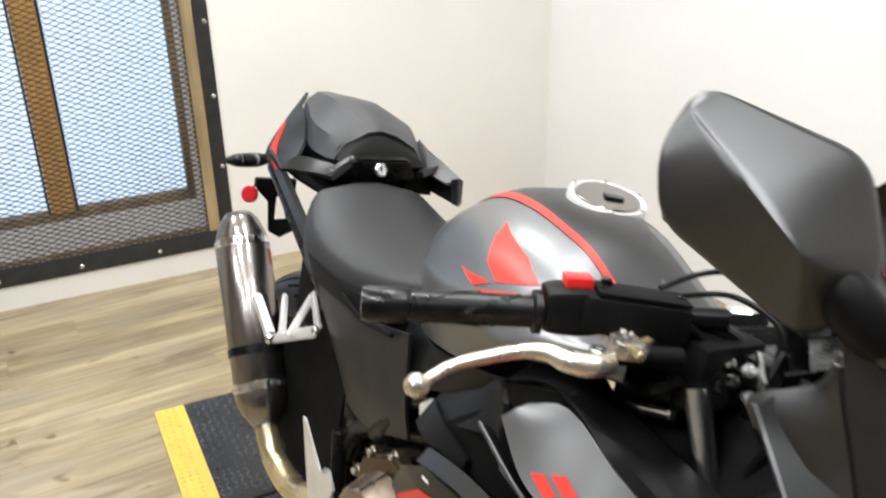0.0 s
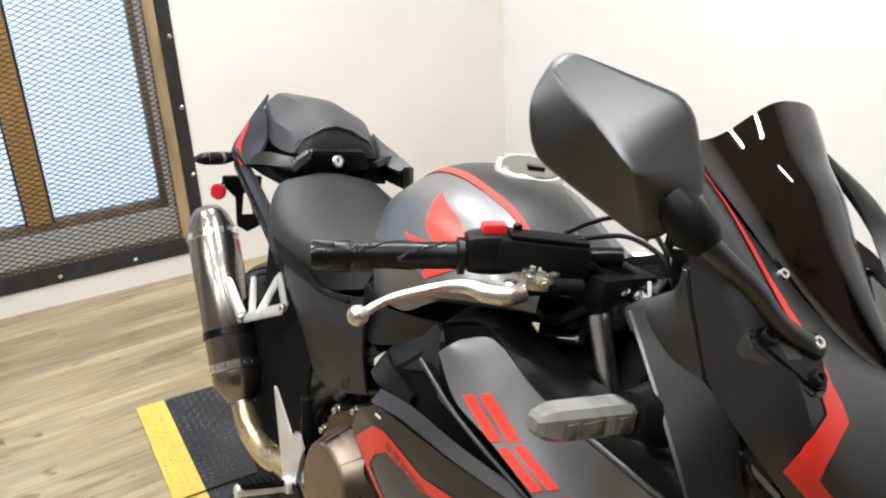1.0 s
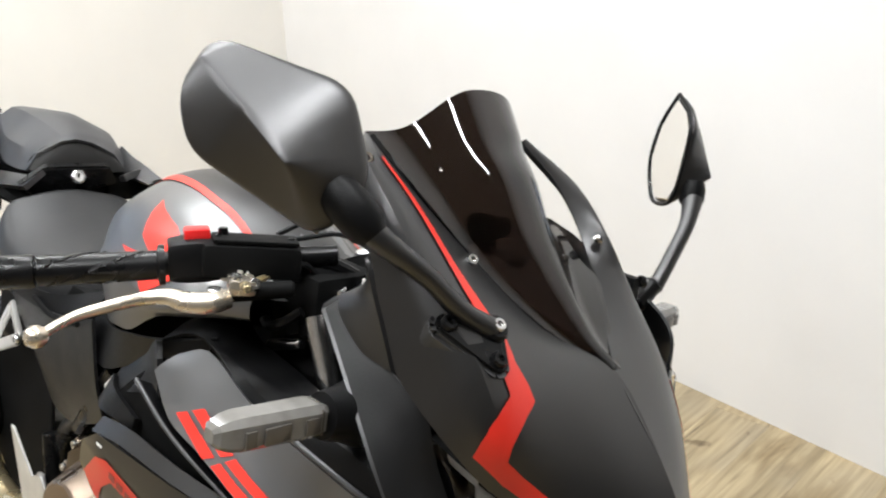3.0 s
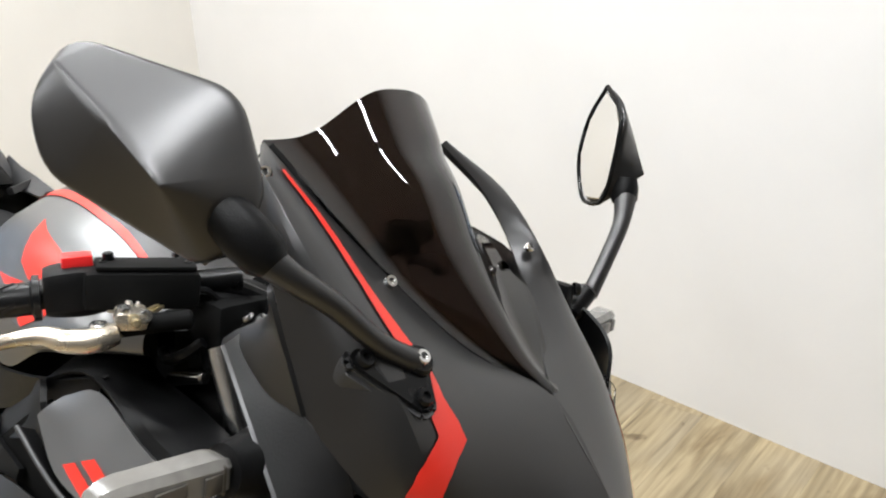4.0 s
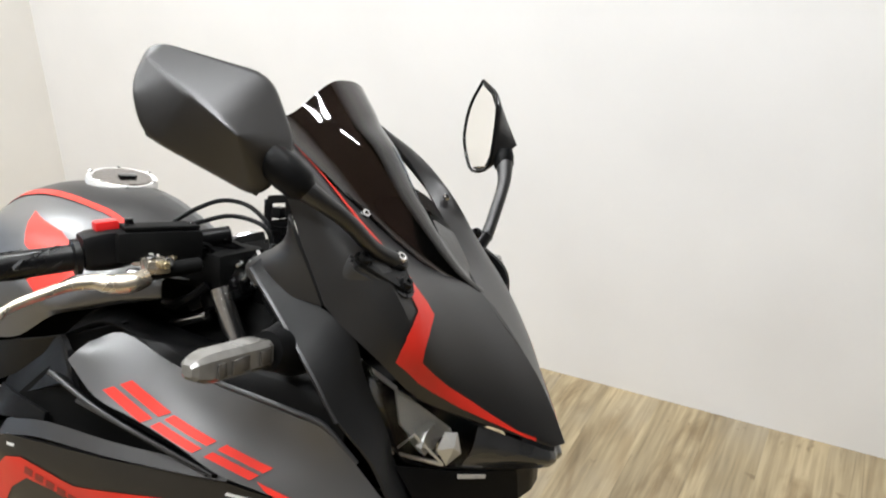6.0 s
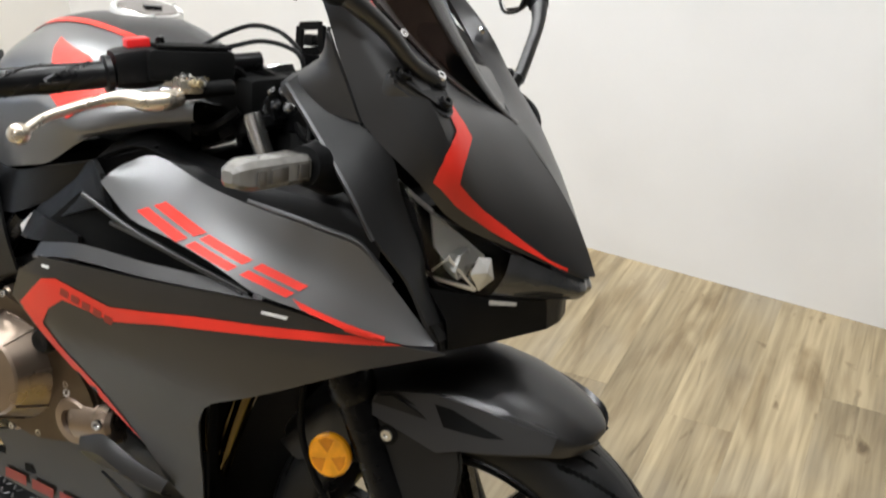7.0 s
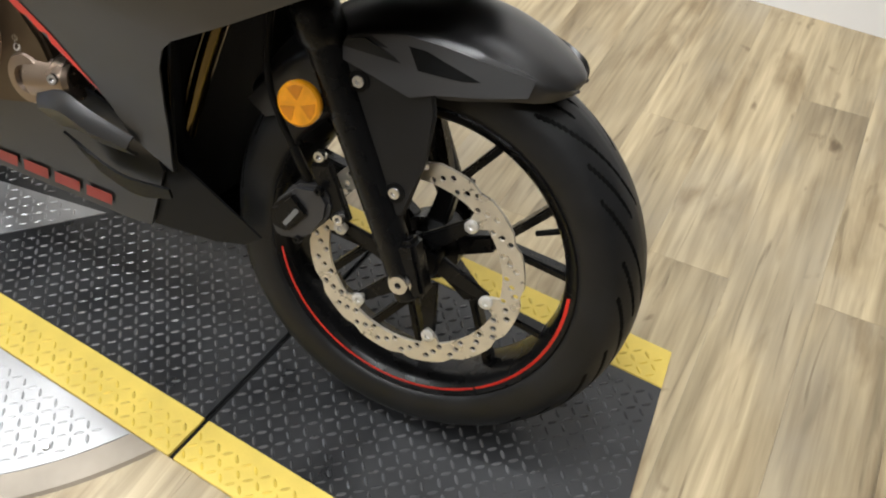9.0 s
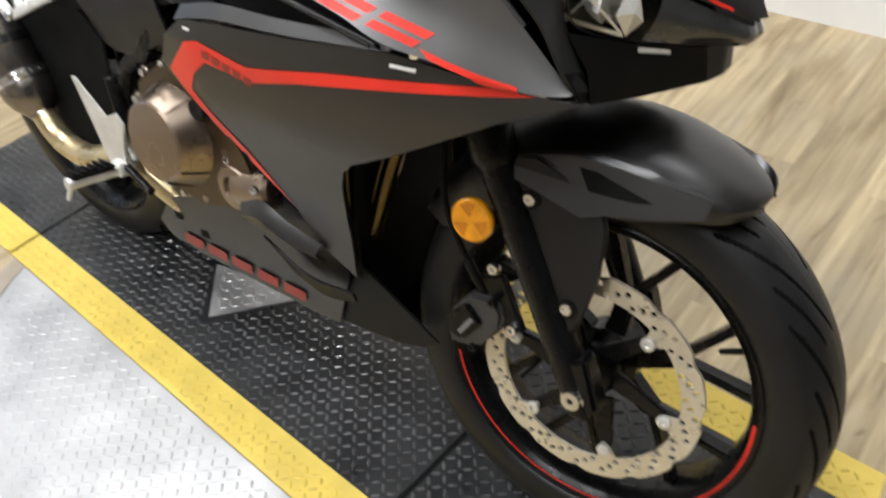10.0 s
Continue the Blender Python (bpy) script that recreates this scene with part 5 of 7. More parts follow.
def build_mirror(s, cowl):
    """One mirror: rubber foot, arm, head and glass; s is -1 for the right-hand one."""
    if s < 0:
        pa, pb, pc = Vector((-0.024, -0.155, 0.998)), Vector((-0.006, -0.167, 0.979)), Vector((-0.038, -0.197, 1.004))
        out = (pb - pa).cross(pc - pa).normalized()
        out = out if out.x > 0 else -out
        pa, pb, pc = (q - out * 0.004 for q in (pa, pb, pc))
        flat = Matrix((pa - pc, out.cross(pa - pc), out)).transposed().to_4x4()
        flat = Matrix.Translation(pc) @ flat.to_3x3().normalized().to_4x4()
        spots = [flat.inverted() @ q for q in (pa, pb, pc)]

        def rounded(r):
            ring = []
            for k in range(36):
                w = Vector((math.cos(k * math.pi / 18), math.sin(k * math.pi / 18), 0))
                q = max(spots, key=lambda v: v.dot(w)) + w * r
                ring.append((q.x, q.y))
            return ring

        mirror = sub("mirror", plate(rounded(0.0135), 0.022, flat @ Matrix.Translation((0, 0, -0.018)), 0.004), DARK_GREY, None, "black folding rear-view mirror on a grey rubber foot", 60)
        sub("foot_pad", plate(rounded(0.0098), 0.004, flat @ Matrix.Translation((0, 0, 0.0042)), 0.0015), SATIN, mirror, "", 50)
        root = pa + out * 0.004
        for q in (pb, pc):
            bolt("base_bolt", q + out * 0.0080, out, 0.0070, 0.005, SATIN, mirror)
        sub("knuckle", lathe([(0, 0.010), (0.010, 0.009), (0.0122, 0.006), (0.0122, -0.006), (0, -0.006)], root, root + out, 24), SATIN, mirror)
        bolt("knuckle_bolt", root + out * 0.0095, out, 0.0062, 0.004, STEEL, mirror)
        sub("arm", tube([root + Vector((0.002, -0.002, 0.002)), (-0.033, -0.186, 1.017), (-0.043, -0.220, 1.046), (-0.057, -0.252, 1.069), (-0.074, -0.270, 1.085)], [0.010, 0.0085, 0.0085, 0.0100, 0.0130], 16), MATTE, mirror, "satin black arm")
        sub("joint", lathe([(0, 0.03), (0.012, 0.028), (0.0165, 0.018), (0.0178, 0.0), (0.0165, -0.018), (0.011, -0.026), (0, -0.027)], (-0.080, -0.270, 1.092), (-0.118, -0.292, 1.129), 24), PLASTIC, mirror)
        ring = [(-0.194, -0.326, 1.204), (-0.112, -0.254, 1.180), (-0.080, -0.252, 1.112), (-0.098, -0.283, 1.064), (-0.177, -0.352, 1.119), (-0.186, -0.358, 1.162)]
        ridge, ridge2 = (-0.092, -0.327, 1.126), (-0.180, -0.343, 1.186)
    else:
        mirror = sub("mirror", box(-0.128, -0.092, 0.186, 0.202, 0.930, 0.986, 0.005), PLASTIC, None, "black folding rear-view mirror")
        for p in ((-0.094, 0.202, 0.980), (-0.102, 0.202, 0.938)):
            bolt("base_bolt", p, (0.6, 0.8, 0.1), 0.0075, 0.006, SATIN, mirror)
        sub("hinge", rod((-0.098, 0.206, 0.948), (-0.093, 0.234, 0.976), 0.0125, 0.0125, 20, 0.004), SATIN, mirror)
        sub("arm", tube([(-0.092, 0.236, 0.968), (-0.090, 0.259, 1.006), (-0.090, 0.283, 1.046), (-0.098, 0.300, 1.075)], [0.0095, 0.0090, 0.0095, 0.0130], 16), MATTE, mirror, "satin black arm")
        sub("joint", lathe([(0, 0.016), (0.013, 0.014), (0.0155, 0.004), (0.0155, -0.010), (0.0125, -0.016), (0, -0.016)], (-0.102, 0.304, 1.082), (-0.108, 0.312, 1.12), 24), PLASTIC, mirror)
        ring = [(-0.147, 0.321, 1.196), (-0.173, 0.337, 1.156), (-0.181, 0.340, 1.109), (-0.169, 0.329, 1.075), (-0.153, 0.317, 1.058), (-0.122, 0.296, 1.063), (-0.112, 0.290, 1.082), (-0.108, 0.290, 1.122), (-0.108, 0.293, 1.160), (-0.121, 0.303, 1.181)]
        ridge, ridge2 = (-0.086, 0.312, 1.104), (-0.122, 0.338, 1.148)
    ring = [Vector(p) for p in ring]
    n = len(ring)
    c = sum(ring, Vector()) / n
    back = Vector(ridge)
    nrm = (ring[0] - ring[n // 2]).cross(ring[n // 4] - ring[n // 4 + n // 2]).normalized()
    if nrm.dot(c - back) < 0:
        nrm = -nrm
    # rounded outline, then a shell that closes on a soft ridge
    wide = [c + (p - c) * (0.99 if s < 0 else 1.0) for p in ring]
    line = []
    for i, p in enumerate(wide):
        a, b = wide[i - 1], wide[(i + 1) % n]
        reach = min(0.021 if s < 0 else 0.010, 0.42 * (a - p).length, 0.42 * (b - p).length)
        a, b = p + (a - p).normalized() * reach, p + (b - p).normalized() * reach
        line += [a.lerp(p, t).lerp(p.lerp(b, t), t) for t in (0.0, 0.2, 0.4, 0.6, 0.8, 1.0)]
    k1, k2 = Vector(ridge), Vector(ridge2)
    bm = bmesh.new()
    rings = [[bm.verts.new(p + (c - p) * 0.05 + nrm * 0.004) for p in line], [bm.verts.new(p + (c - p) * 0.012 + nrm * 0.0025) for p in line]]
    for f in (0.0, 0.04, 0.10, 0.50, 0.90, 0.96, 1.0):
        ringv = []
        for p in line:
            t = max(0.0, min(1.0, (p - k1).dot(k2 - k1) / (k2 - k1).length_squared))
            goal = k1.lerp(k2, t)
            lift = 0.0015 * min(1, f / 0.04) if f < 1 else 0.0008
            ringv.append(bm.verts.new(p.lerp(goal, f) - nrm * lift))
        rings.append(ringv)
    for lo, hi in zip(rings, rings[1:]):
        for i in range(len(line)):
            bm.faces.new((lo[i], lo[(i + 1) % len(line)], hi[(i + 1) % len(line)], hi[i]))
    bm.faces.new(rings[0][::-1])
    bmesh.ops.remove_doubles(bm, verts=bm.verts, dist=2e-4)
    bmesh.ops.recalc_face_normals(bm, faces=bm.faces)
    sub("shell", bm, MATTE, mirror, "faceted matte black mirror shell", 75)
    # the glass, set on the flat back of the shell
    bm = bmesh.new()
    flat = [p - nrm * (p - c).dot(nrm) for p in ring]
    dmax = max((p - c).dot(nrm) for p in ring) + 0.004
    lo = [bm.verts.new(c + (p - c) * 0.93 + nrm * (dmax + 0.0006)) for p in flat]
    hi = [bm.verts.new(c + (p - c) * 0.91 + nrm * (dmax + 0.0024)) for p in flat]
    bm.faces.new(lo[::-1])
    bm.faces.new(hi)
    for i in range(n):
        bm.faces.new((lo[i], lo[(i + 1) % n], hi[(i + 1) % n], hi[i]))
    bmesh.ops.recalc_face_normals(bm, faces=bm.faces)
    sub("glass", bm, MIRROR, mirror, "silvered mirror glass", 20)
    rim = [p + nrm * (dmax + 0.002) for p in flat]
    if s > 0:
        sub("rim", tube([*rim, rim[0]], 0.0026, 8, 3), SATIN, mirror, "thin black rim round the glass")


def build_signal(s):
    a, b = Vector((-0.108, s * 0.205, 0.905)), Vector((-0.108, s * 0.255, 0.912))
    sig = sub("turn_signal", lathe([(0.030, 0), (0.030, 0.012), (0.024, 0.03), (0.020, 0.05), (0, 0.05)], a, b, 24), PLASTIC, None, "smoked front turn signal on a black stalk")
    rows = []
    for u, hz, hx in ((0.0, 0.010, 0.010), (0.006, 0.0130, 0.0145), (0.014, 0.0145, 0.0160), (0.078, 0.0142, 0.0150), (0.088, 0.0128, 0.0135), (0.096, 0.0098, 0.0105), (0.100, 0.0055, 0.006)):
        c = Vector((-0.110 - 0.10 * u, s * (0.252 + u), 0.912 + 0.02 * u))
        rows.append([c + Vector((hx * p, 0, hz * q)) for p, q in ((-1, -0.62), (-0.62, -1), (0.62, -1), (1, -0.62), (1, 0.62), (0.62, 1), (-0.62, 1), (-1, 0.62))])
    sub("lens", loft(rows, 1, 1, 0, True, curve_u=False, curve_v=False, caps=True), SIGNAL_LENS, sig, "smoked clear lens", 20)
    for u, wide in ((0.020, 0.007), (0.052, 0.012), (0.075, 0.005)):
        c = Vector((-0.0935 - 0.10 * u, s * (0.252 + u), 0.912))
        sub("facet", box(c.x - 0.0012, c.x + 0.0016, c.y - wide, c.y + wide, c.z - 0.0070, c.z + 0.0070, 0.0006), LENS_INSET, sig)
    sub("lens_rib", box(-0.0985, -0.0955, s * 0.262 - 0.001, s * 0.262 + 0.001, 0.901, 0.923, 0.0004), LENS_INSET, sig)


build_fender()
build_side()
nose = build_cowl()
build_mirror(-1, nose)
build_mirror(1, nose)
build_signal(-1)
build_signal(1)
# ---- motorcycle: tank, seat, tail ----
def build_tank():
    rows = []
    # x, top z, height of the widest line, half width there, half width of the top, bottom z, half width at the bottom
    for x, zt, zw, ww, wt, zb, wb in ((-0.800, 0.868, 0.835, 0.075, 0.050, 0.800, 0.070), (-0.775, 0.915, 0.850, 0.105, 0.066, 0.790, 0.098), (-0.735, 0.962, 0.868, 0.138, 0.078, 0.785, 0.125), (-0.680, 0.995, 0.880, 0.165, 0.085, 0.795, 0.150), (-0.620, 1.008, 0.888, 0.185, 0.088, 0.810, 0.170), (-0.555, 1.010, 0.898, 0.198, 0.090, 0.828, 0.185), (-0.480, 1.002, 0.885, 0.206, 0.092, 0.870, 0.196), (-0.420, 0.976, 0.900, 0.203, 0.088, 0.888, 0.194), (-0.370, 0.950, 0.912, 0.194, 0.080, 0.902, 0.186), (-0.315, 0.938, 0.922, 0.184, 0.07, 0.915, 0.178)):
        half = [(0, zt + 0.004), (wt * 0.55, zt + 0.002), (wt, zt - 0.010), ((wt + ww) / 2 + 0.012, (zt * 0.62 + zw * 0.38)), (ww * 0.97, zw + 0.018), (ww, zw - 0.002), (wb, zb)]
        rows.append([(x, -y, z) for y, z in half])
    body = loft(rows, 4, 4, 0, mirror=True)
    for v in body.verts:  # the far shoulder falls away towards the front
        if v.co.y > 0.02 and v.co.x > -0.72:
            v.co.z -= 0.42 * min(v.co.y - 0.02, 0.08) * min(1, (v.co.x + 0.72) / 0.08)
        if v.co.y > 0 and v.co.x > -0.57:
            v.co.z -= 0.034 * min(1, (v.co.x + 0.57) / 0.12) * min(1, v.co.y / 0.06)
    tank = sub("fuel_tank", body, GREY, None, "matte grey fuel tank", 40)
    # matte black centre panel edged with a red line
    top = [(-0.775, -0.050), (-0.690, -0.076), (-0.630, -0.082), (-0.515, -0.100), (-0.414, -0.107), (-0.330, -0.112), (-0.330, 0.112), (-0.414, 0.107), (-0.515, 0.100), (-0.630, 0.082), (-0.690, 0.076), (-0.775, 0.050)]
    sub("centre_panel", decal(top, tank, "z", 0.0012, 0.025), MATTE, tank, "matte black centre panel", 40)
    for s in (1, -1):
        line = [(-0.775, -0.056), (-0.690, -0.084), (-0.630, -0.090), (-0.511, -0.106), (-0.413, -0.111), (-0.360, -0.113), (-0.360, -0.105), (-0.416, -0.103), (-0.520, -0.096), (-0.630, -0.078), (-0.690, -0.072), (-0.775, -0.048)]
        sub("stripe", decal([(x, s * y) for x, y in line][::s], tank, "z", 0.0018, 0.02), RED, tank, "red stripe", 40)
    # maker's wing drawn as plain feather shapes
    for pts in ([(-0.590, 0.981), (-0.556, 0.946), (-0.522, 0.934), (-0.470, 0.950), (-0.512, 0.966)], [(-0.598, 0.925), (-0.552, 0.919), (-0.530, 0.931)], [(-0.542, 0.918), (-0.490, 0.934), (-0.443, 0.940), (-0.443, 0.928), (-0.498, 0.894)]):
        sub("wing_mark", decal(pts, tank, "y", 0.0012, 0.012), RED, tank, "plain red feather shape", 40)
    # filler cap
    c = Vector((-0.566, -0.004, 1.0190))
    up = c + Vector((0.16, -0.09, 1))
    cap = sub("filler_cap", lathe([(0.0495, -0.024), (0.0495, 0.001), (0.0480, 0.0035), (0.0440, 0.0035), (0.0428, 0.002), (0, 0.002)], c, up, 56), ALLOY, tank, "silver filler cap ring")
    sub("cap_disc", lathe([(0.0412, 0.0024), (0.0395, 0.0046), (0, 0.0052)], c, up, 48), TITANIUM, tank, "brushed grey filler cap")
    sub("key_slot", box(-0.006, 0.018, -0.012, 0.004, 0.0055, 0.0085, 0.001), GLOSS, tank, "black lock cover", m=basis(c, up))
    for k in range(6):
        a = k * math.pi / 3 + 0.4
        p = basis(c, up) @ Vector((0.0466 * math.cos(a), 0.0466 * math.sin(a), 0.0042))
        bolt("cap_screw", p, up - c, 0.0035, 0.0015, STEEL, tank)
    # black trim under the tank and its side cover
    a = [(-0.76, -0.125, 0.79), (-0.66, -0.158, 0.795), (-0.56, -0.188, 0.822), (-0.46, -0.198, 0.848), (-0.36, -0.192, 0.882)]
    b = [(-0.76, -0.140, 0.72), (-0.66, -0.165, 0.735), (-0.58, -0.178, 0.768), (-0.50, -0.182, 0.800), (-0.40, -0.180, 0.842)]
    both("tank_trim", lambda: loft([a, b], 3, 2, 0.004), PLASTIC, tank, "black trim under the tank")


def build_seat():
    rows = []
    for x, zt, half, drop in ((-0.775, 0.842, 0.070, 0.030), (-0.82, 0.832, 0.098, 0.040), (-0.90, 0.822, 0.128, 0.048), (-0.98, 0.822, 0.146, 0.050), (-1.06, 0.834, 0.148, 0.048), (-1.12, 0.856, 0.132, 0.045), (-1.150, 0.870, 0.108, 0.036), (-1.162, 0.862, 0.09, 0.06)):
        rows.append([(x, y * half, zt - q) for y, q in ((-1, drop + 0.035), (-1.0, drop), (-0.90, drop * 0.45), (-0.6, 0.008), (-0.25, 0.001), (0, 0), (0.25, 0.001), (0.6, 0.008), (0.90, drop * 0.45), (1.0, drop), (1, drop + 0.035))])
    seat = sub("seat", loft(rows, 3, 4, 0.004), VINYL, None, "black vinyl rider seat", 50)
    # crisp-edged hump, from its arched front edge to the tail
    hump = [
        [(-1.200, -0.056, 0.898), (-1.200, -0.037, 0.928), (-1.205, 0.008, 0.950), (-1.205, 0.036, 0.954), (-1.200, 0.066, 0.948), (-1.200, 0.108, 0.927), (-1.200, 0.128, 0.901)],
        [(-1.240, -0.058, 0.894), (-1.240, -0.034, 0.928), (-1.240, 0.014, 0.962), (-1.240, 0.045, 0.967), (-1.240, 0.080, 0.963), (-1.240, 0.128, 0.944), (-1.240, 0.150, 0.912)],
        [(-1.320, -0.053, 0.898), (-1.330, -0.043, 0.938), (-1.340, 0.005, 0.980), (-1.330, 0.045, 0.987), (-1.320, 0.082, 0.984), (-1.300, 0.128, 0.960), (-1.290, 0.152, 0.925)],
        [(-1.420, -0.027, 0.945), (-1.430, -0.016, 0.964), (-1.440, 0.010, 0.979), (-1.440, 0.030, 0.981), (-1.440, 0.055, 0.978), (-1.420, 0.085, 0.962), (-1.400, 0.100, 0.938)],
    ]
    cowl = sub("seat_cowl", loft(hump, 2, 5, 0.005, curve_u=False), DARK_GREY, None, "dark grey seat hump over the pillion place", 22)
    mid = Vector((-1.205, 0.036, 0.898))
    arch = [mid + (Vector(p) - mid) * 0.93 + Vector((-0.014, 0, 0)) for p in hump[0]]
    lip = [p + Vector((0.022, 0, -0.4 * (p.z - 0.897))) for p in arch]
    base = [Vector((-1.182, p.y, 0.894)) for p in arch]
    sub("pad", loft([base, lip, arch], 3, 3, 0.004), FLAT_BLACK, cowl, "black arched back pad", 50)
    # lock plate between the seats
    plate_o = [(-0.079, 0.871), (-0.037, 0.909), (0.081, 0.910), (0.107, 0.874), (0.060, 0.862), (-0.064, 0.860)]
    m = Matrix(((0, 0.35, 1, -1.497), (1, 0, 0, 0), (0, 1, -0.35, 0.006), (0, 0, 0, 1)))
    lock = sub("lock_plate", plate(plate_o, 0.018, m, 0.004), SATIN, None, "black plate with a seat lock")
    n = Vector((1, 0, 0.35)).normalized()
    c = Vector((-1.161, 0.022, 0.892))
    sub("lock", lathe([(0.013, -0.006), (0.013, 0.002), (0.010, 0.004), (0.009, 0.002), (0, 0.002)], c, c + n, 28), STEEL, lock, "steel key lock")
    sub("keyhole", beam(c + n * 0.0024 + Vector((0, 0, -0.006)), c + n * 0.0024 + Vector((0, 0, 0.006)), 0.003, 0.003, 0.001, 0.001, (0, 1, 0), bevel=0), GLOSS, lock)

    # tail sides, rails and grab edges; the far side mirrors the near one about the tail's own middle
    def across(points, s):
        return [Vector((x, y if s < 0 else 0.072 - y, z)) for x, y, z in points]

    for s in (-1, 1):
        outer = across([(-1.325, -0.110, 0.840), (-1.400, -0.103, 0.857), (-1.430, -0.061, 0.912), (-1.455, -0.008, 0.974)], s)
        inner = across([(-1.275, -0.092, 0.884), (-1.325, -0.060, 0.905), (-1.365, -0.046, 0.938), (-1.425, -0.028, 0.951)], s)
        side = sub("tail_side", loft([outer, inner], 4, 3, 0.006), MATTE, None, "matte black tail side", 30)
        if s < 0:
            off = Vector((0.0010, -0.0018, 0.0012))
            a = [o.lerp(q, f) + off for o, q, f in zip(outer, inner, (0.04, 0.14, 0.08, 0.04))]
            b = [o.lerp(q, f) + off for o, q, f in zip(outer, inner, (0.16, 0.30, 0.17, 0.08))]
            sub("stripe", loft([a[:3], b[:3]], 4, 3, 0.0008), RED, side, "red tail stripe")
        top = across([(-1.30, -0.105, 0.862), (-1.27, -0.091, 0.885), (-1.22, -0.066, 0.889), (-1.185, -0.050, 0.891), (-1.165, -0.042, 0.905)], s)
        low = across([(-1.30, -0.114, 0.851), (-1.265, -0.102, 0.860), (-1.22, -0.086, 0.868), (-1.185, -0.078, 0.873), (-1.165, -0.074, 0.876)], s)
        if s < 0:
            sub("grab_edge", loft([top, low], 3, 2, 0.010), MATTE, side, "matte black grab edge", 30)
        f = across([(-1.400, -0.103, 0.853), (-1.325, -0.110, 0.835), (-1.150, -0.131, 0.786), (-1.050, -0.130, 0.738), (-1.000, -0.142, 0.695)], s)
        g = [p + Vector((0.018, 0, 0.016)) for p in f]
        if s < 0:
            sub("tail_rail", loft([f, g], 5, 2, 0.012), MATTE, side, "matte black tail rail", 30)
    # core added as a dark filler that stands for shade under the hump
    sub("tail_core", loft([[(-1.20, -0.045, 0.850), (-1.20, -0.045, 0.893), (-1.20, 0.118, 0.893), (-1.20, 0.118, 0.850)], [(-1.40, -0.050, 0.862), (-1.40, -0.018, 0.932), (-1.40, 0.088, 0.932), (-1.40, 0.118, 0.862)]], 1, 2, 0, True, curve_u=False, curve_v=False, caps=True), SHADE, None, "near-black filler for the shade under the hump")
    far_t = [(-1.255, 0.150, 0.934), (-1.206, 0.150, 0.921), (-1.150, 0.151, 0.911), (-1.092, 0.152, 0.898)]
    far_l = [(-1.240, 0.128, 0.900), (-1.200, 0.126, 0.890), (-1.150, 0.130, 0.887), (-1.114, 0.137, 0.884)]
    rail = sub("grab_rail", loft([far_t, far_l], 4, 2, 0.010), MATTE, None, "matte black grab rail", 30)
    sub("grab_bridge", beam((-1.160, 0.106, 0.886), (-1.170, 0.160, 0.902), 0.022, 0.020, 0.012, 0.012, (1, 0, 0.3)), MATTE, rail)
    # near-black filler and plate paint in the shade of the rail's recess
    sub("grab_back", box(-1.205, -1.190, 0.095, 0.158, 0.838, 0.890, 0.003), SHADE, rail, "black filler under the rail")
    sub("grab_end", beam((-1.098, 0.147, 0.896), (-1.084, 0.146, 0.852), 0.024, 0.020, 0.014, 0.012, (1, 0, 0.3)), MATTE, rail)
    sub("grab_inner", plate([(-1.235, 0.895), (-1.108, 0.884), (-1.094, 0.846), (-1.225, 0.846)], 0.004, Matrix(((1, 0, 0, 0), (0, 0, 1, 0.156), (0, 1, 0, 0), (0, 0, 0, 1)))), SHADE, rail, "black plate standing for the rail's shaded recess")
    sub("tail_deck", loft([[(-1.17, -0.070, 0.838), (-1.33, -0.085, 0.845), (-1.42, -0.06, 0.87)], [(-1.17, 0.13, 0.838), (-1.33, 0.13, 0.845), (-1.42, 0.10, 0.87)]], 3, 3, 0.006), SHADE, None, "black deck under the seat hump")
    sub("tail_light", loft([[(-1.455, -0.02, 0.930), (-1.475, 0.036, 0.935), (-1.455, 0.09, 0.930)], [(-1.45, -0.03, 0.900), (-1.475, 0.036, 0.905), (-1.45, 0.10, 0.900)]], 3, 2, 0.006), RED_LENS, None, "red tail light")
    # under the seat: frame cover on the side
    for s in (-1, 1):
        a = [(-1.02, s * 0.145, 0.745), (-0.90, s * 0.150, 0.745), (-0.80, s * 0.155, 0.760), (-0.70, s * 0.165, 0.790)]
        b = [(-1.00, s * 0.140, 0.700), (-0.90, s * 0.150, 0.665), (-0.80, s * 0.155, 0.655), (-0.68, s * 0.165, 0.700)]
        c2 = [(-0.93, s * 0.125, 0.620), (-0.88, s * 0.135, 0.590), (-0.80, s * 0.140, 0.590), (-0.68, s * 0.150, 0.640)]
        cover = sub("side_cover", loft([a, b, c2], 4, 3, 0.005), COVER, None, "matte black side cover under the seat", 28)
        sub("seam", tube([(-0.91, s * 0.155, 0.758), (-0.84, s * 0.160, 0.752), (-0.735, s * 0.168, 0.772)], 0.004, 6), SHADE, cover)
        sub("seat_edge", loft([[(-1.06, s * 0.150, 0.775), (-0.95, s * 0.152, 0.768), (-0.86, s * 0.140, 0.775), (-0.78, s * 0.100, 0.80)], [(-1.02, s * 0.150, 0.740), (-0.92, s * 0.152, 0.742), (-0.84, s * 0.148, 0.752), (-0.76, s * 0.13, 0.78)]], 3, 2, 0.004), PLASTIC, cover)
    # plain block in shade black fills the space below the seat
    sub("under_seat", box(-1.15, -0.72, -0.12, 0.12, 0.62, 0.79, 0.02), SHADE, None, "near-black block filling the dark under the seat")
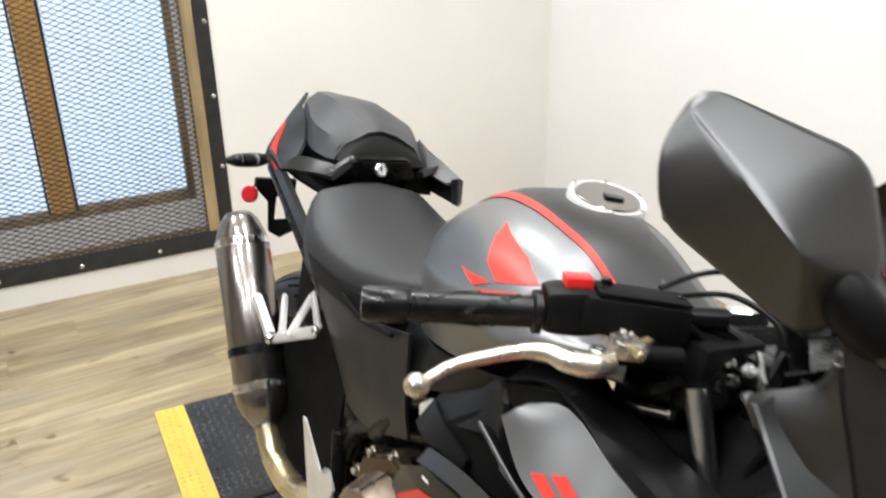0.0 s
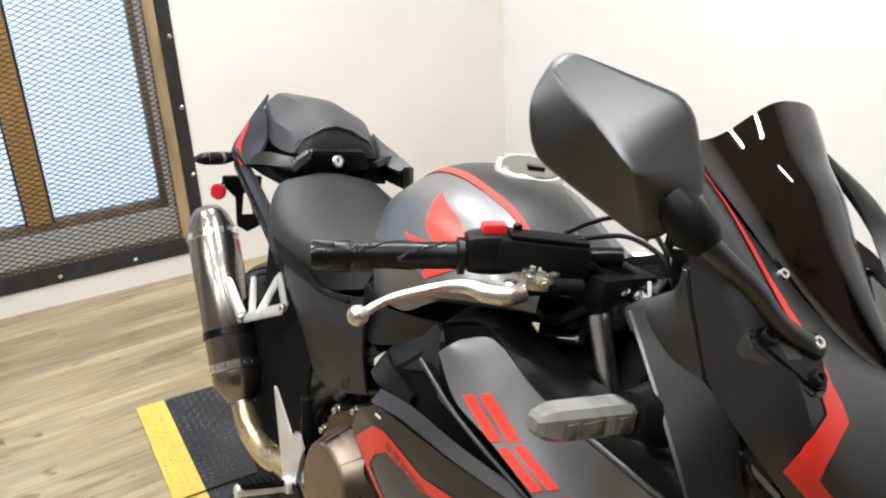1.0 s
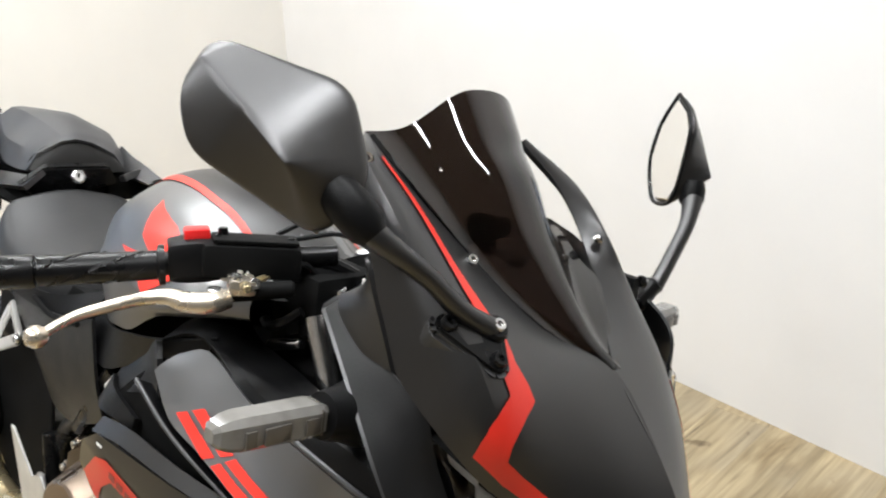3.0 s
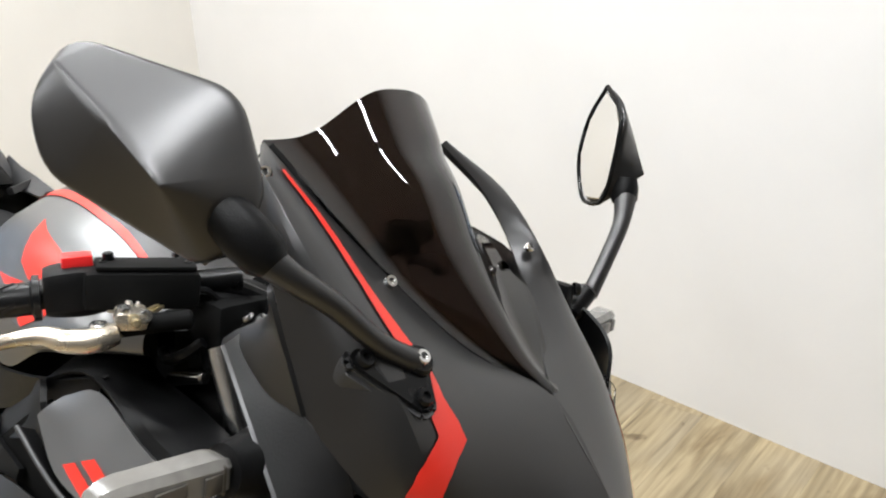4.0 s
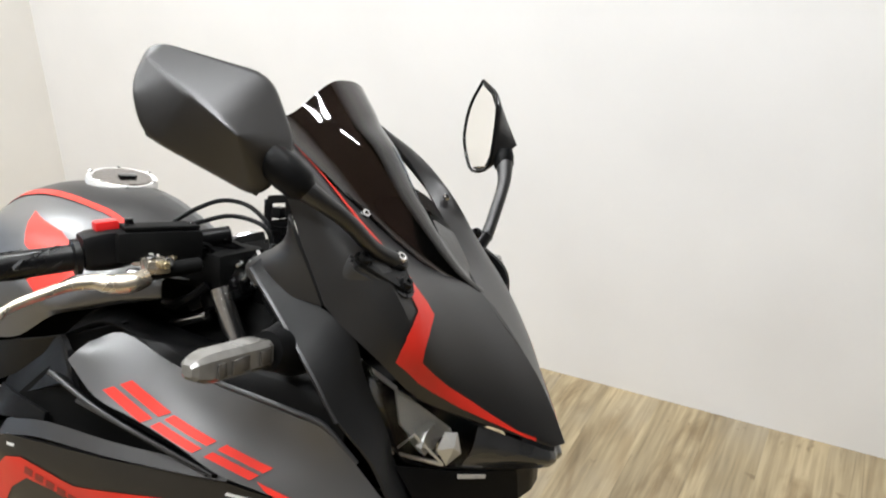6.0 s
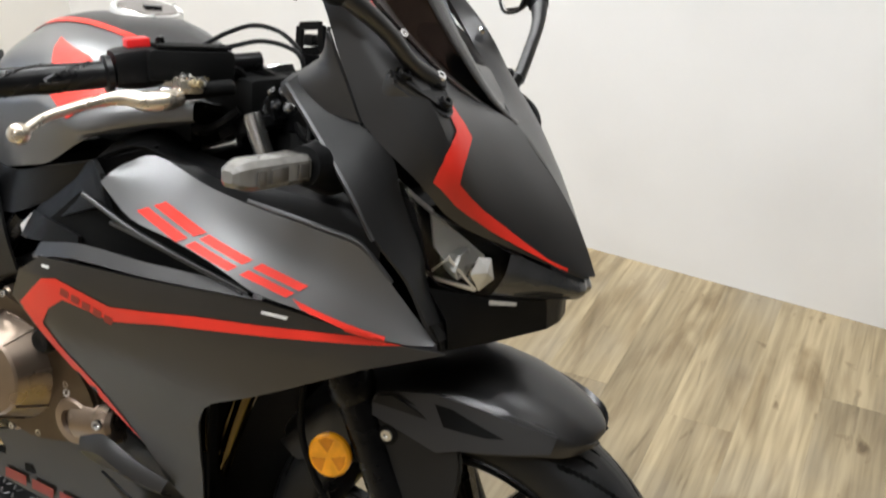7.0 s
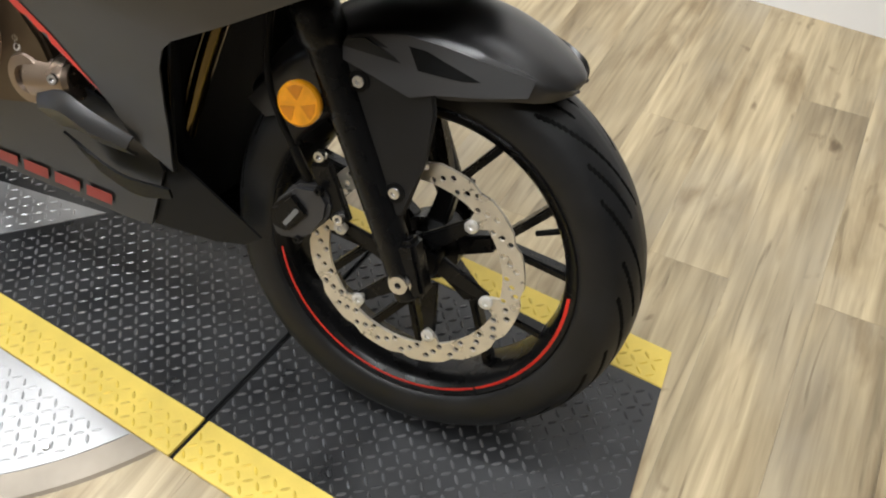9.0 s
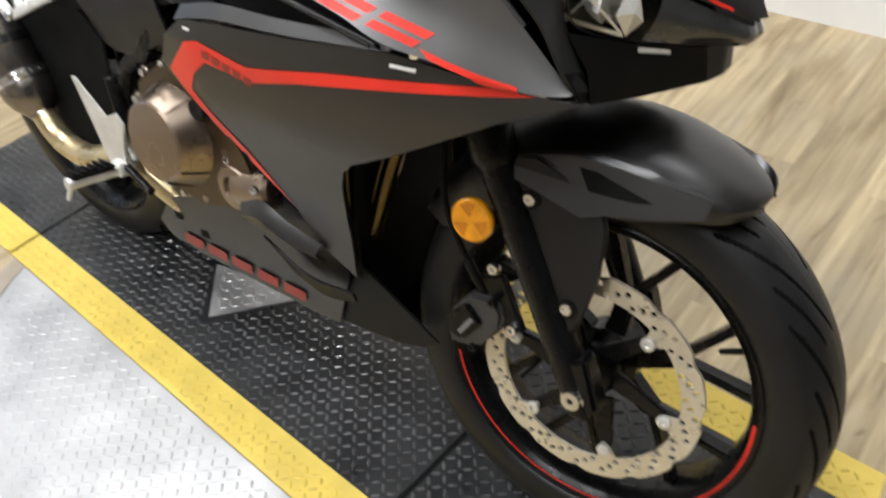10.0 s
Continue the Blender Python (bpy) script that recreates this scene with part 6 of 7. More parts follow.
    # rear turn signals and number-plate holder
    for s in (-1, 1):
        pts = [(x, y if s < 0 else 0.072 - y, z) for x, y, z in ((-1.415, -0.070, 0.846), (-1.395, -0.105, 0.845), (-1.388, -0.125, 0.844), (-1.382, -0.165, 0.843), (-1.380, -0.186, 0.842))]
        sig = sub("rear_signal", tube(pts, [0.010, 0.011, 0.014, 0.013, 0.006], 12), GRIP, None, "black slim rear turn signal")
        sub("lens", tube([pts[2], Vector(pts[2]).lerp(Vector(pts[3]), 0.9)], [0.0145, 0.0136], 12, 2), SIGNAL_LENS, sig, "smoked lens")
    holder = sub("plate_holder", beam((-1.490, -0.080, 0.771), (-1.490, 0.010, 0.768), 0.020, 0.026, 0.014, 0.014, (0, 0, 1)), PLASTIC, None, "black number plate bracket")
    side_on = Matrix(((0, 0, 1, -1.499), (1, 0, 0, 0), (0, 1, 0, 0), (0, 0, 0, 1)))
    for shape in ([(-0.080, 0.776), (-0.039, 0.779), (-0.020, 0.742), (-0.045, 0.728), (-0.072, 0.753)], [(-0.046, 0.738), (-0.027, 0.742), (-0.026, 0.655), (-0.036, 0.662)], [(-0.024, 0.745), (-0.001, 0.727), (0.029, 0.666), (0.008, 0.672), (-0.008, 0.716)], [(-0.036, 0.662), (-0.027, 0.688), (0.010, 0.690), (0.029, 0.666), (-0.010, 0.647)]):
        sub("bracket_plate", plate(shape, 0.006, side_on, 0.001), PLASTIC, holder)
    sub("reflector", lathe([(0, 0.004), (0.015, 0.003), (0.018, 0), (0.018, -0.006), (0, -0.006)], (-1.492, -0.090, 0.744), (-1.30, -0.30, 0.80), 28), RED_LENS, holder, "round red reflector")
    sub("reflector_stay", beam((-1.496, -0.088, 0.752), (-1.492, -0.074, 0.768), 0.008, 0.008, 0.004, 0.004, (1, 0, 0)), PLASTIC, holder)


def build_exhaust():
    a, b = Vector((-1.328, -0.160, 0.703)), Vector((-1.166, -0.149, 0.456))
    d = (b - a).normalized()
    L = (b - a).length
    can = sub("muffler", lathe([(0.0480, 0.0), (0.0508, 0.004), (0.0508, L - 0.004), (0.0480, L)], a, b, 56), TITANIUM, None, "brushed titanium muffler can")
    sub("band", lathe([(0.0508, 0.004), (0.0521, 0.005), (0.0521, 0.017), (0.0508, 0.018)], a, b, 56), CHROME, can, "polished rivet band")
    sub("band", lathe([(0.0508, L - 0.022), (0.0521, L - 0.021), (0.0521, L - 0.006), (0.0508, L - 0.005)], a, b, 56), CHROME, can, "polished rivet band")
    sub("end_cap", lathe([(0.0492, 0.003), (0.046, -0.010), (0.037, -0.034), (0.026, -0.048), (0.022, -0.050), (0.020, -0.04), (0.020, -0.01), (0, -0.01)], a, b, 48), TITANIUM, can, "dark tapered end cap")
    sub("front_cone", lathe([(0.0492, L - 0.003), (0.0496, L + 0.012), (0.0410, L + 0.034), (0.0245, L + 0.056), (0.026, L + 0.060)], a, b, 48), TITANIUM, can, "grey steel cone")
    sub("clamp", lathe([(0.0511, L * 0.70), (0.0532, L * 0.703), (0.0532, L * 0.752), (0.0511, L * 0.755)], a, b, 48), SATIN, can, "black hanger strap")
    up = d.cross(Vector((0, 1, 0))).normalized()
    e1 = d.cross(up).normalized()
    for k in range(20):
        th = 2 * math.pi * k / 20
        for h in (0.011, L - 0.0135):
            p = a + d * h + (up * math.cos(th) + e1 * math.sin(th)) * 0.0518
            n = up * math.cos(th) + e1 * math.sin(th)
            if n.y < 0.35:
                bolt("rivet", p, n, 0.0028, 0.002, STEEL, can, socket=False)
    sub("badge", lathe([(0.0511, L * 0.10), (0.0514, L * 0.10), (0.0514, L * 0.20), (0.0511, L * 0.20)], a, b, 8, start=0.0, sweep=0.9), RED, can, "red badge")
    sub("badge", lathe([(0.0511, L * 0.22), (0.0514, L * 0.22), (0.0514, L * 0.42), (0.0511, L * 0.42)], a, b, 8, start=0.0, sweep=0.5), YELLOW, can, "yellow badge")
    tip = b + d * 0.045
    pipe = tube([tip - d * 0.012, (-1.118, -0.146, 0.390), (-1.078, -0.145, 0.364), (-1.010, -0.143, 0.355), (-0.930, -0.138, 0.372), (-0.87, -0.12, 0.360), (-0.70, -0.08, 0.26)], [0.0225, 0.0225, 0.0225, 0.0225, 0.0225, 0.0225, 0.0225], 24)
    sub("exhaust_pipe", pipe, GOLD_STEEL, None, "heat-tinted steel exhaust pipe")


def build_rear_wheel():
    """The wheel and its swingarm stand a little upright of the leaning body."""
    first = set(bike.children_recursive)
    wheel = sub("rear_wheel", tyre_mesh(-1.41, 0.312, 0.312, 0.078, 0.222, True, 360), TYRE, None, "wide rear tyre with tread grooves", 50)
    # groove faces again take the shade black
    wheel.data.materials.append(SHADE)
    prof = [(0.224, -0.065), (0.229, -0.070), (0.222, -0.073), (0.212, -0.066), (0.205, -0.055), (0.199, -0.02), (0.199, 0.02), (0.205, 0.055), (0.212, 0.066), (0.222, 0.073), (0.229, 0.070), (0.224, 0.065)]
    sub("rim", lathe(prof, (-1.41, 0, 0.312), (-1.41, 1, 0.312), 72), SATIN, wheel, "satin black rim")
    sub("hub", lathe([(0, -0.06), (0.04, -0.06), (0.055, -0.03), (0.055, 0.03), (0.04, 0.06), (0, 0.06)], (-1.41, 0, 0.312), (-1.41, 1, 0.312), 32), SATIN, wheel)
    for k in range(6):
        t = radians(60 * k + 12)
        bm = bmesh.new()
        for s in (-1, 1):
            e = t + s * radians(13)
            beam((-1.41 + 0.05 * math.cos(t), 0, 0.312 + 0.05 * math.sin(t)), (-1.41 + 0.203 * math.cos(e), 0, 0.312 + 0.203 * math.sin(e)), 0.018, 0.014, 0.03, 0.03, (-math.sin(t), 0, math.cos(t)), bm, 0.003)
        sub("spoke", bm, SATIN, wheel)
    sub("brake_disc", disc_mesh(-1.41, 0.312, -0.075, 0.005, 0.120, 0.092, 0.080, 0.2), DISC, wheel, "drilled rear brake disc", 30)
    arm = sub("swingarm", beam((-0.92, -0.105, 0.395), (-1.44, -0.115, 0.312), 0.085, 0.055, 0.035, 0.03, (0, 0, 1), bevel=0.008), SATIN, None, "black box-section swingarm")
    sub("arm_left", beam((-0.92, 0.105, 0.395), (-1.44, 0.115, 0.312), 0.085, 0.055, 0.035, 0.03, (0, 0, 1), bevel=0.008), SATIN, arm)
    sub("cross_member", beam((-0.98, -0.11, 0.40), (-0.98, 0.11, 0.40), 0.09, 0.09, 0.06, 0.06, (0, 0, 1), bevel=0.01), SATIN, arm)
    sub("hugger", loft([[(-1.41 + r * math.cos(radians(q)), y, 0.312 + r * math.sin(radians(q))) for y, r in ((-0.088, 0.300), (-0.075, 0.328), (0, 0.336), (0.075, 0.328), (0.088, 0.300))] for q in (15, 30, 48, 62)], 3, 3, 0.003), PLASTIC, arm, "black rear hugger")
    top = Vector((-1.30, 0.025, 0.60))
    lean = Matrix.Translation(top) @ Matrix.Rotation(radians(9), 4, "X") @ Matrix.Translation(-Vector((-1.41, 0, 0.60)))
    for ob in set(bike.children_recursive) - first:
        ob.data.transform(lean)
    # near-black plate added over the wheel side, painting in the dark there
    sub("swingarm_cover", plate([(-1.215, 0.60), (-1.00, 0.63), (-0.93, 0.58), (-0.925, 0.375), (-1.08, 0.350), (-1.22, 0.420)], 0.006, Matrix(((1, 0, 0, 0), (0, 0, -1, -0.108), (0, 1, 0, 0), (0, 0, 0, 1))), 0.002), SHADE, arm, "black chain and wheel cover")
    # shock absorber
    sh = sub("shock_absorber", rod((-1.00, -0.03, 0.36), (-0.985, -0.03, 0.60), 0.026, None, 24, 0.004), PLASTIC, None, "black rear shock absorber")
    sub("label", rod((-1.00, -0.062, 0.452), (-0.995, -0.062, 0.508), 0.033, None, 20, 0.003), FOIL, sh, "silver reservoir wrap")
    sub("spring", tube([(-1.0 + 0.036 * math.cos(q * 0.8), -0.05 + 0.036 * math.sin(q * 0.8), 0.36 + 0.0095 * q) for q in range(14)], 0.007, 8, 3), SATIN, sh)
    stand = sub("side_stand", tube([(-0.80, 0.10, 0.22), (-0.78, 0.16, 0.10), (-0.76, 0.205, 0.035)], 0.011, 12), SATIN, None, "black side stand folded out")
    sub("foot", box(-0.80, -0.72, 0.19, 0.235, 0.022, 0.036, 0.004), SATIN, stand)


def build_engine():
    # core is a plain box whose black stands for the unlit engine
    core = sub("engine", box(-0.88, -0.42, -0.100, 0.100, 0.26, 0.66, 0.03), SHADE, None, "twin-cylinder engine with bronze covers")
    c = Vector((-0.690, -0.130, 0.490))
    out = c + Vector((0.02, -1, 0.03))
    sub("clutch_cover", lathe([(0.096, 0), (0.096, 0.010), (0.091, 0.016), (0.088, 0.022), (0.085, 0.024), (0.064, 0.070), (0.060, 0.073), (0.030, 0.075), (0, 0.075)], c, out, 64), BRONZE, core, "round bronze clutch cover", 24)
    for k in range(8):
        t = k * math.pi / 4 + 0.2
        p = c + Vector((0.094 * math.cos(t), -0.022, 0.094 * math.sin(t)))
        sub("rib", beam(c + Vector((0.066 * math.cos(t), -0.068, 0.066 * math.sin(t))), c + Vector((0.0855 * math.cos(t), -0.0255, 0.0855 * math.sin(t))), 0.003, 0.004, 0.004, 0.004, (-math.sin(t), 0, math.cos(t)), bevel=0.0006), BRONZE, core)
    for k in range(11):
        t = k * 2 * math.pi / 11
        p = c + Vector((0.110 * math.cos(t), -0.010, 0.110 * math.sin(t)))
        sub("boss", rod(p + Vector((0, 0.03, 0)), p + Vector((0, -0.010, 0)), 0.011, 0.010, 16, 0.002), BRONZE, core)
        bolt("cover_bolt", p + Vector((0, -0.010, 0)), (0, -1, 0), 0.0065, 0.006, STEEL, core, label="steel cover bolt")
    sub("crankcase", plate([(-0.80, 0.40), (-0.78, 0.56), (-0.70, 0.605), (-0.60, 0.58), (-0.53, 0.50), (-0.50, 0.44), (-0.55, 0.40), (-0.66, 0.375)], 0.028, Matrix(((1, 0, 0, 0), (0, 0, -1, -0.128), (0, 1, 0, 0), (0, 0, 0, 1))), 0.006), SHADED_BRONZE, core, "bronze crankcase flange darkened as a shaded gap")
    p = Vector((-0.565, -0.120, 0.436))
    sub("water_pump", lathe([(0.040, 0), (0.040, 0.030), (0.034, 0.040), (0.020, 0.042), (0.018, 0.036), (0, 0.036)], p, p + Vector((0, -1, 0)), 40), BRONZE, core, "bronze pump cover")
    sub("pump_neck", rod(p + Vector((0.0, -0.012, 0.0)), p + Vector((0.080, -0.016, 0.016)), 0.037, 0.031, 32, 0.006), BRONZE, core)
    bolt("pump_bolt", p + Vector((0.062, -0.046, 0.020)), (0.3, -1, 0.2), 0.008, 0.008, STEEL, core)
    bolt("pump_bolt", p + Vector((-0.012, -0.030, 0.040)), (0, -1, 0.4), 0.007, 0.008, STEEL, core)
    sub("oil_cap", lathe([(0.020, 0), (0.020, 0.014), (0.016, 0.020), (0.006, 0.020), (0, 0.018)], (-0.600, -0.160, 0.560), (-0.59, -1, 0.58), 10), PLASTIC, core, "black oil filler cap")
    # frame tubes
    fr = sub("frame", tube([(-0.36, -0.09, 0.80), (-0.52, -0.118, 0.715), (-0.70, -0.118, 0.635), (-0.86, -0.115, 0.55), (-0.90, -0.115, 0.42), (-0.89, -0.11, 0.32)], 0.016, 16), SATIN, None, "black tubular steel frame")
    sub("frame_tube", tube([(-0.36, 0.09, 0.80), (-0.52, 0.150, 0.715), (-0.70, 0.150, 0.635), (-0.86, 0.130, 0.55), (-0.90, 0.125, 0.42), (-0.89, 0.12, 0.32)], 0.022, 16), SATIN, fr)
    sub("seat_tube", tube([(-0.80, -0.128, 0.60), (-0.95, -0.120, 0.665), (-1.15, -0.105, 0.745), (-1.40, -0.08, 0.83)], 0.015, 12), SATIN, fr)
    sub("seat_tube", tube([(-0.80, 0.128, 0.60), (-0.95, 0.120, 0.665), (-1.15, 0.105, 0.745), (-1.40, 0.08, 0.83)], 0.015, 12), SATIN, fr)
    sub("brace", tube([(-0.78, -0.135, 0.59), (-0.72, -0.142, 0.66), (-0.66, -0.146, 0.73)], 0.014, 10), SATIN, fr)
    # radiator behind the front wheel, in near-black that paints in the shade of its well
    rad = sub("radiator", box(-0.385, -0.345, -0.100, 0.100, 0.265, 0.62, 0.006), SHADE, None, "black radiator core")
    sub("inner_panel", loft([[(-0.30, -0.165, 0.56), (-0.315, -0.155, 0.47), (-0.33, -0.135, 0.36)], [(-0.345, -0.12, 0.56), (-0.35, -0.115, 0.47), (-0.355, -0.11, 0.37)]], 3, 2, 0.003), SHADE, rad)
    for a in (((-0.33, -0.10, 0.565), (-0.345, -0.108, 0.50), (-0.345, -0.11, 0.43)), ((-0.27, -0.092, 0.575), (-0.30, -0.10, 0.48), (-0.338, -0.10, 0.365))):
        sub("header_pipe", tube([Vector(q) + Vector((-0.03, 0.02, 0)) for q in a], 0.016, 12), material("dark_exhaust_steel", (0.10, 0.075, 0.035), 0.15, 1.0), rad, "dark bronze exhaust header")
    sub("hose", tube([(-0.33, -0.12, 0.60), (-0.38, -0.125, 0.64), (-0.45, -0.13, 0.62)], 0.016, 12), PLASTIC, rad)


def build_rearset():
    rs = sub("footrest_bracket", beam((-0.885, -0.150, 0.470), (-0.845, -0.155, 0.395), 0.022, 0.046, 0.008, 0.012, (0.9, 0, 0.4), bevel=0.003), ALLOY, None, "cast alloy footrest bracket")
    sub("heel_guard", plate([(-0.956, 0.528), (-0.946, 0.529), (-0.872, 0.474), (-0.840, 0.490), (-0.822, 0.474), (-0.834, 0.430), (-0.837, 0.392), (-0.872, 0.376), (-0.888, 0.386), (-0.916, 0.450)], 0.004, Matrix(((1, 0, 0, 0), (0, 0, -1, -0.165), (0, 1, 0, 0), (0, 0, 0, 1))), 0.001), ALLOY, rs, "pressed alloy heel guard")
    sub("pivot", rod((-0.856, -0.150, 0.388), (-0.856, -0.180, 0.388), 0.019, 0.016, 20, 0.003), ALLOY, rs)
    peg = sub("footpeg", rod((-0.858, -0.175, 0.386), (-0.868, -0.264, 0.388), 0.012, 0.011, 16, 0.002), ALLOY, None, "alloy footpeg with a black rubber")
    sub("rubber", beam((-0.858, -0.184, 0.398), (-0.867, -0.258, 0.400), 0.030, 0.026, 0.010, 0.010, (1, 0, 0), bevel=0.003), PLASTIC, peg, "black ribbed rubber")
    for k in range(6):
        y = -0.195 - 0.011 * k
        sub("rib", box(-0.876, -0.850, y - 0.002, y + 0.002, 0.4025, 0.4085, 0.001), PLASTIC, peg)
    sub("feeler", rod((-0.867, -0.256, 0.384), (-0.869, -0.266, 0.360), 0.005, 0.004, 12, 0.001), ALLOY, peg)
    lever = tube([(-0.850, -0.165, 0.395), (-0.825, -0.167, 0.386), (-0.790, -0.170, 0.374), (-0.770, -0.172, 0.370)], 0.007, 10)
    sub("brake_pedal", lever, SATIN, None, "black rear brake pedal")
    sub("master_cylinder", rod((-0.875, -0.130, 0.43), (-0.895, -0.130, 0.53), 0.013, None, 16, 0.002), SATIN, None, "black rear brake cylinder")
    # pillion peg hanger
    h = sub("pillion_hanger", beam((-1.005, -0.135, 0.655), (-1.070, -0.185, 0.615), 0.026, 0.022, 0.010, 0.010, (0, 0.3, 1), bevel=0.003), ALLOY, None, "cast alloy pillion footrest hanger")
    sub("arm", beam((-1.055, -0.130, 0.700), (-1.045, -0.170, 0.628), 0.018, 0.020, 0.009, 0.009, (1, 0, 0.2), bevel=0.003), ALLOY, h)
    sub("arm", beam((-1.055, -0.132, 0.702), (-1.003, -0.138, 0.655), 0.014, 0.018, 0.008, 0.008, (0.5, 0, 1), bevel=0.002), ALLOY, h)
    sub("peg", beam((-1.072, -0.190, 0.618), (-1.130, -0.200, 0.672), 0.020, 0.016, 0.016, 0.014, (0.5, 0, 0.6), bevel=0.004), ALLOY, h, "folded pillion peg")
    sub("peg_fork", beam((-1.058, -0.176, 0.622), (-1.085, -0.168, 0.690), 0.014, 0.010, 0.012, 0.010, (1, 0, 0), bevel=0.003), ALLOY, h)
    bolt("hanger_bolt", (-1.003, -0.142, 0.656), (0, -1, 0), 0.010, 0.006, STEEL, h)
    bolt("hanger_bolt", (-1.070, -0.192, 0.615), (0, -1, 0), 0.009, 0.006, STEEL, h)


build_tank()
build_seat()
build_exhaust()
build_rear_wheel()
build_engine()
build_rearset()
# ---- motorcycle: handlebars and controls ----
def build_bar(s):
    a, b = Vector((-0.292, s * 0.095, 0.985)), Vector((-0.438, s * 0.368, 0.953))
    d = (b - a).normalized()
    bar = sub("handlebar", rod(a, b, 0.011, None, 20), SATIN, None, "black clip-on handlebar")
    g0, g1 = a + d * 0.175, a + d * 0.292
    grip = sub("grip", lathe([(0.0, 0), (0.0205, 0), (0.0205, 0.006), (0.0148, 0.008), (0.0152, 0.060), (0.0148, (g1 - g0).length), (0.0, (g1 - g0).length)], g0, g1, 28), GRIP, bar, "black ribbed rubber grip")
    side = d.cross(Vector((0, 0, 1))).normalized()
    up = side.cross(d)
    for k in range(7):
        for t in range(4):
            th = t * math.pi / 2 + 0.35 * k
            n = side * math.cos(th) + up * math.sin(th)
            p = g0 + d * (0.020 + 0.013 * k) + n * 0.0150
            q = p + d * 0.012 + (side * math.cos(th + 0.5) + up * math.sin(th + 0.5)) * 0.0150 - n * 0.0150
            sub("rib", beam(p, q, 0.004, 0.004, 0.002, 0.002, n.cross(d), bevel=0.0005), GRIP, grip)
    e = a + d * 0.294
    sub("bar_end", lathe([(0.010, 0), (0.0155, 0.001), (0.0165, 0.004), (0.0165, 0.036), (0.0148, 0.042), (0, 0.043)], e, e + d, 28), GRIP, bar, "black bar-end weight")
    # switch housing
    h0, h1 = a + d * 0.115, a + d * 0.172
    rows = []
    for t, r in ((0, 0.015), (0.008, 0.020), (0.03, 0.0215), (0.050, 0.020), (0.057, 0.018)):
        c = h0 + d * t
        rows.append([c + side * r * p + up * (r * q + 0.004) for p, q in ((-1, -0.6), (-0.6, -1), (0.6, -1), (1, -0.6), (1, 0.7), (0.6, 1.1), (-0.6, 1.1), (-1, 0.7))])
    sw = sub("switch_housing", loft(rows, 2, 2, 0, True, caps=True), PLASTIC, bar, "black switch housing", 30)
    if s < 0:
        c = h0 + d * 0.028 + up * 0.028
        bm = box(-0.013, 0.013, -0.010, 0.010, -0.006, 0.009, 0.003)
        fr = Matrix((d, side, up)).transposed().to_4x4()
        fr.translation = c
        sub("kill_switch", bm, RED_PLASTIC, bar, "red engine stop switch", m=fr)
        k2 = h0 + d * 0.002 + up * 0.028
        sub("button", rod(k2 - up * 0.004, k2 + up * 0.008, 0.006, 0.005, 14, 0.001), SATIN, bar)
    fwd = Vector((0.88, s * -0.40, -0.16)).normalized()
    # lever, its perch and the reservoir
    pv = a + d * 0.110 + fwd * 0.050 + Vector((0, 0, -0.006))
    perch = beam(a + d * 0.128 + fwd * 0.006, a + d * 0.128 + fwd * 0.045, 0.026, 0.024, 0.024, 0.020, (0, 0, 1), bevel=0.005)
    sub("lever_perch", perch, ALLOY if s < 0 else SATIN, bar, "silver cast lever perch")
    q = -s
    ball = Vector((-0.349, -0.385 * q, 0.920))
    way = [(-0.300, -0.222 * q, 0.950), (-0.302, -0.240 * q, 0.947), (-0.316, -0.257 * q, 0.946), (-0.331, -0.268 * q, 0.948), (-0.343, -0.289 * q, 0.945), (-0.350, -0.318 * q, 0.939), (-0.354, -0.349 * q, 0.932), (-0.350, -0.378 * q, 0.922)]
    lever = tube(way, [0.010, 0.011, 0.0105, 0.0085, 0.0068, 0.006, 0.0052, 0.0048], 14)
    pv = Vector((-0.308, -0.222 * q, 0.953))
    lv = sub("brake_lever" if s < 0 else "clutch_lever", lever, LEVER, bar, "worn silver alloy lever")
    sub("lever_ball", lathe([(0, 0.011), (0.007, 0.0085), (0.0105, 0.003), (0.0105, -0.003), (0.007, -0.0085), (0, -0.011)], ball, ball + Vector((0, 1, 0)), 20), LEVER, lv)
    bolt("pivot_bolt", Vector((-0.308, -0.232 * q, 0.956)), (0, 0, 1), 0.008, 0.004, STEEL, lv)
    sub("adjuster", beam((-0.300, -0.222 * q, 0.951), (-0.305, -0.166 * q, 0.969), 0.014, 0.006, 0.008, 0.006, (0, 0, 1), bevel=0.002), GOLD_STEEL if s < 0 else ALLOY, lv, "bronze adjuster arm")
    if s < 0:
        r0 = a + d * 0.104 + fwd * 0.016 + Vector((0, 0, -0.010))
        turn = Matrix.Translation(r0) @ Matrix.Rotation(math.atan2(d.y, d.x), 4, "Z")
        tub = sub("reservoir", box(-0.050, 0.050, -0.022, 0.020, 0, 0.036, 0.008), SHADE, bar, "black brake fluid reservoir", m=turn)
        sub("reservoir_lid", box(-0.046, 0.040, -0.018, 0.016, 0.0365, 0.0405, 0.0015), SHADE, tub, "satin black lid", m=turn)
        for u in (-0.040, 0.034):
            bolt("lid_screw", turn @ Vector((u, 0, 0.0405)), (0, 0, 1), 0.0035, 0.0015, SATIN, tub)
        sub("master_cylinder", rod(pv - d * 0.004, pv - d * 0.070, 0.0095, 0.009, 18, 0.003), SHADE, bar)
        knuckle = box(-0.014, 0.014, -0.017, 0.015, -0.009, 0.008, 0.006)
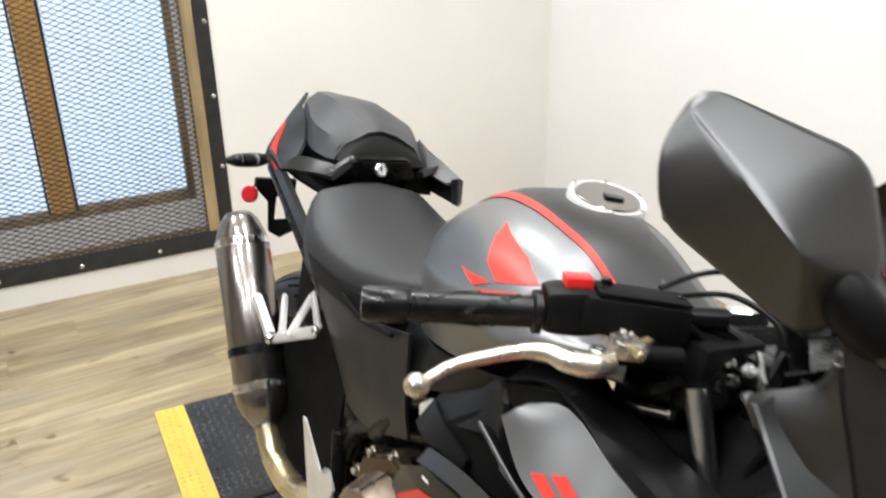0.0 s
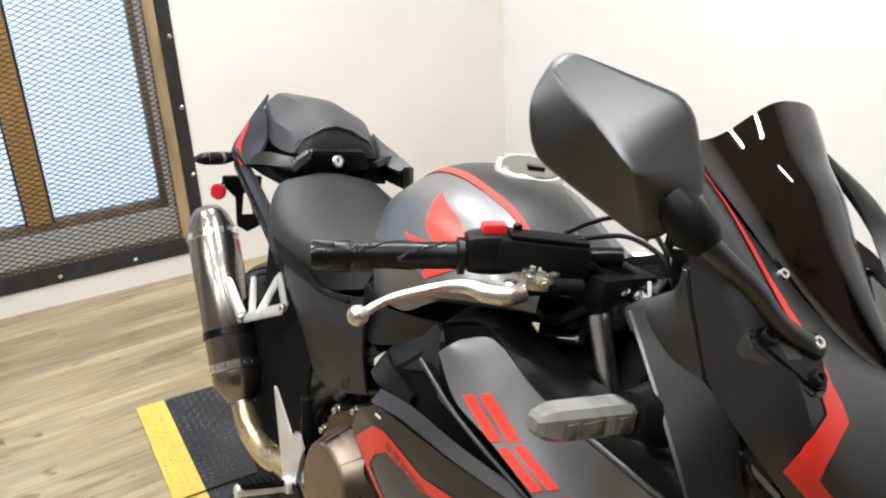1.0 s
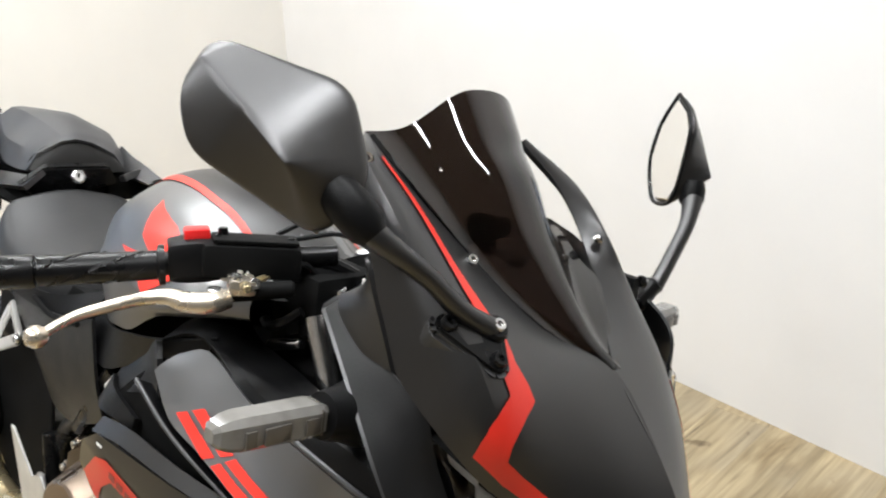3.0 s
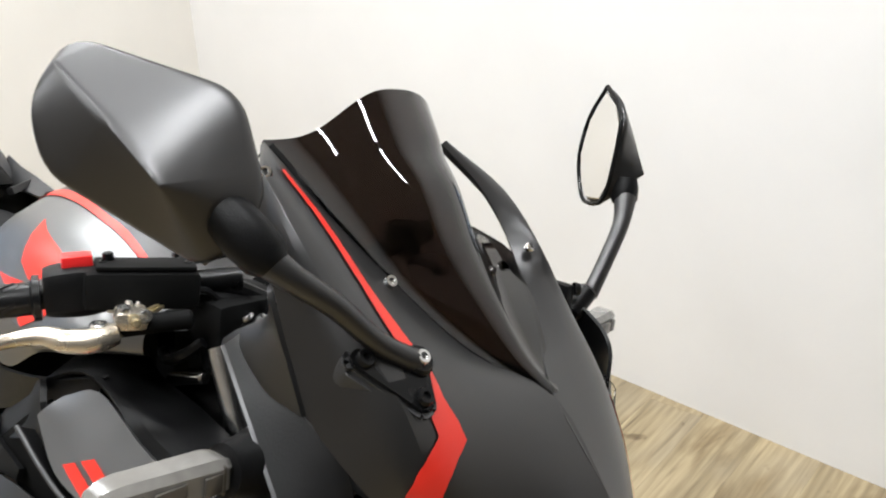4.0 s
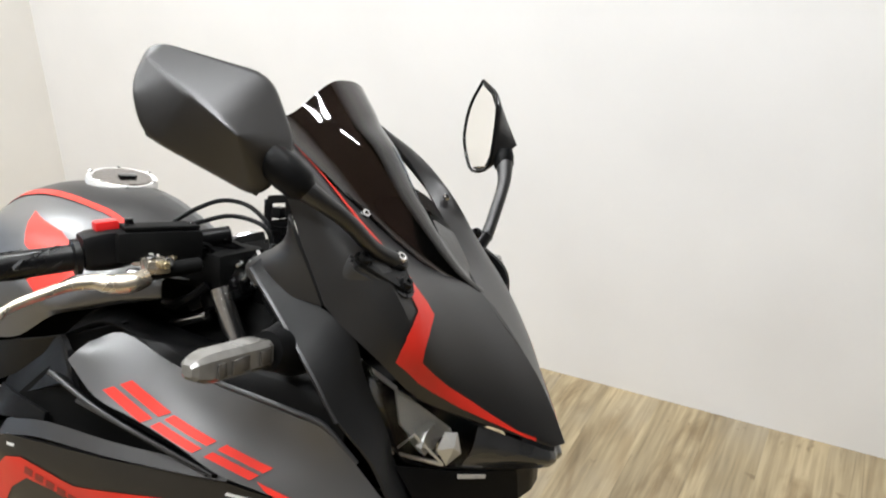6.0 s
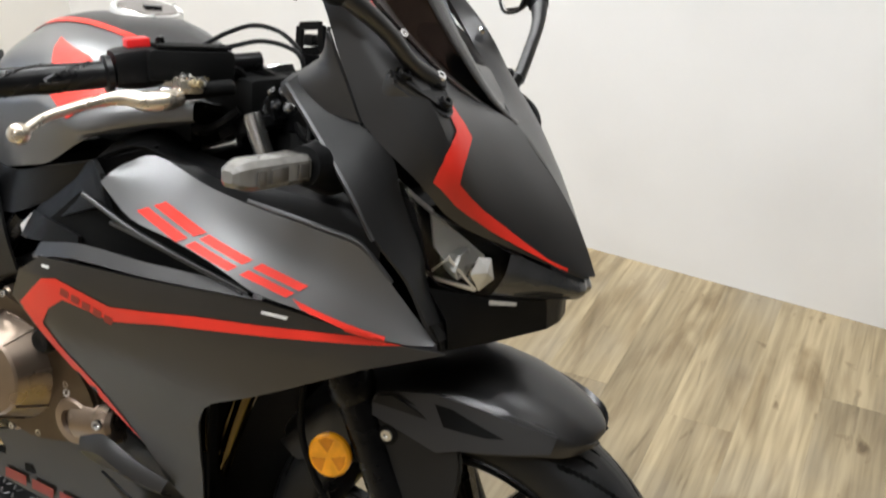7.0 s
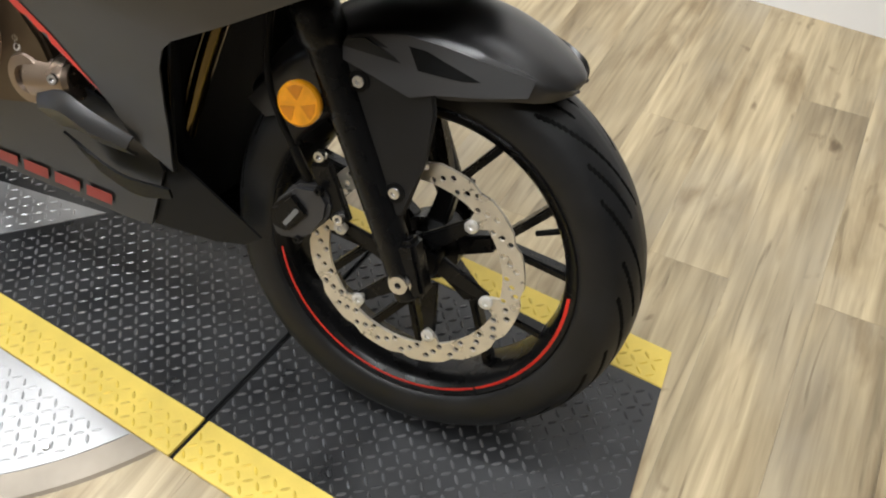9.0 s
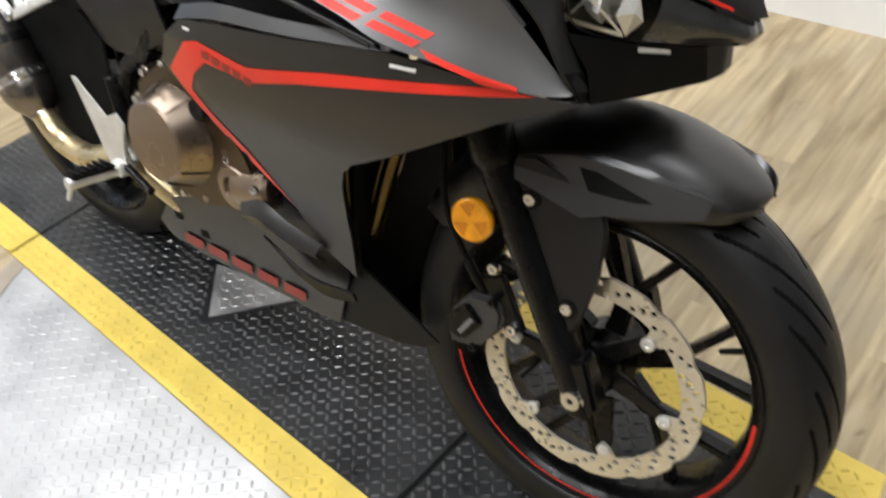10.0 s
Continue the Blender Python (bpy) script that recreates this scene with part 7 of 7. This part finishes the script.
        sub("lever_clamp", knuckle, LEVER, bar, "cast silver lever clamp", m=Matrix.Translation((-0.302, -0.206, 0.962)) @ Matrix.Rotation(math.atan2(d.y, d.x), 4, "Z"))
        bolt("clamp_bolt", (-0.300, -0.214, 0.970), (0.1, -0.1, 1), 0.0060, 0.004, STEEL, bar)
        sub("adjuster", rod((-0.286, -0.213, 0.966), (-0.270, -0.221, 0.968), 0.0050, 0.0042, 12, 0.001), GOLD_STEEL, bar, "brass lever adjuster")
        bolt("clamp_bolt", (-0.288, -0.200, 0.966), (1, -0.5, 0.3), 0.0060, 0.004, STEEL, bar)
        for pts in (((-0.338, -0.140, 1.000), (-0.330, -0.110, 1.014), (-0.313, -0.085, 1.024), (-0.289, -0.070, 1.021), (-0.263, -0.070, 1.009), (-0.248, -0.070, 0.991), (-0.245, -0.07, 0.95)), ((-0.332, -0.140, 0.992), (-0.316, -0.108, 1.001), (-0.293, -0.094, 1.008), (-0.260, -0.090, 1.006), (-0.236, -0.090, 0.995), (-0.225, -0.09, 0.96))):
            sub("cable", tube(pts, 0.0030, 8), PLASTIC, bar, "black control cable")


def build_cockpit():
    # dark masses between the bar and the instrument: shade-black filler box, cover sheet and wiring sheath
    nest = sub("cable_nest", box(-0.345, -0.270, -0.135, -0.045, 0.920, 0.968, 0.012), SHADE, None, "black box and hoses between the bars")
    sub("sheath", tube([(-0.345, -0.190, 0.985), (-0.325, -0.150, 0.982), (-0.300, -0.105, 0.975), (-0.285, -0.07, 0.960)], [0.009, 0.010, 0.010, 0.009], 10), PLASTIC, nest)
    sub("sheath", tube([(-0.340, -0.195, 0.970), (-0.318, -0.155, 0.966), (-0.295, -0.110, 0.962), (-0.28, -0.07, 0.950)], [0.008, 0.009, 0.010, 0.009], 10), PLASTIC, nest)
    sub("back_plate", loft([[(-0.36, -0.15, 0.80), (-0.30, -0.15, 0.80), (-0.16, -0.17, 0.82)], [(-0.36, -0.02, 0.945), (-0.30, -0.02, 0.950), (-0.16, -0.02, 0.950)], [(-0.36, 0.15, 0.80), (-0.30, 0.15, 0.80), (-0.16, 0.17, 0.82)]], 3, 3, 0.004), SHADE, nest, "black sheet standing for cockpit shade")
    c0 = Vector((0.004, 0, 0.30)) + FORK * 0.715
    top = sub("top_yoke", beam(c0 + Vector((-0.025, -0.128, 0)), c0 + Vector((-0.025, 0.128, 0)), 0.080, 0.080, 0.022, 0.022, (1, 0, 0.4), bevel=0.006), SATIN, None, "black top yoke")
    for s in (-1, 1):
        p = Vector((0.004, s * 0.101, 0.30)) + FORK * 0.720
        sub("fork_cap", lathe([(0.024, -0.006), (0.024, 0.006), (0.018, 0.010), (0.012, 0.010), (0.011, 0.016), (0, 0.016)], p, p + FORK, 24), SATIN, top)
        sub("bar_clamp", rod(p - FORK * 0.055, p - FORK * 0.015, 0.032, None, 24, 0.003), SATIN, top)
    sub("stem_nut", lathe([(0.020, 0), (0.020, 0.012), (0.014, 0.016), (0, 0.016)], c0 + Vector((-0.035, 0, 0.010)), c0 + Vector((-0.2, 0, 0.9)), 6), STEEL, top)
    ign = c0 + Vector((0.035, 0, -0.01))
    sub("ignition", lathe([(0.022, -0.03), (0.022, 0.004), (0.015, 0.010), (0, 0.010)], ign, ign + FORK, 24), SATIN, top, "black ignition lock")
    # clutter of hoses, cables and connectors in the dark of the cockpit
    rng = random.Random(11)
    loom = sub("wiring_loom", tube([(-0.26, -0.07, 0.93), (-0.22, -0.09, 0.90), (-0.18, -0.10, 0.93), (-0.14, -0.12, 0.90)], 0.007, 8), PLASTIC, None, "black wiring and connectors behind the instrument")
    for k in range(9):
        p = Vector((-0.30 + 0.16 * rng.random(), -0.02 - 0.11 * rng.random(), 0.90 + 0.07 * rng.random()))
        q = p + Vector((0.05 * rng.random() - 0.02, -0.05 * rng.random(), -0.05 + 0.07 * rng.random()))
        sub("wire", tube([p, p.lerp(q, 0.5) + Vector((0, 0, 0.02)), q], 0.0035, 6), PLASTIC, loom)
    for p in ((-0.245, -0.105, 0.955), (-0.228, -0.118, 0.938), (-0.262, -0.098, 0.935)):
        bolt("loom_bolt", p, (-0.3, -0.7, 0.6), 0.007, 0.006, STEEL, loom)
    sub("bracket", beam((-0.255, -0.085, 0.966), (-0.215, -0.125, 0.955), 0.012, 0.016, 0.004, 0.004, (0, 0, 1)), STEEL, loom)
    sub("connector", rod((-0.346, -0.130, 0.870), (-0.292, -0.130, 0.890), 0.0075, None, 14, 0.002), CHROME, loom, "chrome rod")
    sub("horn_wire", tube([(-0.36, -0.13, 0.895), (-0.33, -0.145, 0.900), (-0.30, -0.15, 0.915), (-0.285, -0.14, 0.93)], 0.006, 8), SATIN, loom)
    frame_pts = [(-0.268, -0.05, 0.996), (-0.268, -0.05, 1.028), (-0.238, -0.048, 1.032), (-0.236, -0.048, 1.003)]
    for p, q in zip(frame_pts, frame_pts[1:] + frame_pts[:1]):
        sub("display_stay", beam(p, q, 0.006, 0.006, 0.010, 0.010, (0, 1, 0), bevel=0.001), SATIN, loom, "black open stay")
    sub("display_plug", box(-0.260, -0.246, -0.055, -0.040, 1.006, 1.020, 0.002), SATIN, loom)
    sub("display_foot", beam((-0.252, -0.048, 0.998), (-0.240, -0.045, 0.955), 0.020, 0.026, 0.010, 0.010, (1, 0, 0), bevel=0.002), SATIN, loom)


build_bar(-1)
build_bar(1)
build_cockpit()
# ---- floor planks ----
def clip_to_room(ring):
    """The part of a convex outline that lies inside the four walls."""
    for axis, limit, sign in ((0, X0, 1), (0, X1, -1), (1, Y0, 1), (1, Y1, -1)):
        out = []
        for p, q in zip(ring, ring[1:] + ring[:1]):
            dp, dq = sign * (p[axis] - limit), sign * (q[axis] - limit)
            if dp >= 0:
                out.append(p)
            if dp * dq < 0:
                out.append(p.lerp(q, dp / (dp - dq)))
        ring = out
        if not ring:
            return ring
    return ring


def build_planks():
    # laid a few degrees off the walls
    PW, PL, gap = 0.152, 1.22, 0.0003
    turn = Matrix.Rotation(radians(4.5), 4, "Z")
    bm = box(0, PW - gap, 0, PL - gap, -0.004, 0, 0.0003)
    full = bpy.data.meshes.new("plank")
    bm.to_mesh(full)
    bm.free()
    full.materials.append(PLANK)
    rng = random.Random(5)
    x = X0 - 0.45
    while x < X1 + 0.45:
        y = Y0 - 0.6 - rng.random() * PL
        while y < Y1 + 0.6:
            place = turn @ Matrix.Translation((x, y, FLOOR))
            ring = [place @ Vector((u, v, 0)) for u, v in ((0, 0), (PW - gap, 0), (PW - gap, PL - gap), (0, PL - gap))]
            inside = clip_to_room(ring)
            y += PL
            if len(inside) < 3:
                continue
            me = full
            if inside != ring:
                back = place.inverted()
                flat = [back @ p for p in inside]
                if max(p.y for p in flat) - min(p.y for p in flat) < 0.02:
                    continue
                b = plate([(p.x, p.y) for p in flat], 0.004, Matrix.Translation((0, 0, -0.004)))
                me = bpy.data.meshes.new("plank")
                b.to_mesh(me)
                b.free()
                me.materials.append(PLANK)
            ob = new("plank", me)
            ob.matrix_world = place
            ob.parent = floor
        x += PW


build_planks()
